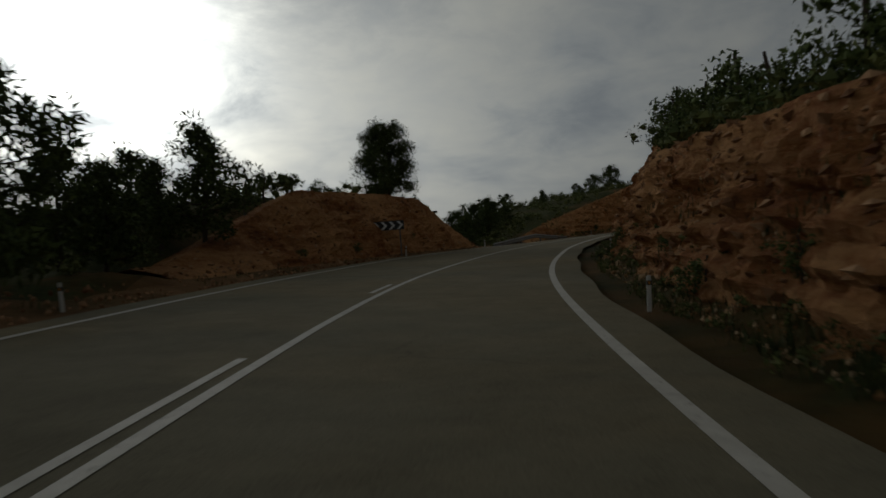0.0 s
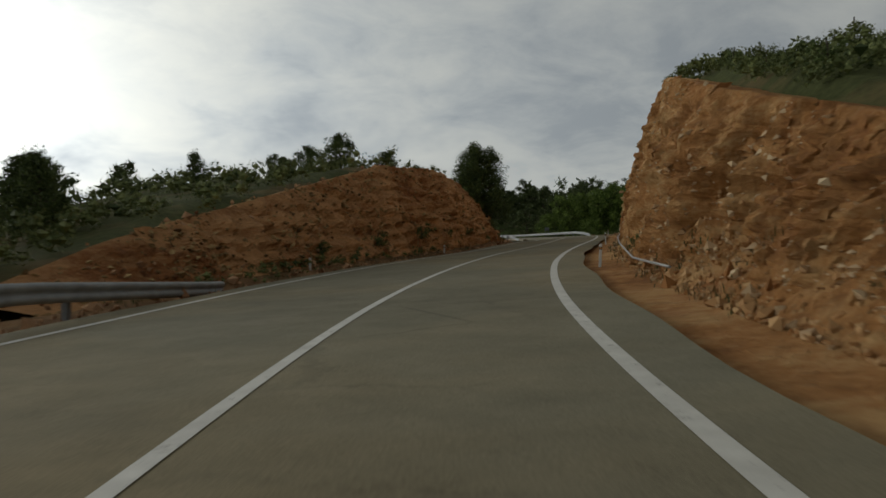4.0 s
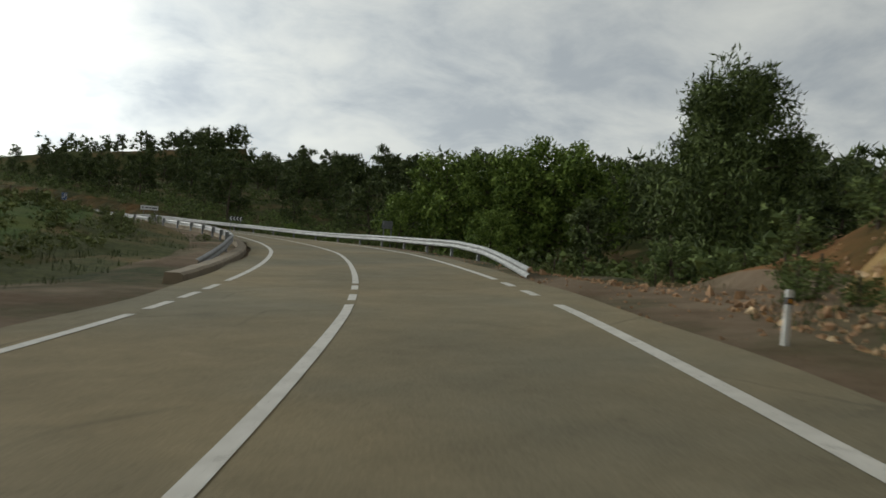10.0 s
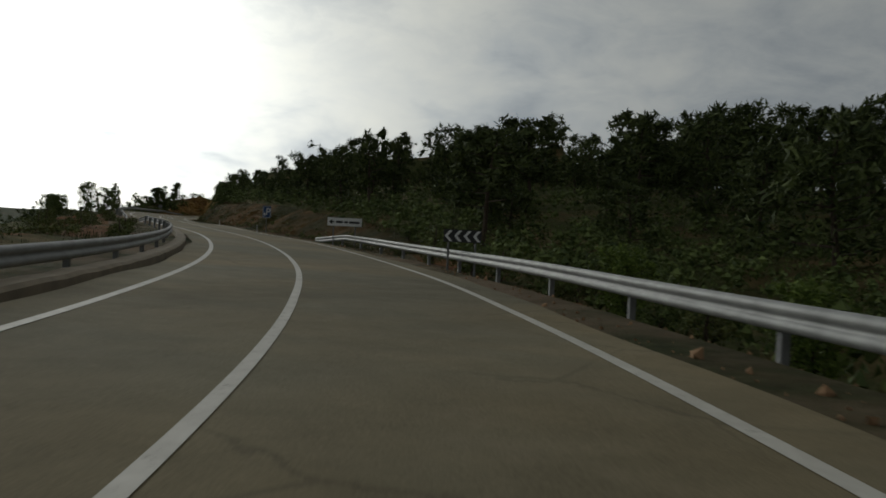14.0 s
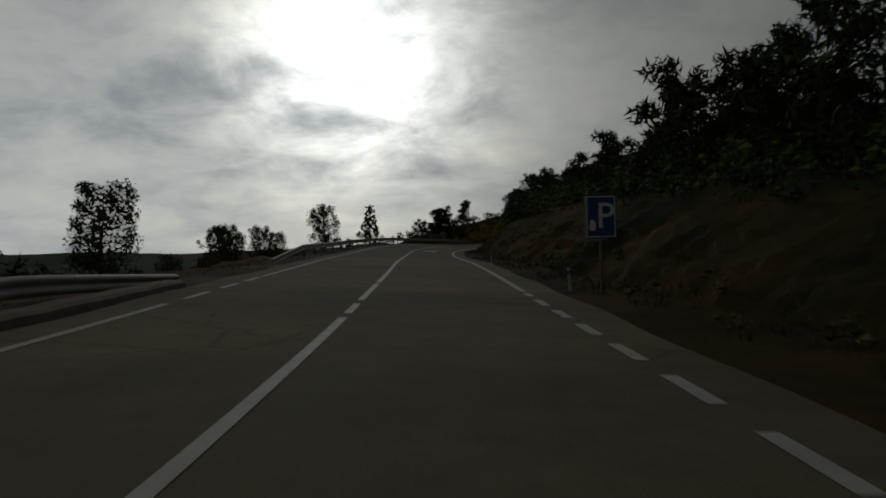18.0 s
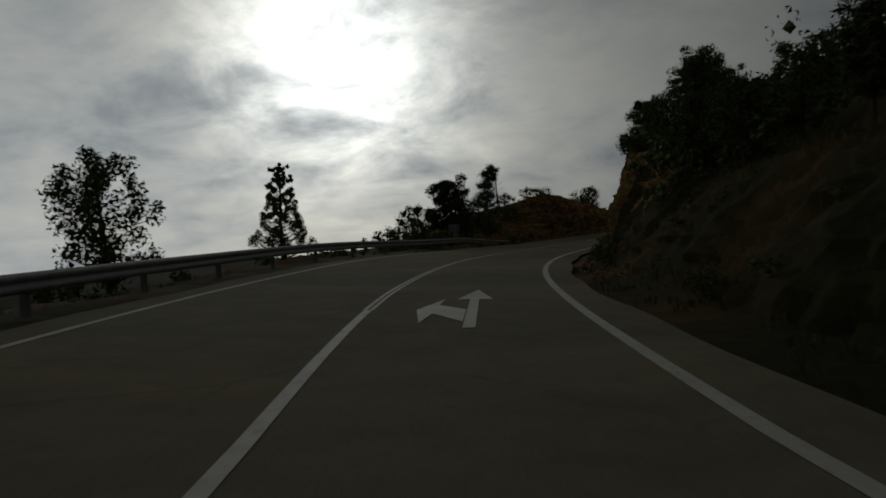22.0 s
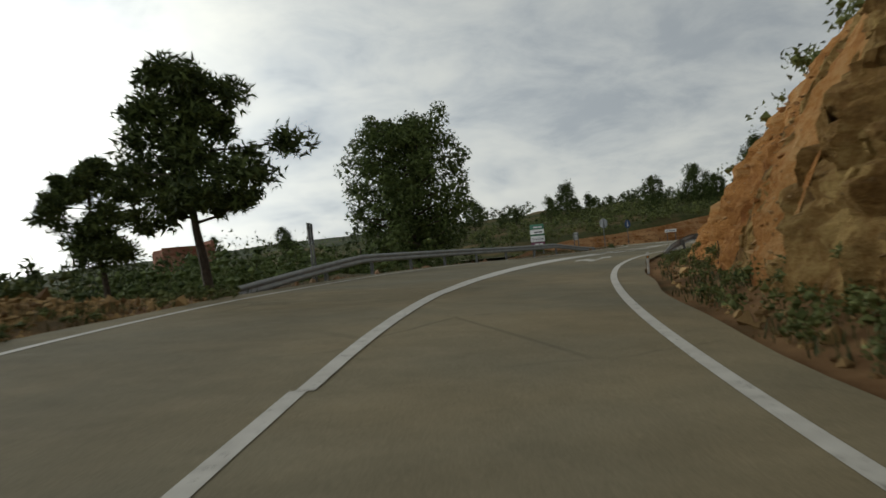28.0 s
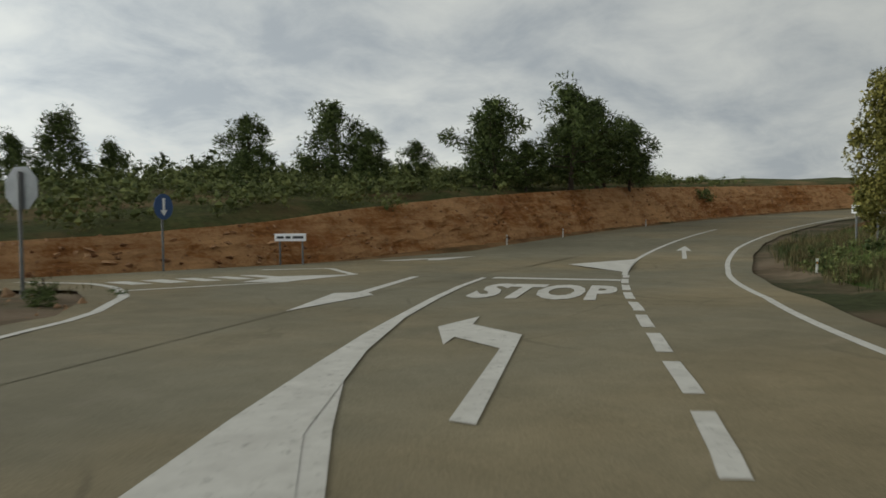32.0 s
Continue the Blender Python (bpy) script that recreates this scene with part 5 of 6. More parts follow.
def build_side_road():
    a = place_sl([(78.0, 360.5), (80.6, 364.7), (82.6, 367.6), (83.4, 369.6), (82.4, 371.0), (76, 371.9), (64, 373.2), (48, 375)])
    b = place_sl([(116, 369.5), (106, 372.6), (98, 374.2), (92, 374.6), (85, 374.9), (76, 375.9), (64, 377.4), (48, 379.2)])
    us = np.linspace(0, 1, 25)
    f = lambda c, k, u: float(np.interp(u, np.linspace(0, 1, len(c)), [p[k] for p in c]))
    verts, faces = [], []
    for u in us:
        for j in range(7):
            w = j / 6
            verts.append(put(f(a, 0, u) * (1 - w) + f(b, 0, u) * w, f(a, 1, u) * (1 - w) + f(b, 1, u) * w, .004))
    for i in range(24):
        for j in range(6):
            k = i * 7 + j
            faces.append((k, k + 1, k + 8, k + 7))
    tagged(new("side_road", mesh_from("side_road", verts, faces, ASPHALT, True)), "grey asphalt side road meeting at the junction", "road", kind="structure")


build_side_road()


# ---- guardrails ----
PROFILE = [(0, .155), (.045, .135), (.08, .085), (.045, .03), (0, .0), (.045, -.03), (.08, -.085), (.045, -.135), (0, -.155)]


def guardrail(s0, s1, off, label, ramp0=True, ramp1=True, sign=1, rise=9, tall=.50):
    """A steel W-beam on posts; sign +1 stands on the right of the road. Ends dip to the ground."""
    m0 = stand((s0 + s1) / 2, float(off((s0 + s1) / 2)))
    rail = empty("guardrail", Matrix.Translation(m0.translation), label, "guardrail")
    inv = rail.matrix_basis.inverted()

    def height(s):
        h = tall
        if ramp0:
            h = min(h, .02 + (tall - .02) * min(1, max(0, (s - s0) / rise)))
        if ramp1:
            h = min(h, .02 + (tall - .02) * min(1, max(0, (s1 - s) / 7)))
        return h

    n_sec = max(1, round((s1 - s0) / 4.0))
    cuts = np.linspace(s0, s1, n_sec + 1)
    for a, b in zip(cuts, cuts[1:]):
        verts, faces = [], []
        ss = np.linspace(a, b + .12, 6)
        np_ = len(PROFILE)
        for s in ss:
            l = float(off(s))
            for back in (0, 1):
                for dx, dz in PROFILE:
                    p = put(s, l - sign * (dx - .006 * back), height(s) + dz)
                    verts.append(inv @ Vector(p.tolist()))
        w = 2 * np_
        for i in range(len(ss) - 1):
            for j in range(w):
                k = i * w
                j2 = (j + 1) % w
                if j == np_ - 1 or j == w - 1:
                    continue
                faces.append((k + j, k + j2, k + w + j2, k + w + j))
        child("beam", mesh_from("beam", verts, faces, STEEL, True), rail)
    bm = bmesh.new()
    box(bm, -.05, -.06, -1.0, .05, .06, tall + .12, .008)
    post_me = bpy.data.meshes.new("post")
    bm.to_mesh(post_me)
    bm.free()
    post_me.materials.append(DARK_STEEL)
    bm = bmesh.new()
    box(bm, -.07, -.05, -.13, .05, .05, .13, .012)
    block_me = bpy.data.meshes.new("spacer")
    bm.to_mesh(block_me)
    bm.free()
    block_me.materials.append(STEEL)
    for s in np.arange(s0 + 2.0, s1 - 1, 4.0):
        h = height(s)
        if h < .25:
            continue
        l = float(off(s)) + sign * .14
        p = Vector(put(s, l, h - tall).tolist())
        post = child("post", post_me, rail, inv @ pose(p.x, p.y, p.z, 0, 0, heading(s)))
        child("spacer", block_me, post, Matrix.Translation((-sign * .085, 0, tall)))
    return rail


guardrail(50.8, 66.0, lambda s: edge_l(s) - 1.05, "galvanised steel guardrail ahead of the red mound", sign=-1)
guardrail(138.2, 218, lambda s: edge_r(s) + 1.15 + .85 * np.clip((s - 138) / 9, 0, 1), "long galvanised guardrail above the wooded valley", sign=1, rise=13, tall=.43)
guardrail(140.5, 234, lambda s: edge_l(s) - 1.5, "galvanised guardrail on the inside of the bend", sign=-1, tall=.36)
guardrail(247, 319, lambda s: edge_l(s) - 1.5, "weathered guardrail along the open drop", sign=-1, tall=.47)
guardrail(352.5, 393, lambda s: edge_l(s) - 1.1 - .8 * np.clip((s - 384) / 7, 0, 1), "galvanised guardrail leading to the junction", sign=-1, tall=.57)
guardrail(366.5, 387.2, lambda s: edge_r(s) + 1.1, "short galvanised guardrail by the earth cutting", sign=1, tall=.57)


def build_kerb():
    ss = np.arange(136, 233, .8)
    prof = [(-.90, -.10), (-.91, .07), (-.98, .12), (-1.26, .13), (-1.30, -.20)]
    verts, faces = [], []
    for s in ss:
        for dx, dz in prof:
            verts.append(put(s, float(edge_l(s)) + dx, dz + .012 * math.sin(s * 3.1)))
    w = len(prof)
    for i in range(len(ss) - 1):
        for j in range(w - 1):
            k = i * w + j
            faces.append((k, k + 1, k + w + 1, k + w))
    faces += [tuple(range(w)), tuple(range(len(verts) - 1, len(verts) - w - 1, -1))]
    tagged(new("kerb", mesh_from("kerb", verts, faces, CONCRETE)), "low tan concrete kerb under the guardrail", kind="structure")


build_kerb()


# ---- pipe along the foot of the ochre face ----
def build_pipe():
    bm = bmesh.new()
    pts = []
    for s, up in [(63, .5), (68, .42), (74, .55), (80, .62), (86, .6), (91, .72), (93, .88), (100, .62), (103, .66), (108, .5), (111, .6), (114, .88), (117.5, .75), (119.5, .62), (120.6, .85)]:
        ls, hs = knots_at(RIGHT, s)
        pts.append(Vector(put(s, ls[1] - .28, up - .30).tolist()))
    tube(bm, pts, [.026] * len(pts), 8)
    me = bpy.data.meshes.new("pipe")
    bm.to_mesh(me)
    bm.free()
    me.materials.append(PIPE)
    tagged(new("pipe", me), "thin grey water pipe along the foot of the rock face", "pipe")


build_pipe()


# ---- marker posts ----
def marker_post_model():
    ob = empty("marker_post", Matrix(), "white plastic roadside marker post with a black band", "marker post", "marker posts along the road")
    bm = bmesh.new()
    box(bm, -.032, -.026, -.25, .032, .026, .50, .010)
    part("body", bm, WHITE, ob)
    bm = bmesh.new()
    box(bm, -.034, -.028, .35, .034, .028, .42)
    part("band", bm, BLACK, ob, "slanting black band")
    bm = bmesh.new()
    box(bm, -.016, -.031, .365, .016, -.027, .405)
    part("reflector", bm, SIGN_ORANGE, ob, "small amber reflector")
    return ob


MARKER = marker_post_model()
POSTS = [(13, -7.2), (36.6, -6.6), (52, -7.4), (72.6, -6.4), (90, -5.9), (12.0, 2.65), (31.0, 3.45), (48.2, 2.7), (68.7, 2.35), (87.5, 2.6),
         (127.8, 3.72), (233.9, 3.3), (253, 3.3), (312.7, 2.45), (342, -6.7), (355.7, 2.75), (419.8, -6.5), (426.3, -6.2), (440, -6.2), (408.4, 6.5)]
for k, (s, l) in enumerate(POSTS):
    p = put(s, l, -.03).tolist()
    m = pose(p[0], p[1], p[2], PICK.uniform(-3, 3), PICK.uniform(-4, 4), heading(s))
    if k == 0:
        MARKER.matrix_basis = m
    else:
        copy_thing(MARKER, m)


# ---- signs ----
def sign_base(name, s, l, label, category, turn=0.0):
    return empty(name, stand(s, l, turn), label, category)


def sign_posts(ob, xs, top, y=.05, r=.035):
    for x in xs:
        bm = bmesh.new()
        tube(bm, [(x, y, -.5), (x, y, top)], [r, r], 8)
        part("post", bm, DARK_STEEL, ob)


def panel(ob, name, x0, z0, x1, z1, mat, label="", y=0.0, thick=.02, bevel=.006):
    bm = bmesh.new()
    box(bm, x0, y - thick, z0, x1, y, z1, bevel)
    return part(name, bm, mat, ob, label)


def poly(ob, name, pts, mat, label="", y=-.026, thick=.004):
    bm = bmesh.new()
    front = [bm.verts.new((x, y - thick, z)) for x, z in pts]
    back = [bm.verts.new((x, y, z)) for x, z in pts]
    bm.faces.new(front)
    bm.faces.new(back[::-1])
    for i in range(len(pts)):
        j = (i + 1) % len(pts)
        bm.faces.new((front[j], front[i], back[i], back[j]))
    bmesh.ops.recalc_face_normals(bm, faces=bm.faces)
    return part(name, bm, mat, ob, label)


def chevron_sign(s, l, w, h, z, way, label, turn=0.0):
    ob = sign_base("chevron_sign", s, l, label, "road sign", turn)
    sign_posts(ob, (-w * .36, w * .36), z + h * .5)
    b = panel(ob, "board", -w / 2, z - h / 2, w / 2, z + h / 2, BLACK, "dark board")
    for k in range(4):
        x = -w / 2 + w * (k + .5) / 4
        d = w * .06 * way
        t = w * .085
        hh = h * .42
        poly(b, "chevron", [(x - d - t / 2, z - hh), (x - d + t / 2, z - hh), (x + d + t / 2, z), (x - d + t / 2, z + hh), (x - d - t / 2, z + hh), (x + d - t / 2, z)], SIGN_WHITE, "white chevron")
    return ob


chevron_sign(36.9, -7.55, 1.6, .46, 1.1, 1, "dark bend sign with white chevrons on two posts", 12)
chevron_sign(192, 3.9, 1.2, .4, 1.2, -1, "dark bend sign with white chevrons behind the guardrail", -4)


def back_sign(s, l, w, h, z, label, turn=0.0, posts=(-.36, .36), mat=SIGN_BACK):
    ob = sign_base("sign_back", s, l, label, "road sign", turn)
    sign_posts(ob, [w * p for p in posts], z + h * .5 - .02, -.06)
    b = panel(ob, "panel", -w / 2, z - h / 2, w / 2, z + h / 2, mat)
    for zz in (z - h * .25, z + h * .25):
        bm = bmesh.new()
        box(bm, -w * .46, -.045, zz - .025, w * .46, -.021, zz + .025)
        part("rail", bm, DARK_STEEL, b)
    return ob


back_sign(164.8, 4.8, .66, .46, 1.4, "grey back of a road sign behind the guardrail", 6)
back_sign(316, -10.0, .75, .6, 1.25, "grey back of a small road sign beyond the guardrail", 4)
back_sign(360.5, -8.6, .85, .75, 1.75, "pale back of a two-post road sign by the guardrail", 106, mat=SIGN_WHITE)


def direction_board():
    ob = sign_base("direction_board", 211, 3.8, "long white direction board with unreadable black lettering", "road sign", -6)
    sign_posts(ob, (-.6, .6), 1.5)
    b = panel(ob, "board", -.95, 1.1, .95, 1.55, SIGN_WHITE)
    poly(b, "arrow", [(-.86, 1.32), (-.70, 1.46), (-.70, 1.36), (-.58, 1.36), (-.58, 1.28), (-.70, 1.28), (-.70, 1.18)], BLACK, "black arrow")
    for x0, x1 in ((-.48, -.1), (-.02, .16), (.24, .82)):
        poly(b, "lettering", [(x0, 1.26), (x1, 1.26), (x1, 1.38), (x0, 1.38)], BLACK, "dark bar of unreadable lettering")


direction_board()


def parking_sign():
    ob = sign_base("parking_sign", 232.6, 3.75, "blue square parking sign with a white letter", "road sign", 0)
    sign_posts(ob, (0,), 2.1)
    z = 1.68
    b = panel(ob, "plate", -.33, z - .46, .33, z + .46, SIGN_BLUE, "blue plate", thick=.03)
    for x0, z0, x1, z1 in ((-.31, z - .44, .31, z - .42), (-.31, z + .42, .31, z + .44), (-.31, z - .42, -.29, z + .42), (.29, z - .42, .31, z + .42)):
        poly(b, "border", [(x0, z0), (x1, z0), (x1, z1), (x0, z1)], SIGN_WHITE, "white border", y=-.031)
    cu = bpy.data.curves.new("letter", "FONT")
    cu.body, cu.size, cu.extrude = "P", .78, .002
    t = new("letter", cu)
    me = bpy.data.meshes.new_from_object(t.evaluated_get(bpy.context.evaluated_depsgraph_get()))
    bpy.data.objects.remove(t)
    me.materials.clear()
    me.materials.append(SIGN_WHITE)
    child("letter", me, b, pose(-.10, -.034, z - .24, 90, 0, 0), "white letter P")
    poly(b, "symbol", [(-.25, z - .30), (-.13, z - .30), (-.11, z - .16), (-.15, z - .06), (-.22, z - .06), (-.25, z - .16)], SIGN_WHITE, "small white symbol", y=-.031)


parking_sign()


def triangle_sign(s, l, z, label, face, turn=0.0, size=.52):
    ob = sign_base("warning_sign", s, l, label, "road sign", turn)
    sign_posts(ob, (0,), z + size * .5, .05 if face else -.06)
    tri = lambda r, y, nm, mat, lab: poly(ob, nm, [(-.866 * r, z - .5 * r), (.866 * r, z - .5 * r), (0, z + r)], mat, lab, y=y, thick=.012)
    if face:
        tri(size, -.005, "border", SIGN_RED, "red triangular border")
        tri(size * .70, -.020, "face", SIGN_WHITE, "white triangular face")
        poly(ob, "symbol", [(-.05, z - .17), (.05, z - .17), (.05, z - .02), (.12, z - .02), (.05, z + .06), (.05, z + .16), (0, z + .24), (-.05, z + .16)], BLACK, "black junction symbol", y=-.034)
    else:
        tri(size, -.005, "plate", SIGN_BACK, "grey back of the plate")
    return ob


triangle_sign(345, -7.4, 1.75, "grey back of a triangular warning sign", False)
triangle_sign(397.5, 6.6, 1.15, "red and white triangular warning sign on the grassy verge", True, -8)


def stop_back():
    ob = sign_base("stop_sign", 397.4, -8.85, "grey back of an octagonal stop sign on a pole", "road sign", -10)
    sign_posts(ob, (0,), 2.35, -.06)
    pts = [(.42 * math.cos(radians(22.5 + 45 * k)), 2.05 + .42 * math.sin(radians(22.5 + 45 * k))) for k in range(8)]
    poly(ob, "plate", pts, SIGN_BACK, "grey octagonal plate", y=0, thick=.02)


stop_back()


def keep_right_sign():
    ob = sign_base("blue_sign", 404.5, -11.4, "round blue traffic sign seen edge-on on a pole", "road sign", 84)
    sign_posts(ob, (0,), 2.3)
    pts = [(.38 * math.cos(radians(15 * k)), 1.95 + .38 * math.sin(radians(15 * k))) for k in range(24)]
    poly(ob, "plate", pts, SIGN_BLUE, "round blue plate", y=0, thick=.02)
    poly(ob, "arrow", [(-.05, 2.2), (.05, 2.2), (.05, 1.85), (.14, 1.85), (0, 1.68), (-.14, 1.85), (-.05, 1.85)], SIGN_WHITE, "white arrow", y=-.021)


keep_right_sign()


def white_board(s, l, w, h, z, label, turn):
    ob = sign_base("name_board", s, l, label, "road sign", turn)
    sign_posts(ob, (-w * .36, w * .36), z)
    b = panel(ob, "board", -w / 2, z - h / 2, w / 2, z + h / 2, SIGN_WHITE)
    for x0, x1 in ((-.42, -.2), (-.14, .02), (.08, .42)):
        poly(b, "lettering", [(w * x0, z - h * .16), (w * x1, z - h * .16), (w * x1, z + h * .16), (w * x0, z + h * .16)], BLACK, "dark bar of unreadable lettering")


white_board(408.1, -9.6, 1.15, .26, .95, "low white name board with dark lettering on two posts", 6)
white_board(414.5, 8.2, .95, .28, 1.25, "small white board on two dark posts in the verge", -30)
back_sign(396.6, -11.0, .42, .62, 1.2, "two small pale sign backs on thin posts", 40, (-.4, .4), SIGN_WHITE)


def town_sign():
    ob = sign_base("information_sign", 394.3, -13.0, "stacked green, white and maroon direction panels on posts", "road sign", -4)
    sign_posts(ob, (-.42, .42), 2.2)
    rows_ = [(2.12, 2.52, SIGN_GREEN, "green panel"), (1.72, 2.08, SIGN_WHITE, "white panel"), (1.10, 1.56, SIGN_WHITE, "white panel with a place name"),
             (.74, 1.06, SIGN_PURPLE, "maroon panel"), (.46, .70, SIGN_ORANGE, "orange panel")]
    for z0, z1, mat, lab in rows_:
        b = panel(ob, "panel", -.68, z0, .68, z1, mat, lab)
        if mat is SIGN_WHITE and z0 < 1.2:
            cu = bpy.data.curves.new("name", "FONT")
            cu.body, cu.size, cu.extrude = "LOS ALAGONES", .26, .002
            t = new("name", cu)
            me = bpy.data.meshes.new_from_object(t.evaluated_get(bpy.context.evaluated_depsgraph_get()))
            bpy.data.objects.remove(t)
            me.materials.clear()
            me.materials.append(BLACK)
            wid = max(v.co.x for v in me.vertices)
            child("lettering", me, b, pose(-.62, -.024, z0 + .12, 90, 0, 0) @ Matrix.Diagonal((1.24 / wid, 1, 1, 1)), "black place name")
        else:
            ink = SIGN_WHITE if mat is not SIGN_WHITE else BLACK
            for x0, x1 in ((-.3, .1), (.16, .5)):
                poly(b, "lettering", [(x0, z0 + .1), (x1, z0 + .1), (x1, z0 + .2), (x0, z0 + .2)], ink, "bar of unreadable lettering")
    bm = bmesh.new()
    box(bm, -.68, -.02, 1.60, .68, 0, 1.68)
    part("strip", bm, SIGN_GREEN, ob, "green strip")


town_sign()


def distance_marker():
    ob = sign_base("distance_marker", 311.5, 3.25, "small white plate with a red top on a post", "road sign", 0)
    sign_posts(ob, (0,), .75, .03, .016)
    b = panel(ob, "plate", -.085, .62, .085, .76, SIGN_WHITE)
    poly(b, "top_band", [(-.085, .76), (.085, .76), (.085, .82), (-.085, .82)], SIGN_RED, "red band")
    poly(b, "lettering", [(-.055, .655), (.055, .655), (.055, .715), (-.055, .715)], BLACK, "dark bar")


distance_marker()


def lamp_pole():
    ob = sign_base("lamp_pole", 51, -10.5, "thin pale pole with a small dark lamp box", "lamp")
    bm = bmesh.new()
    tube(bm, [(0, 0, -1.0), (0, 0, 2.3)], [.03, .022], 8)
    part("pole", bm, WHITE, ob)
    bm = bmesh.new()
    box(bm, -.16, -.08, 2.25, .16, .08, 2.42, .02)
    part("lamp_box", bm, BLACK, ob)


lamp_pole()


def ruin():
    x, y = 52.0, 415.0
    ob = empty("stone_house", pose(x, y, ground_z(x, y) - .4, 0, 0, 14), "small reddish brick house without its roof", "house")
    brick = rock_material("red_brick_wall", (0.20, 0.075, 0.05), (0.32, 0.14, 0.09), (0.42, 0.24, 0.16), .2)
    for nm, a in (("wall", (-3.2, -2.2, 0, 3.2, -1.85, 3.4)), ("wall", (-3.2, 1.85, 0, 3.2, 2.2, 3.0)), ("wall", (-3.2, -1.85, 0, -2.85, 1.85, 3.2)), ("wall", (2.85, -1.85, 0, 3.2, 1.85, 3.9))):
        bm = bmesh.new()
        box(bm, *a, .03)
        part(nm, bm, brick, ob)
    # no hole is cut: a black slab on the wall stands for the window's shade
    bm = bmesh.new()
    box(bm, -.5, -2.26, 1.2, .5, -2.2, 2.2)
    part("window", bm, BLACK, ob, "black slab for the shade in a window opening")


ruin()


def leaning_pine(x, y, h):
    """A wind-bent pine: bare leaning stem, dead twigs on one side and all the crown on the other."""
    rng = np.random.default_rng(83)
    side_ = Vector((-.96, -.27, 0))
    stem = lambda u: side_ * (.17 * h * math.sin(u * 1.7) * (1 - .55 * u)) + Vector((0, 0, h * u))
    ob = empty("pine_tree", Matrix.Translation((x, y, min(7.7, ground_z(x, y) - .1))), "slender leaning pine with all its crown to one side", "pine tree")
    bm = bmesh.new()
    tube(bm, [stem(u) - Vector((0, 0, .5 if u == 0 else 0)) for u in np.linspace(0, .95, 9)], [.085 * (1 - .8 * u) + .012 for u in np.linspace(0, 1, 9)], 7)
    clumps = []
    for k in range(28):
        u = .34 + .62 * k / 27
        reach = h * (.17 + .46 * (1 - u)) * rng.uniform(.5, 1.05)
        d = (side_ * rng.uniform(.6, 1.1) + Vector((side_.y, -side_.x, 0)) * rng.normal(0, .55)).normalized()
        end = stem(u) + d * reach + Vector((0, 0, h * rng.uniform(-.06, .06)))
        tube(bm, [stem(u), stem(u) + (end - stem(u)) * .5 + Vector((0, 0, .06)), end], [.018, .012, .005], 4)
        for f in (.55, .8, 1.0):
            clumps.append((np.array(stem(u) + (end - stem(u)) * f + Vector(rng.normal(0, .10, 3))), h * rng.uniform(.065, .10)))
    for u in (.78, .86, .93, .98):
        clumps.append((np.array(stem(min(u, .95)) - side_ * rng.uniform(-.1, .22)), h * .07))
    part("trunk", bm, BARK, ob)
    bm = bmesh.new()
    for u in (.42, .47, .53, .58, .64):
        a, e = stem(u), stem(u) - side_ * rng.uniform(.35, .75) + Vector((0, 0, rng.uniform(.15, .6)))
        tube(bm, [a, a + (e - a) * .5 - Vector((0, 0, .05)), e], [.012, .008, .004], 4)
    part("dead_twigs", bm, BARK, ob, "bare dead twigs")
    v, f = leaf_cloud(rng, clumps, 90, .06, .8, 1.4, 0, True, True)
    child("crown", mesh_from("crown", v, f, PINE), ob)


# ---- trees of the roadside ----
tree_at(BIG_PINE, 44, -10.4, 4.9, "broad pine on top of the red mound")
for s, l, h in [(18.5, -10.8, 3.4), (19.8, -10.4, 3.1), (24.6, -9.9, 3.9), (24.0, -11.2, 3.0), (25.8, -13.3, 3.2), (13.0, -8.4, 4.3), (21.8, -11.8, 2.6), (16.5, -12.5, 3.6)]:
    tree_at(BUSHY, s, l, h, "dark pine standing before the red mound")
for s, l, h in [(30.5, -10.6, 1.3), (33, -10.8, 1.1), (35.5, -10.6, 1.0), (28.5, -10.4, 1.5)]:
    tree_at(ROSEMARY, s, l, h, "dark shrub on top of the red mound")
tree_at(DARK_BROADS, 43, -13.5, 1.8, "low dark bush on the mound")
for s, l, h in [(2, -19, 5.5), (6, -15, 3.6), (10, -16, 4.4), (13, -13, 3.6), (16, -17, 4.6), (14.5, -15, 4.2), (8, -12.5, 2.6), (17.5, -12, 2.6), (19, -14.5, 3.6), (12, -19, 4.8), (21, -15, 3.2), (25, -17, 3.0), (-4, -17, 5), (-10, -13, 6.5), (30, -19, 3.2), (35, -21, 3.0)]:
    tree_at(BUSHY if s < 20 else ROSEMARY, s, l, h * (.85 if s < 18 else .5), "dark tree beside the red mound")
for s, l, h in [(61, -13, 3.2), (63.5, -15, 3.5), (66, -13.5, 2.8), (68, -16, 3.2), (64, -18.5, 3.6), (70.5, -14, 2.2), (60, -17, 3.0), (73, -17, 2.4), (77, -20, 2.4), (80, -22, 2.4)]:
    tree_at(BUSHY, s, l, h * 1.1, "dark tree in the hollow behind the guardrail")
for s, l, h in [(84, -17, 2.2), (90, -15, 1.6), (95, -18, 2.4), (103.6, -19.1, 4.2), (106.7, -17.6, 5.6), (109.8, -14.8, 4.4), (112.3, -12.8, 3.6)]:
    tree_at(BUSHY, s, l, h * .8, "pine standing on the long red mound")
tree_at(BIG_PINE, 118.4, -8.5, 6.7, "tall dense pine at the end of the red mound", tall=1.05, sink=.4)
tree_at(BUSHY, 118.0, -9.2, 4.6, "pine standing close beside the tall one", tall=1.1, sink=.4)
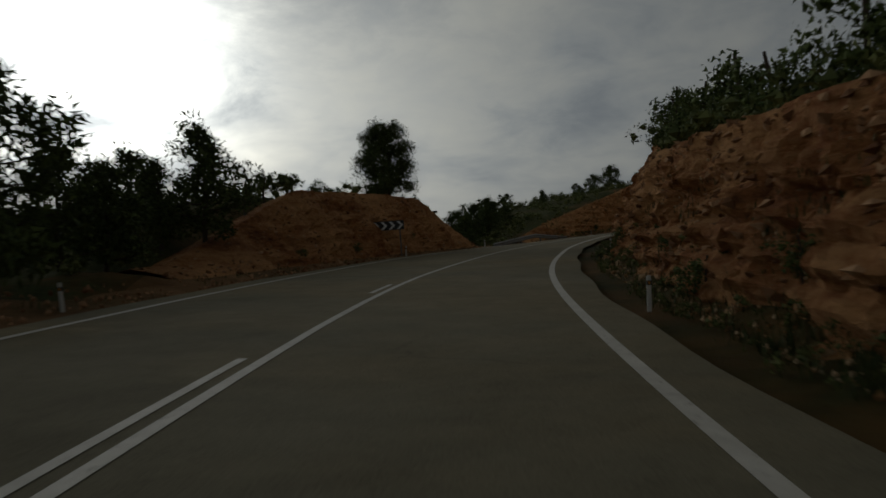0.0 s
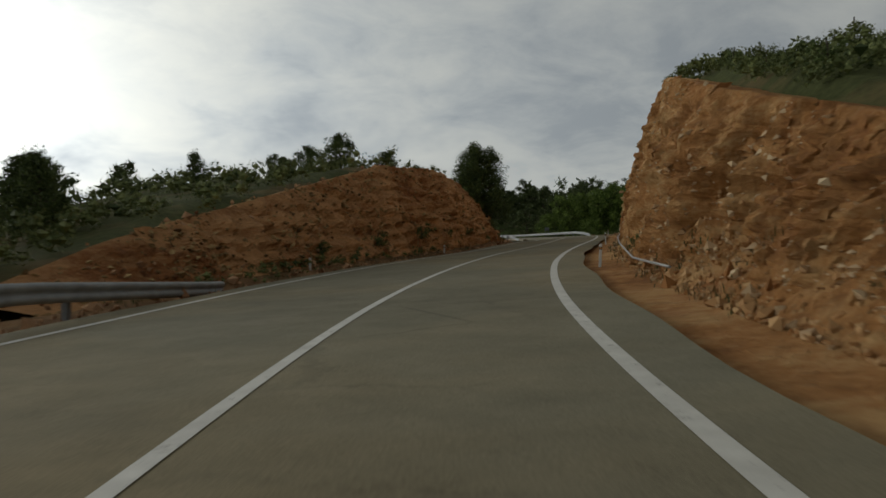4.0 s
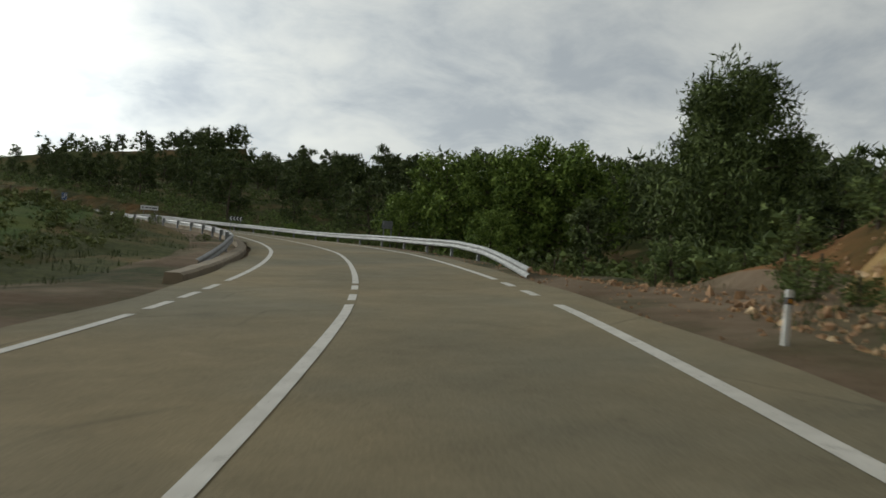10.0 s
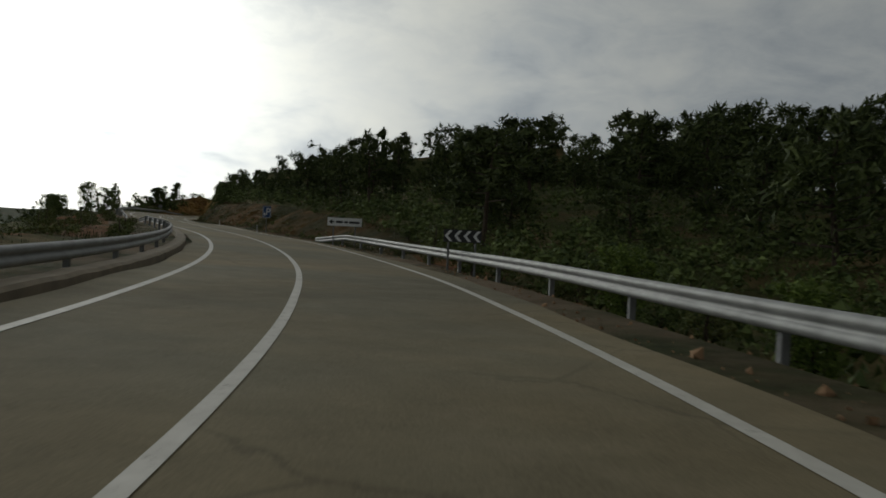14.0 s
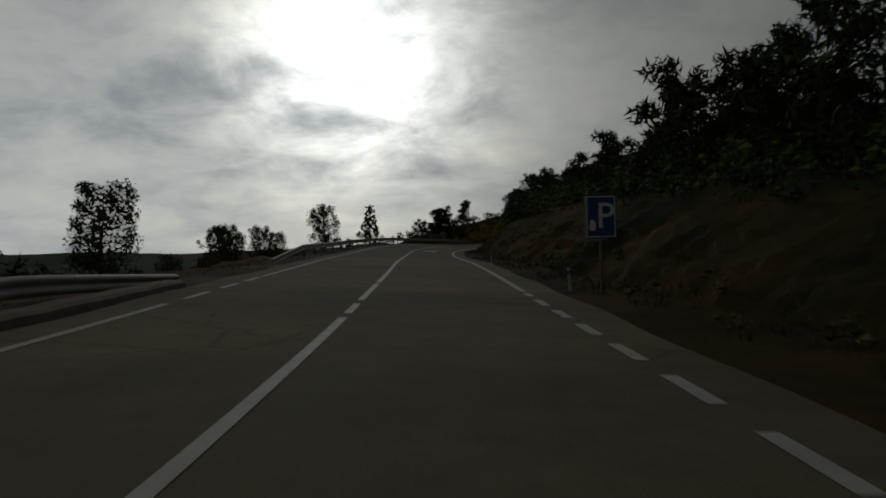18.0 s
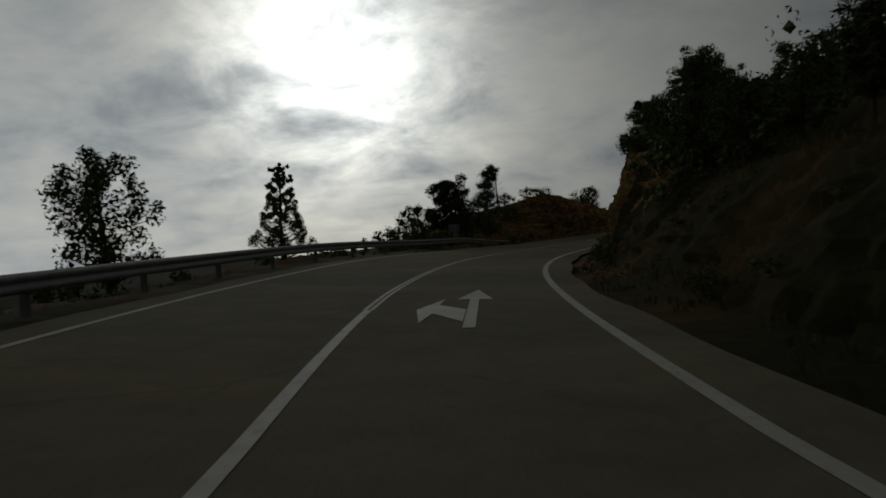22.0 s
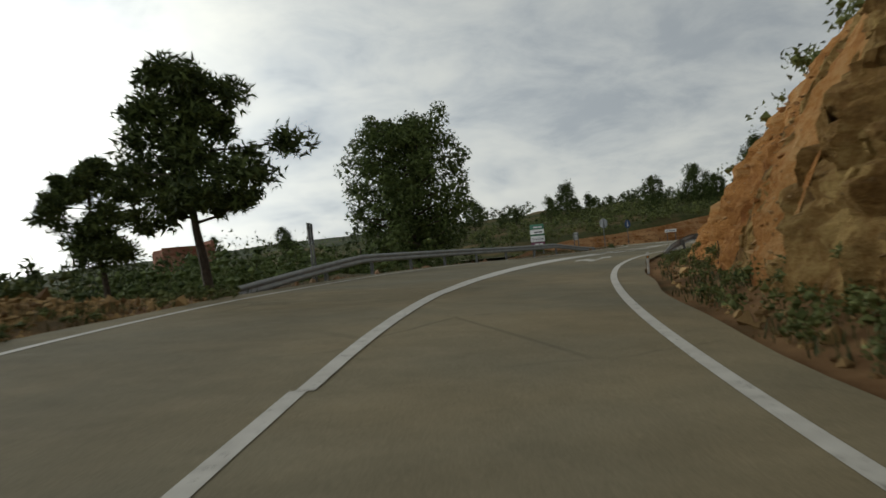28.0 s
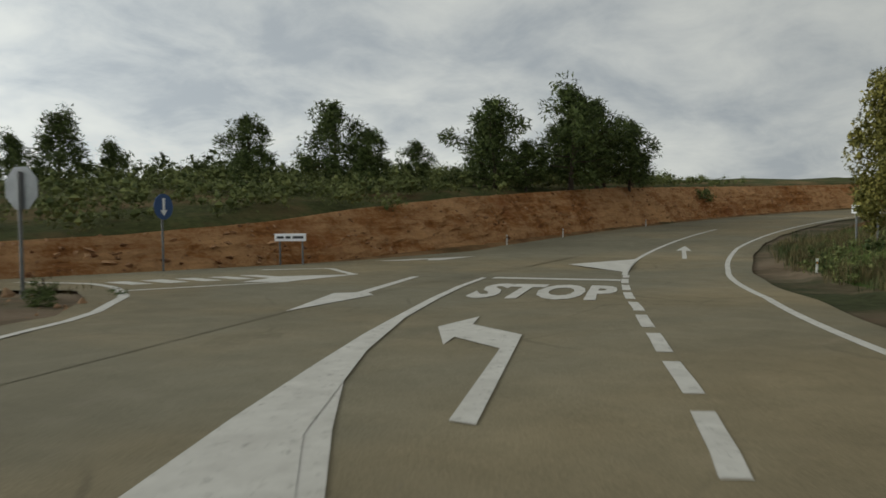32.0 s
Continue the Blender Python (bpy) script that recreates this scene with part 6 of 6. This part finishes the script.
tree_at(BUSHY, 117.2, -9.4, 3.6, "young pine under the taller ones on the red mound", sink=.3)
tree_at(PINES, 125, -14, 6.4, "tall dark pine behind the red mound")
for s, l, h in [(136.7, -12.4, 4.2), (139.0, -14.2, 4.0), (134.8, -13.6, 4.2)]:
    tree_at(BUSHY, s, l, h, "dark pine beside the grassy slope")
for s, l, h in [(36, 6.6, 2.3), (33.5, 6.4, 2.0), (31, 6.2, 1.5), (28.5, 6.0, 1.3), (26, 6.2, 1.7), (24, 6.4, 2.2), (21, 6.6, 2.4), (17, 6.4, 1.8), (13, 6.6, 2.2), (38.5, 7.2, 1.6), (8, 7, 2.4), (42, 8.2, 1.6), (46, 8.6, 1.4), (35, 9, 1.9), (28, 9, 1.7)]:
    tree_at(ROSEMARY, s, l, h, "dark bush leaning over the top of the cutting")
tree_at(BROADS, 55.5, 5.4, 2.9, "bright bush growing in the gap between the cuttings")
tree_at(SHRUBS, 53.2, 5.0, 1.5)
for s, l, h in [(64, 7.5, 1.2), (68, 7.4, 1.3), (72, 7.0, 1.0), (76, 7.6, 1.4), (80, 7.4, 1.2), (84, 8, 1.5), (70, 10, 1.8), (78, 11, 2.0), (66, 12, 1.8), (88, 9, 1.2)]:
    tree_at(SHRUBS + ROSEMARY, s, l, h * .7, "scrubby shrub on the edge of the ochre face")
tree_at(PINES, 122.5, 8.8, 3.4, "pine leaning out from the top of the ochre face", lean=8)
tree_at(PINES, 118, 9.6, 2.2, "small pine on top of the ochre face")
for s, l, h in [(127, 8.6, 1.4), (125, 8.4, 1.2), (121.5, 7.9, 1.0), (128.5, 8.8, 1.6), (130, 9.4, 1.7)]:
    tree_at(ROSEMARY, s, l, h, "shrub clinging to the end of the ochre face")
tree_xy(BIG_PINE, 75.4, 129.6, ground_z(75.4, 129.6) - .2, 9.0, "tall dark pine beside the dirt opening", tall=1.2)
for s, l, h in [(131.5, 6.2, .8), (129.6, 5.6, .6), (130.8, 5.5, .7), (128.6, 5.4, .5), (133, 6.6, .7), (134, 7.4, 1.0), (132.2, 7.6, 1.1), (135.5, 7.2, .6)]:
    tree_at(ROSEMARY, s, l, h, "dark shrub on the ochre dirt heap")
tree_xy(BUSHY, 84, 123, ground_z(84, 123) - .2, 6.5, "dark pine beside the dirt opening")
for x, y, h in [(76.8, 161.5, 5.8), (79.4, 159.2, 8.8), (82.8, 155.7, 9.4), (81.9, 158.5, 7.2), (85.4, 154.2, 9.9), (88, 153, 8.4), (90, 164, 7.5), (79.0, 152.4, 5.0)]:
    tree_xy(BROADS, x, y, ground_z(x, y) - .2, h, "bright green broadleaf tree below the guardrail")
tree_at(BROADS, 187.0, 6.9, 2.1, "rounded light-green bush at the foot of the wood")
tree_at(BROADS, 180.6, 7.4, 1.9, "light-green bush behind the guardrail")
for s, l, h in [(235.5, -8.0, 2.6)]:
    tree_at(DARK_BROADS, s, l, h, "small broadleaf tree at the edge of the drop", tall=1.05)
for s, l, h in [(264, -12.5, 2.8), (267, -13.5, 3.0), (270.5, -13.5, 2.6), (278, -14, 3.2), (280.5, -13.5, 2.6)]:
    tree_at(DARK_BROADS, s, l, h, "broadleaf tree below the open side of the road")
tree_xy(DARK_BROADS, 28.4, 266.4, ground_z(28.4, 266.4) - .2, 4.2, "tall narrow broadleaf tree behind the guardrail", tall=1.1)
tree_xy(CONES, 28.9, 277.0, ground_z(28.9, 277.0) - .2, 4.6, "pale young conifer behind the guardrail")
tree_xy(PINES, 29.8, 300.8, ground_z(29.8, 300.8) - .7, 5.3, "tall open pine below the road")
leaning_pine(32.5, 307.7, 4.4)
for x, y, h in [(30, 298, 1.6), (32.5, 302, 1.8), (31, 305, 2.0), (33.5, 305, 1.6)]:
    tree_xy(ROSEMARY, x, y, ground_z(x, y) - .2, h, "dark bush under the pines")
for x, y, h in [(28.6, 298.5, 2.4), (30.2, 303.5, 2.2), (26.8, 301.5, 3.0), (31.2, 300.2, 1.8), (27.2, 296, 2.2)]:
    tree_xy(DARK_BROADS, x, y, ground_z(x, y) - .3, h, "dark thicket under the pines")
for s, l, h in [(322, -10.8, 1.1), (325, -11, 1.3), (329, -11.2, 1.2), (332, -11.4, 1.5), (336, -10.8, 1.0), (320, -10.2, 1.4), (345, -10.5, 1.6), (349, -11, 1.4), (338.5, -11.5, 2.2)]:
    tree_at(SHRUBS + ROSEMARY, s, l, h, "shrub on top of the rubble mound")
tree_xy(PINES, 48.3, 339.8, ground_z(48.3, 339.8) - .2, 7.2, "large spreading pine behind the guardrail")
tree_xy(PINES, 45.5, 337, ground_z(45.5, 337) - .2, 4.2, "smaller pine beside the large one")
tree_at(DARK_BROADS, 340, -11.5, 2.8, "rounded tree on top of the rubble mound")
tree_xy(OAK, 63.4, 362.2, ground_z(63.4, 362.2) - .5, 11.0, "dense dark broadleaf tree with a full oval crown", tall=.98)
for s, l, h in [(300, 7.5, 3.0), (304, 8, 3.6), (309, 7.5, 2.8), (314, 8.5, 3.4), (319, 7, 2.4), (326, 8, 2.4), (296, 7.5, 4.0), (291, 7, 3.2), (287, 6.9, 3.2), (283, 7.4, 3.2), (289.5, 6.2, 3.6), (293.5, 6.0, 3.0), (285, 6.6, 3.2), (280, 7.6, 2.6), (276, 8, 2.4), (297, 5.7, 2.0), (300, 5.5, 2.3), (303, 5.6, 1.8), (306, 5.4, 2.0), (309.5, 5.3, 1.3)]:
    tree_at(PINES + DARK_BROADS, s, l, h * (.72 if s < 297 else .9), "dark tree overhanging the rock wall")
for s, l, h in [(301.5, 4.9, 1.4), (303, 4.8, 1.6), (304.6, 4.75, 1.5), (306.2, 4.75, 1.7), (308, 4.8, 1.5), (309.6, 4.7, 1.3), (327.5, 4.6, 1.3), (329.5, 4.7, 1.6), (332, 5.0, 1.4)]:
    tree_at(ROSEMARY, s, l, h, "dark bush hanging over the edge of the rock wall", sink=.5)
for s, l, h in [(352, 8.2, 1.4), (356, 8.6, 1.8), (348, 8, 1.5), (361, 9, 1.5), (343, 8, 1.6)]:
    tree_at(ROSEMARY, s, l, h, "dark shrub on top of the earth cutting")
tree_at(BUSHY, 363.5, 6.6, 1.8, "small bushy juniper on the edge of the cutting")
tree_at(BUSHY, 361, 7.2, 1.5, "small bushy juniper on the edge of the cutting")
tree_at(GOLD, 405.6, 8.6, 4.4, "bushy yellow-green evergreen on the verge of the junction", tall=1.1)
for s, l, h in [(390, 9.5, 1.1), (393, 10, 1.3), (397, 9, .9), (401, 9.6, 1.0), (386, 8.5, 1.0), (382, 8.2, 1.1), (405, 10, .9)]:
    tree_at(SHRUBS, s, l, h, "tall dry grass and shrub on the verge")
tree_at(DARK_BROADS, 396.8, -14.6, 1.9, "round green bush beside the direction panels", sink=.35)
for s, l, h in [(396.4, -7.7, .55), (397.2, -8.3, .6), (395.6, -8.0, .35), (398.0, -7.4, .4), (394.2, -9.6, .4)]:
    tree_at(ROSEMARY, s, l, h, "dark weeds at the foot of the stop sign")

for x, y, h in [(146, 377, 2.0), (148.5, 375.5, 1.6), (151, 374, 2.2), (153, 372, 1.8), (150, 370, 1.5), (156, 373, 2.4), (143, 378.5, 1.8), (154, 368.5, 1.7)]:
    s, l = near(x, y)
    if abs(l) > 6.5:
        tree_xy(SHRUBS + ROSEMARY, x, y, ground_z(x, y) - .2, h, "scrub at the far end of the red bank")

# trees over the red bank and the fields past the junction
for x, y, h in [(115.5, 381.8, 6.0), (119, 384, 5.2), (121.5, 379.5, 7.2), (126, 380, 6.6), (130, 379.5, 5.6), (134, 381, 3.6), (106.5, 386.3, 5.2), (103, 389.5, 4.3), (109.5, 386.5, 3.8), (113.2, 386.1, 3.2),
                (128.2, 380.6, 4.8), (97.2, 399.6, 4.8), (94, 398, 3.4), (99.5, 398, 3.0), (86.5, 404.3, 4.2), (91.5, 402.5, 2.4), (88, 399, 2.2), (106, 383.5, 2.6), (100, 386, 2.4), (124.5, 381.5, 5.2), (118, 381, 3.4)]:
    tree_xy(BUSHY, x, y, ground_z(x, y) - .2, h * 1.03, "dense dark pine above the red bank", tall=.92)
for x, y, h in [(74, 398, 5.6), (63, 405, 5.0), (67, 430, 6), (90, 440, 6), (100, 450, 5), (58, 440, 6), (72, 384, 2.6), (66, 380, 2.4), (60, 378, 2.4), (70, 374, 2.2)]:
    tree_xy(BUSHY if h > 3 else BROADS, x, y, ground_z(x, y) - .2, h * .6, "tree scattered over the fields" if h > 3 else "small orchard tree in the red field")
for k in range(26):
    x, y = PICK.uniform(50, 66), PICK.uniform(340, 372)
    s, l = near(x, y)
    if l > -11.5 or abs(x - 63.4) + abs(y - 362.2) < 5:
        continue
    tree_xy(SHRUBS + ROSEMARY, x, y, ground_z(x, y) - .1, PICK.uniform(1.0, 2.2), "dense green scrub below the guardrail")

# shrubs along the verges and on the open slopes
for k in range(70):
    s = PICK.uniform(130, 232)
    tree_at(SHRUBS, s, float(edge_l(s)) - PICK.uniform(2.4, 16), PICK.uniform(.4, 1.1), "low scrub on the grassy slope", "scrub on the slope")
for k in range(46):
    s = PICK.uniform(136, 214)
    tree_at(SHRUBS + ROSEMARY, s, float(edge_r(s)) + PICK.uniform(3, 9), PICK.uniform(.5, 1.5), "scrub behind the guardrail", "scrub below the guardrail")
for s, l, h in [(20, 3.7, .6), (24, 3.8, .8), (28, 3.7, .6), (33, 3.9, .7), (46.5, 4.2, .9), (49, 4.4, .7), (70, 3.4, .5), (90, 3.7, .45), (104, 4, .4), (278, 3.8, .7), (290, 3.6, .8), (298, 3.5, .9), (303, 3.5, .8), (316, 3.4, .5), (352, 4, .6),
                (88, -6.6, .9), (99, -6.4, .8), (104, -6.4, .7), (112, -6.6, .9), (114.5, -7, .8), (325, -7.2, .9), (331, -7.0, 1.0), (338, -7.1, 1.0), (341, -7.3, .9), (335.5, -7.2, .8), (28, -8, .5)]:
    tree_at(SHRUBS, s, l, h, "small shrub at the foot of the rock", "shrubs at the rock foot")
for s, l, h in [(6, 3.6, .7), (9, 3.8, .6), (12, 3.5, .8), (15.5, 3.8, .6), (36, 3.9, .7), (39.5, 4.0, .8), (43, 4.1, .6), (293.5, 3.4, .9), (295.5, 3.7, .7), (300.5, 3.4, .9), (307, 3.4, .7), (309, 3.7, .9), (320, 3.4, .6), (324, 3.5, .8), (329, 3.5, .6), (357, 4.2, .5), (318.5, -7.0, .8), (327.5, -6.9, .9), (334, -7.1, .7), (75, -6.9, .6), (81, -6.7, .8), (93.5, -6.5, .7), (33, -7.7, .6), (40, -7.6, .6)]:
    tree_at(ROSEMARY, s, l, h, "small dark shrub at the foot of the rock", "shrubs at the rock foot")
for k in range(30):
    s = PICK.uniform(196, 318)
    tree_at(SHRUBS + ROSEMARY, s, float(edge_l(s)) - PICK.uniform(3, 10), PICK.uniform(.5, 1.4), "scrub at the edge of the drop", "scrub at the drop")


# ---- pine wood on the hillside ----
def hillside():
    rng = random.Random(5)
    n_ = 0
    while n_ < 190:
        s = rng.uniform(128, 292)
        l = 9 + 44 * rng.random() ** 1.25
        if s < 192 and l < 13 + 8 * rng.random():
            continue
        p = ground_place(s, l, .2)
        if abs(p.x - 81) < 12 and abs(p.y - 157) < 8:
            continue
        h = (3.6 + .03 * l) * rng.uniform(.6, 1.35) * float(np.interp(s, [128, 195, 225, 245, 262, 292], [1.05, 1.25, 1.3, 1.0, .75, .65]))
        plant(rng.choice(FAR_PINES), p, h, rng.uniform(0, 360), rng.uniform(.9, 1.15), 0, "dark pine standing in the hillside wood", "pines on the hillside")
        n_ += 1


hillside()


def far_woods(name, label, rows_, seed, mat):
    """Many small crowns in one mesh. rows_: x0, x1, y0, y1, count, height, lift."""
    rng = np.random.default_rng(seed)
    vs, fs, k = [], [], 0
    for fn, count, h0 in rows_:
        for _ in range(count):
            x, y, z = fn(rng)
            h = h0 * rng.uniform(.7, 1.25)
            cl = [(np.array([x + rng.normal(0, .16 * h), y + rng.normal(0, .16 * h), z + h * u]), h * .24 * (1.25 - u * .6)) for u in (.35, .5, .62, .75, .9)]
            v, f = leaf_cloud(rng, cl, 20, h * .06, .85, 1.3, .5, True, True)
            vs.append(v)
            fs.append(f + k)
            k += len(v)
    tagged(new(name, mesh_from(name, np.vstack(vs), np.vstack(fs).tolist(), mat)), label, "woods", kind="stuff")


def by_road(s0, s1, l0, l1):
    def fn(rng):
        s, l = rng.uniform(s0, s1), rng.uniform(l0, l1)
        p = ground_place(s, max(min(l, 59), -59))
        q = put(s, l, 0)
        return q[0], q[1], p.z + abs(l - max(min(l, 59), -59)) * .02
    return fn


def on_hill(x0, x1, y0, y1, gap):
    """Places on the wide land, at least gap metres from the road."""
    def fn(rng):
        while True:
            x, y = rng.uniform(x0, x1), rng.uniform(y0, y1)
            if np.hypot(FAR_MID[:, 0] - x, FAR_MID[:, 1] - y).min() > gap:
                return x, y, far_height(x, y) - .3
    return fn


def scrub(name, label, rows_, seed, mat):
    """Low bushes grown together, too many to count. rows_: place, count, height."""
    rng = np.random.default_rng(seed)
    vs, fs, k = [], [], 0
    for fn, count, h0 in rows_:
        for _ in range(count):
            x, y, z = fn(rng)
            h = h0 * rng.uniform(.45, 1.35)
            cl = [(np.array([x + rng.normal(0, .35 * h), y + rng.normal(0, .35 * h), z + h * rng.uniform(.2, .65)]), h * rng.uniform(.28, .45)) for _c in range(3)]
            v, f = leaf_cloud(rng, cl, 20 if h0 < .5 else 26, min(h * .085, .075), .9, 1.1, .5, False)
            vs.append(v)
            fs.append(f + k)
            k += len(v)
    tagged(new(name, mesh_from(name, np.vstack(vs), np.vstack(fs).tolist(), mat)), label, "scrub", kind="stuff")


far_woods("hill_woods", "dense dark pine wood covering the hill", [(by_road(190, 300, 44, 60), 260, 4.2), (by_road(125, 200, 22, 58), 260, 4.0), (by_road(40, 105, 24, 58), 90, 3.5), (by_road(108, 150, 20, 58), 170, 3.4), (by_road(140, 200, 42, 59), 140, 5.0), (by_road(290, 380, 18, 58), 110, 3.5), (on_hill(90, 210, 90, 260, 58), 320, 7.4), (on_hill(140, 320, 60, 320, 110), 160, 9.5)], 1, PINE_FAR)
far_woods("hollow_woods", "dark trees filling the hollow", [(by_road(78, 120, -50, -22), 110, 2.4), (by_road(56, 78, -50, -16), 60, 1.5), (by_road(-25, 56, -58, -28), 90, 2.2), (by_road(200, 318, -50, -18), 90, 2.6), (by_road(320, 396, -58, -16), 200, 2.2), (by_road(396, 470, -59, -30), 160, 2.0)], 2, PINE_FAR)
scrub("hillside_scrub", "dark shrubs grown together under the pines", [(by_road(190, 292, 7.2, 13), 300, 1.6), (by_road(136, 205, 6.5, 24), 420, 1.7), (by_road(190, 240, 12, 30), 240, 1.9), (by_road(288, 300, 5.4, 8.5), 50, 1.2), (by_road(362, 374, -21, -11.2), 130, 2.7), (by_road(372, 384, -22, -12), 90, 1.6)], 3, LEAF_DARK)
scrub("mound_scrub", "green scrub covering the top of the mounds", [(by_road(12, 52, -20, -9.6), 240, .9), (by_road(50, 66, -30, -9.5), 150, .9), (by_road(64, 116, -24, -9.2), 330, 1.0), (by_road(316, 352, -18, -9.8), 130, .7)], 4, SHRUB)
scrub("field_scrub", "grey-green bushes over the slope below the bend", [(by_road(132, 205, -15, -8.6), 200, .50), (by_road(134, 160, -10.5, -8.2), 60, .42), (by_road(140, 200, -24, -12), 120, .8)], 8, SHRUB)
scrub("cutting_scrub", "green scrub along the top of the cuttings", [(by_road(0, 58, 5.4, 15), 260, 1.0), (by_road(58, 130, 6.2, 15), 420, .7), (by_road(60, 128, 6.0, 8.5), 200, .55), (by_road(2, 52, 5.4, 8), 160, .8), (by_road(292, 378, 5.6, 14), 300, .9)], 5, SHRUB)
scrub("slope_scrub", "dark green scrub covering the slope above the bank", [(by_road(397, 460, -34, -13), 700, 1.5), (by_road(413, 470, -16, -9.6), 170, 1.1), (by_road(340, 396, -52, -14), 330, 1.2)], 6, SHRUB)
scrub("roadside_weeds", "dark low weeds grown along the foot of the cuttings", [(by_road(-2, 54, 2.8, 4.0), 240, .25), (by_road(292, 348, 2.95, 3.9), 300, .34), (by_road(348, 380, 3.3, 4.0), 110, .24), (by_road(66, 120, -6.9, -6.1), 110, .36), (by_road(316, 352, -7.2, -6.4), 90, .36), (by_road(206, 292, 3.8, 6.0), 160, .34), (by_road(382, 420, 6.6, 10), 220, .42)], 7, SHRUB)
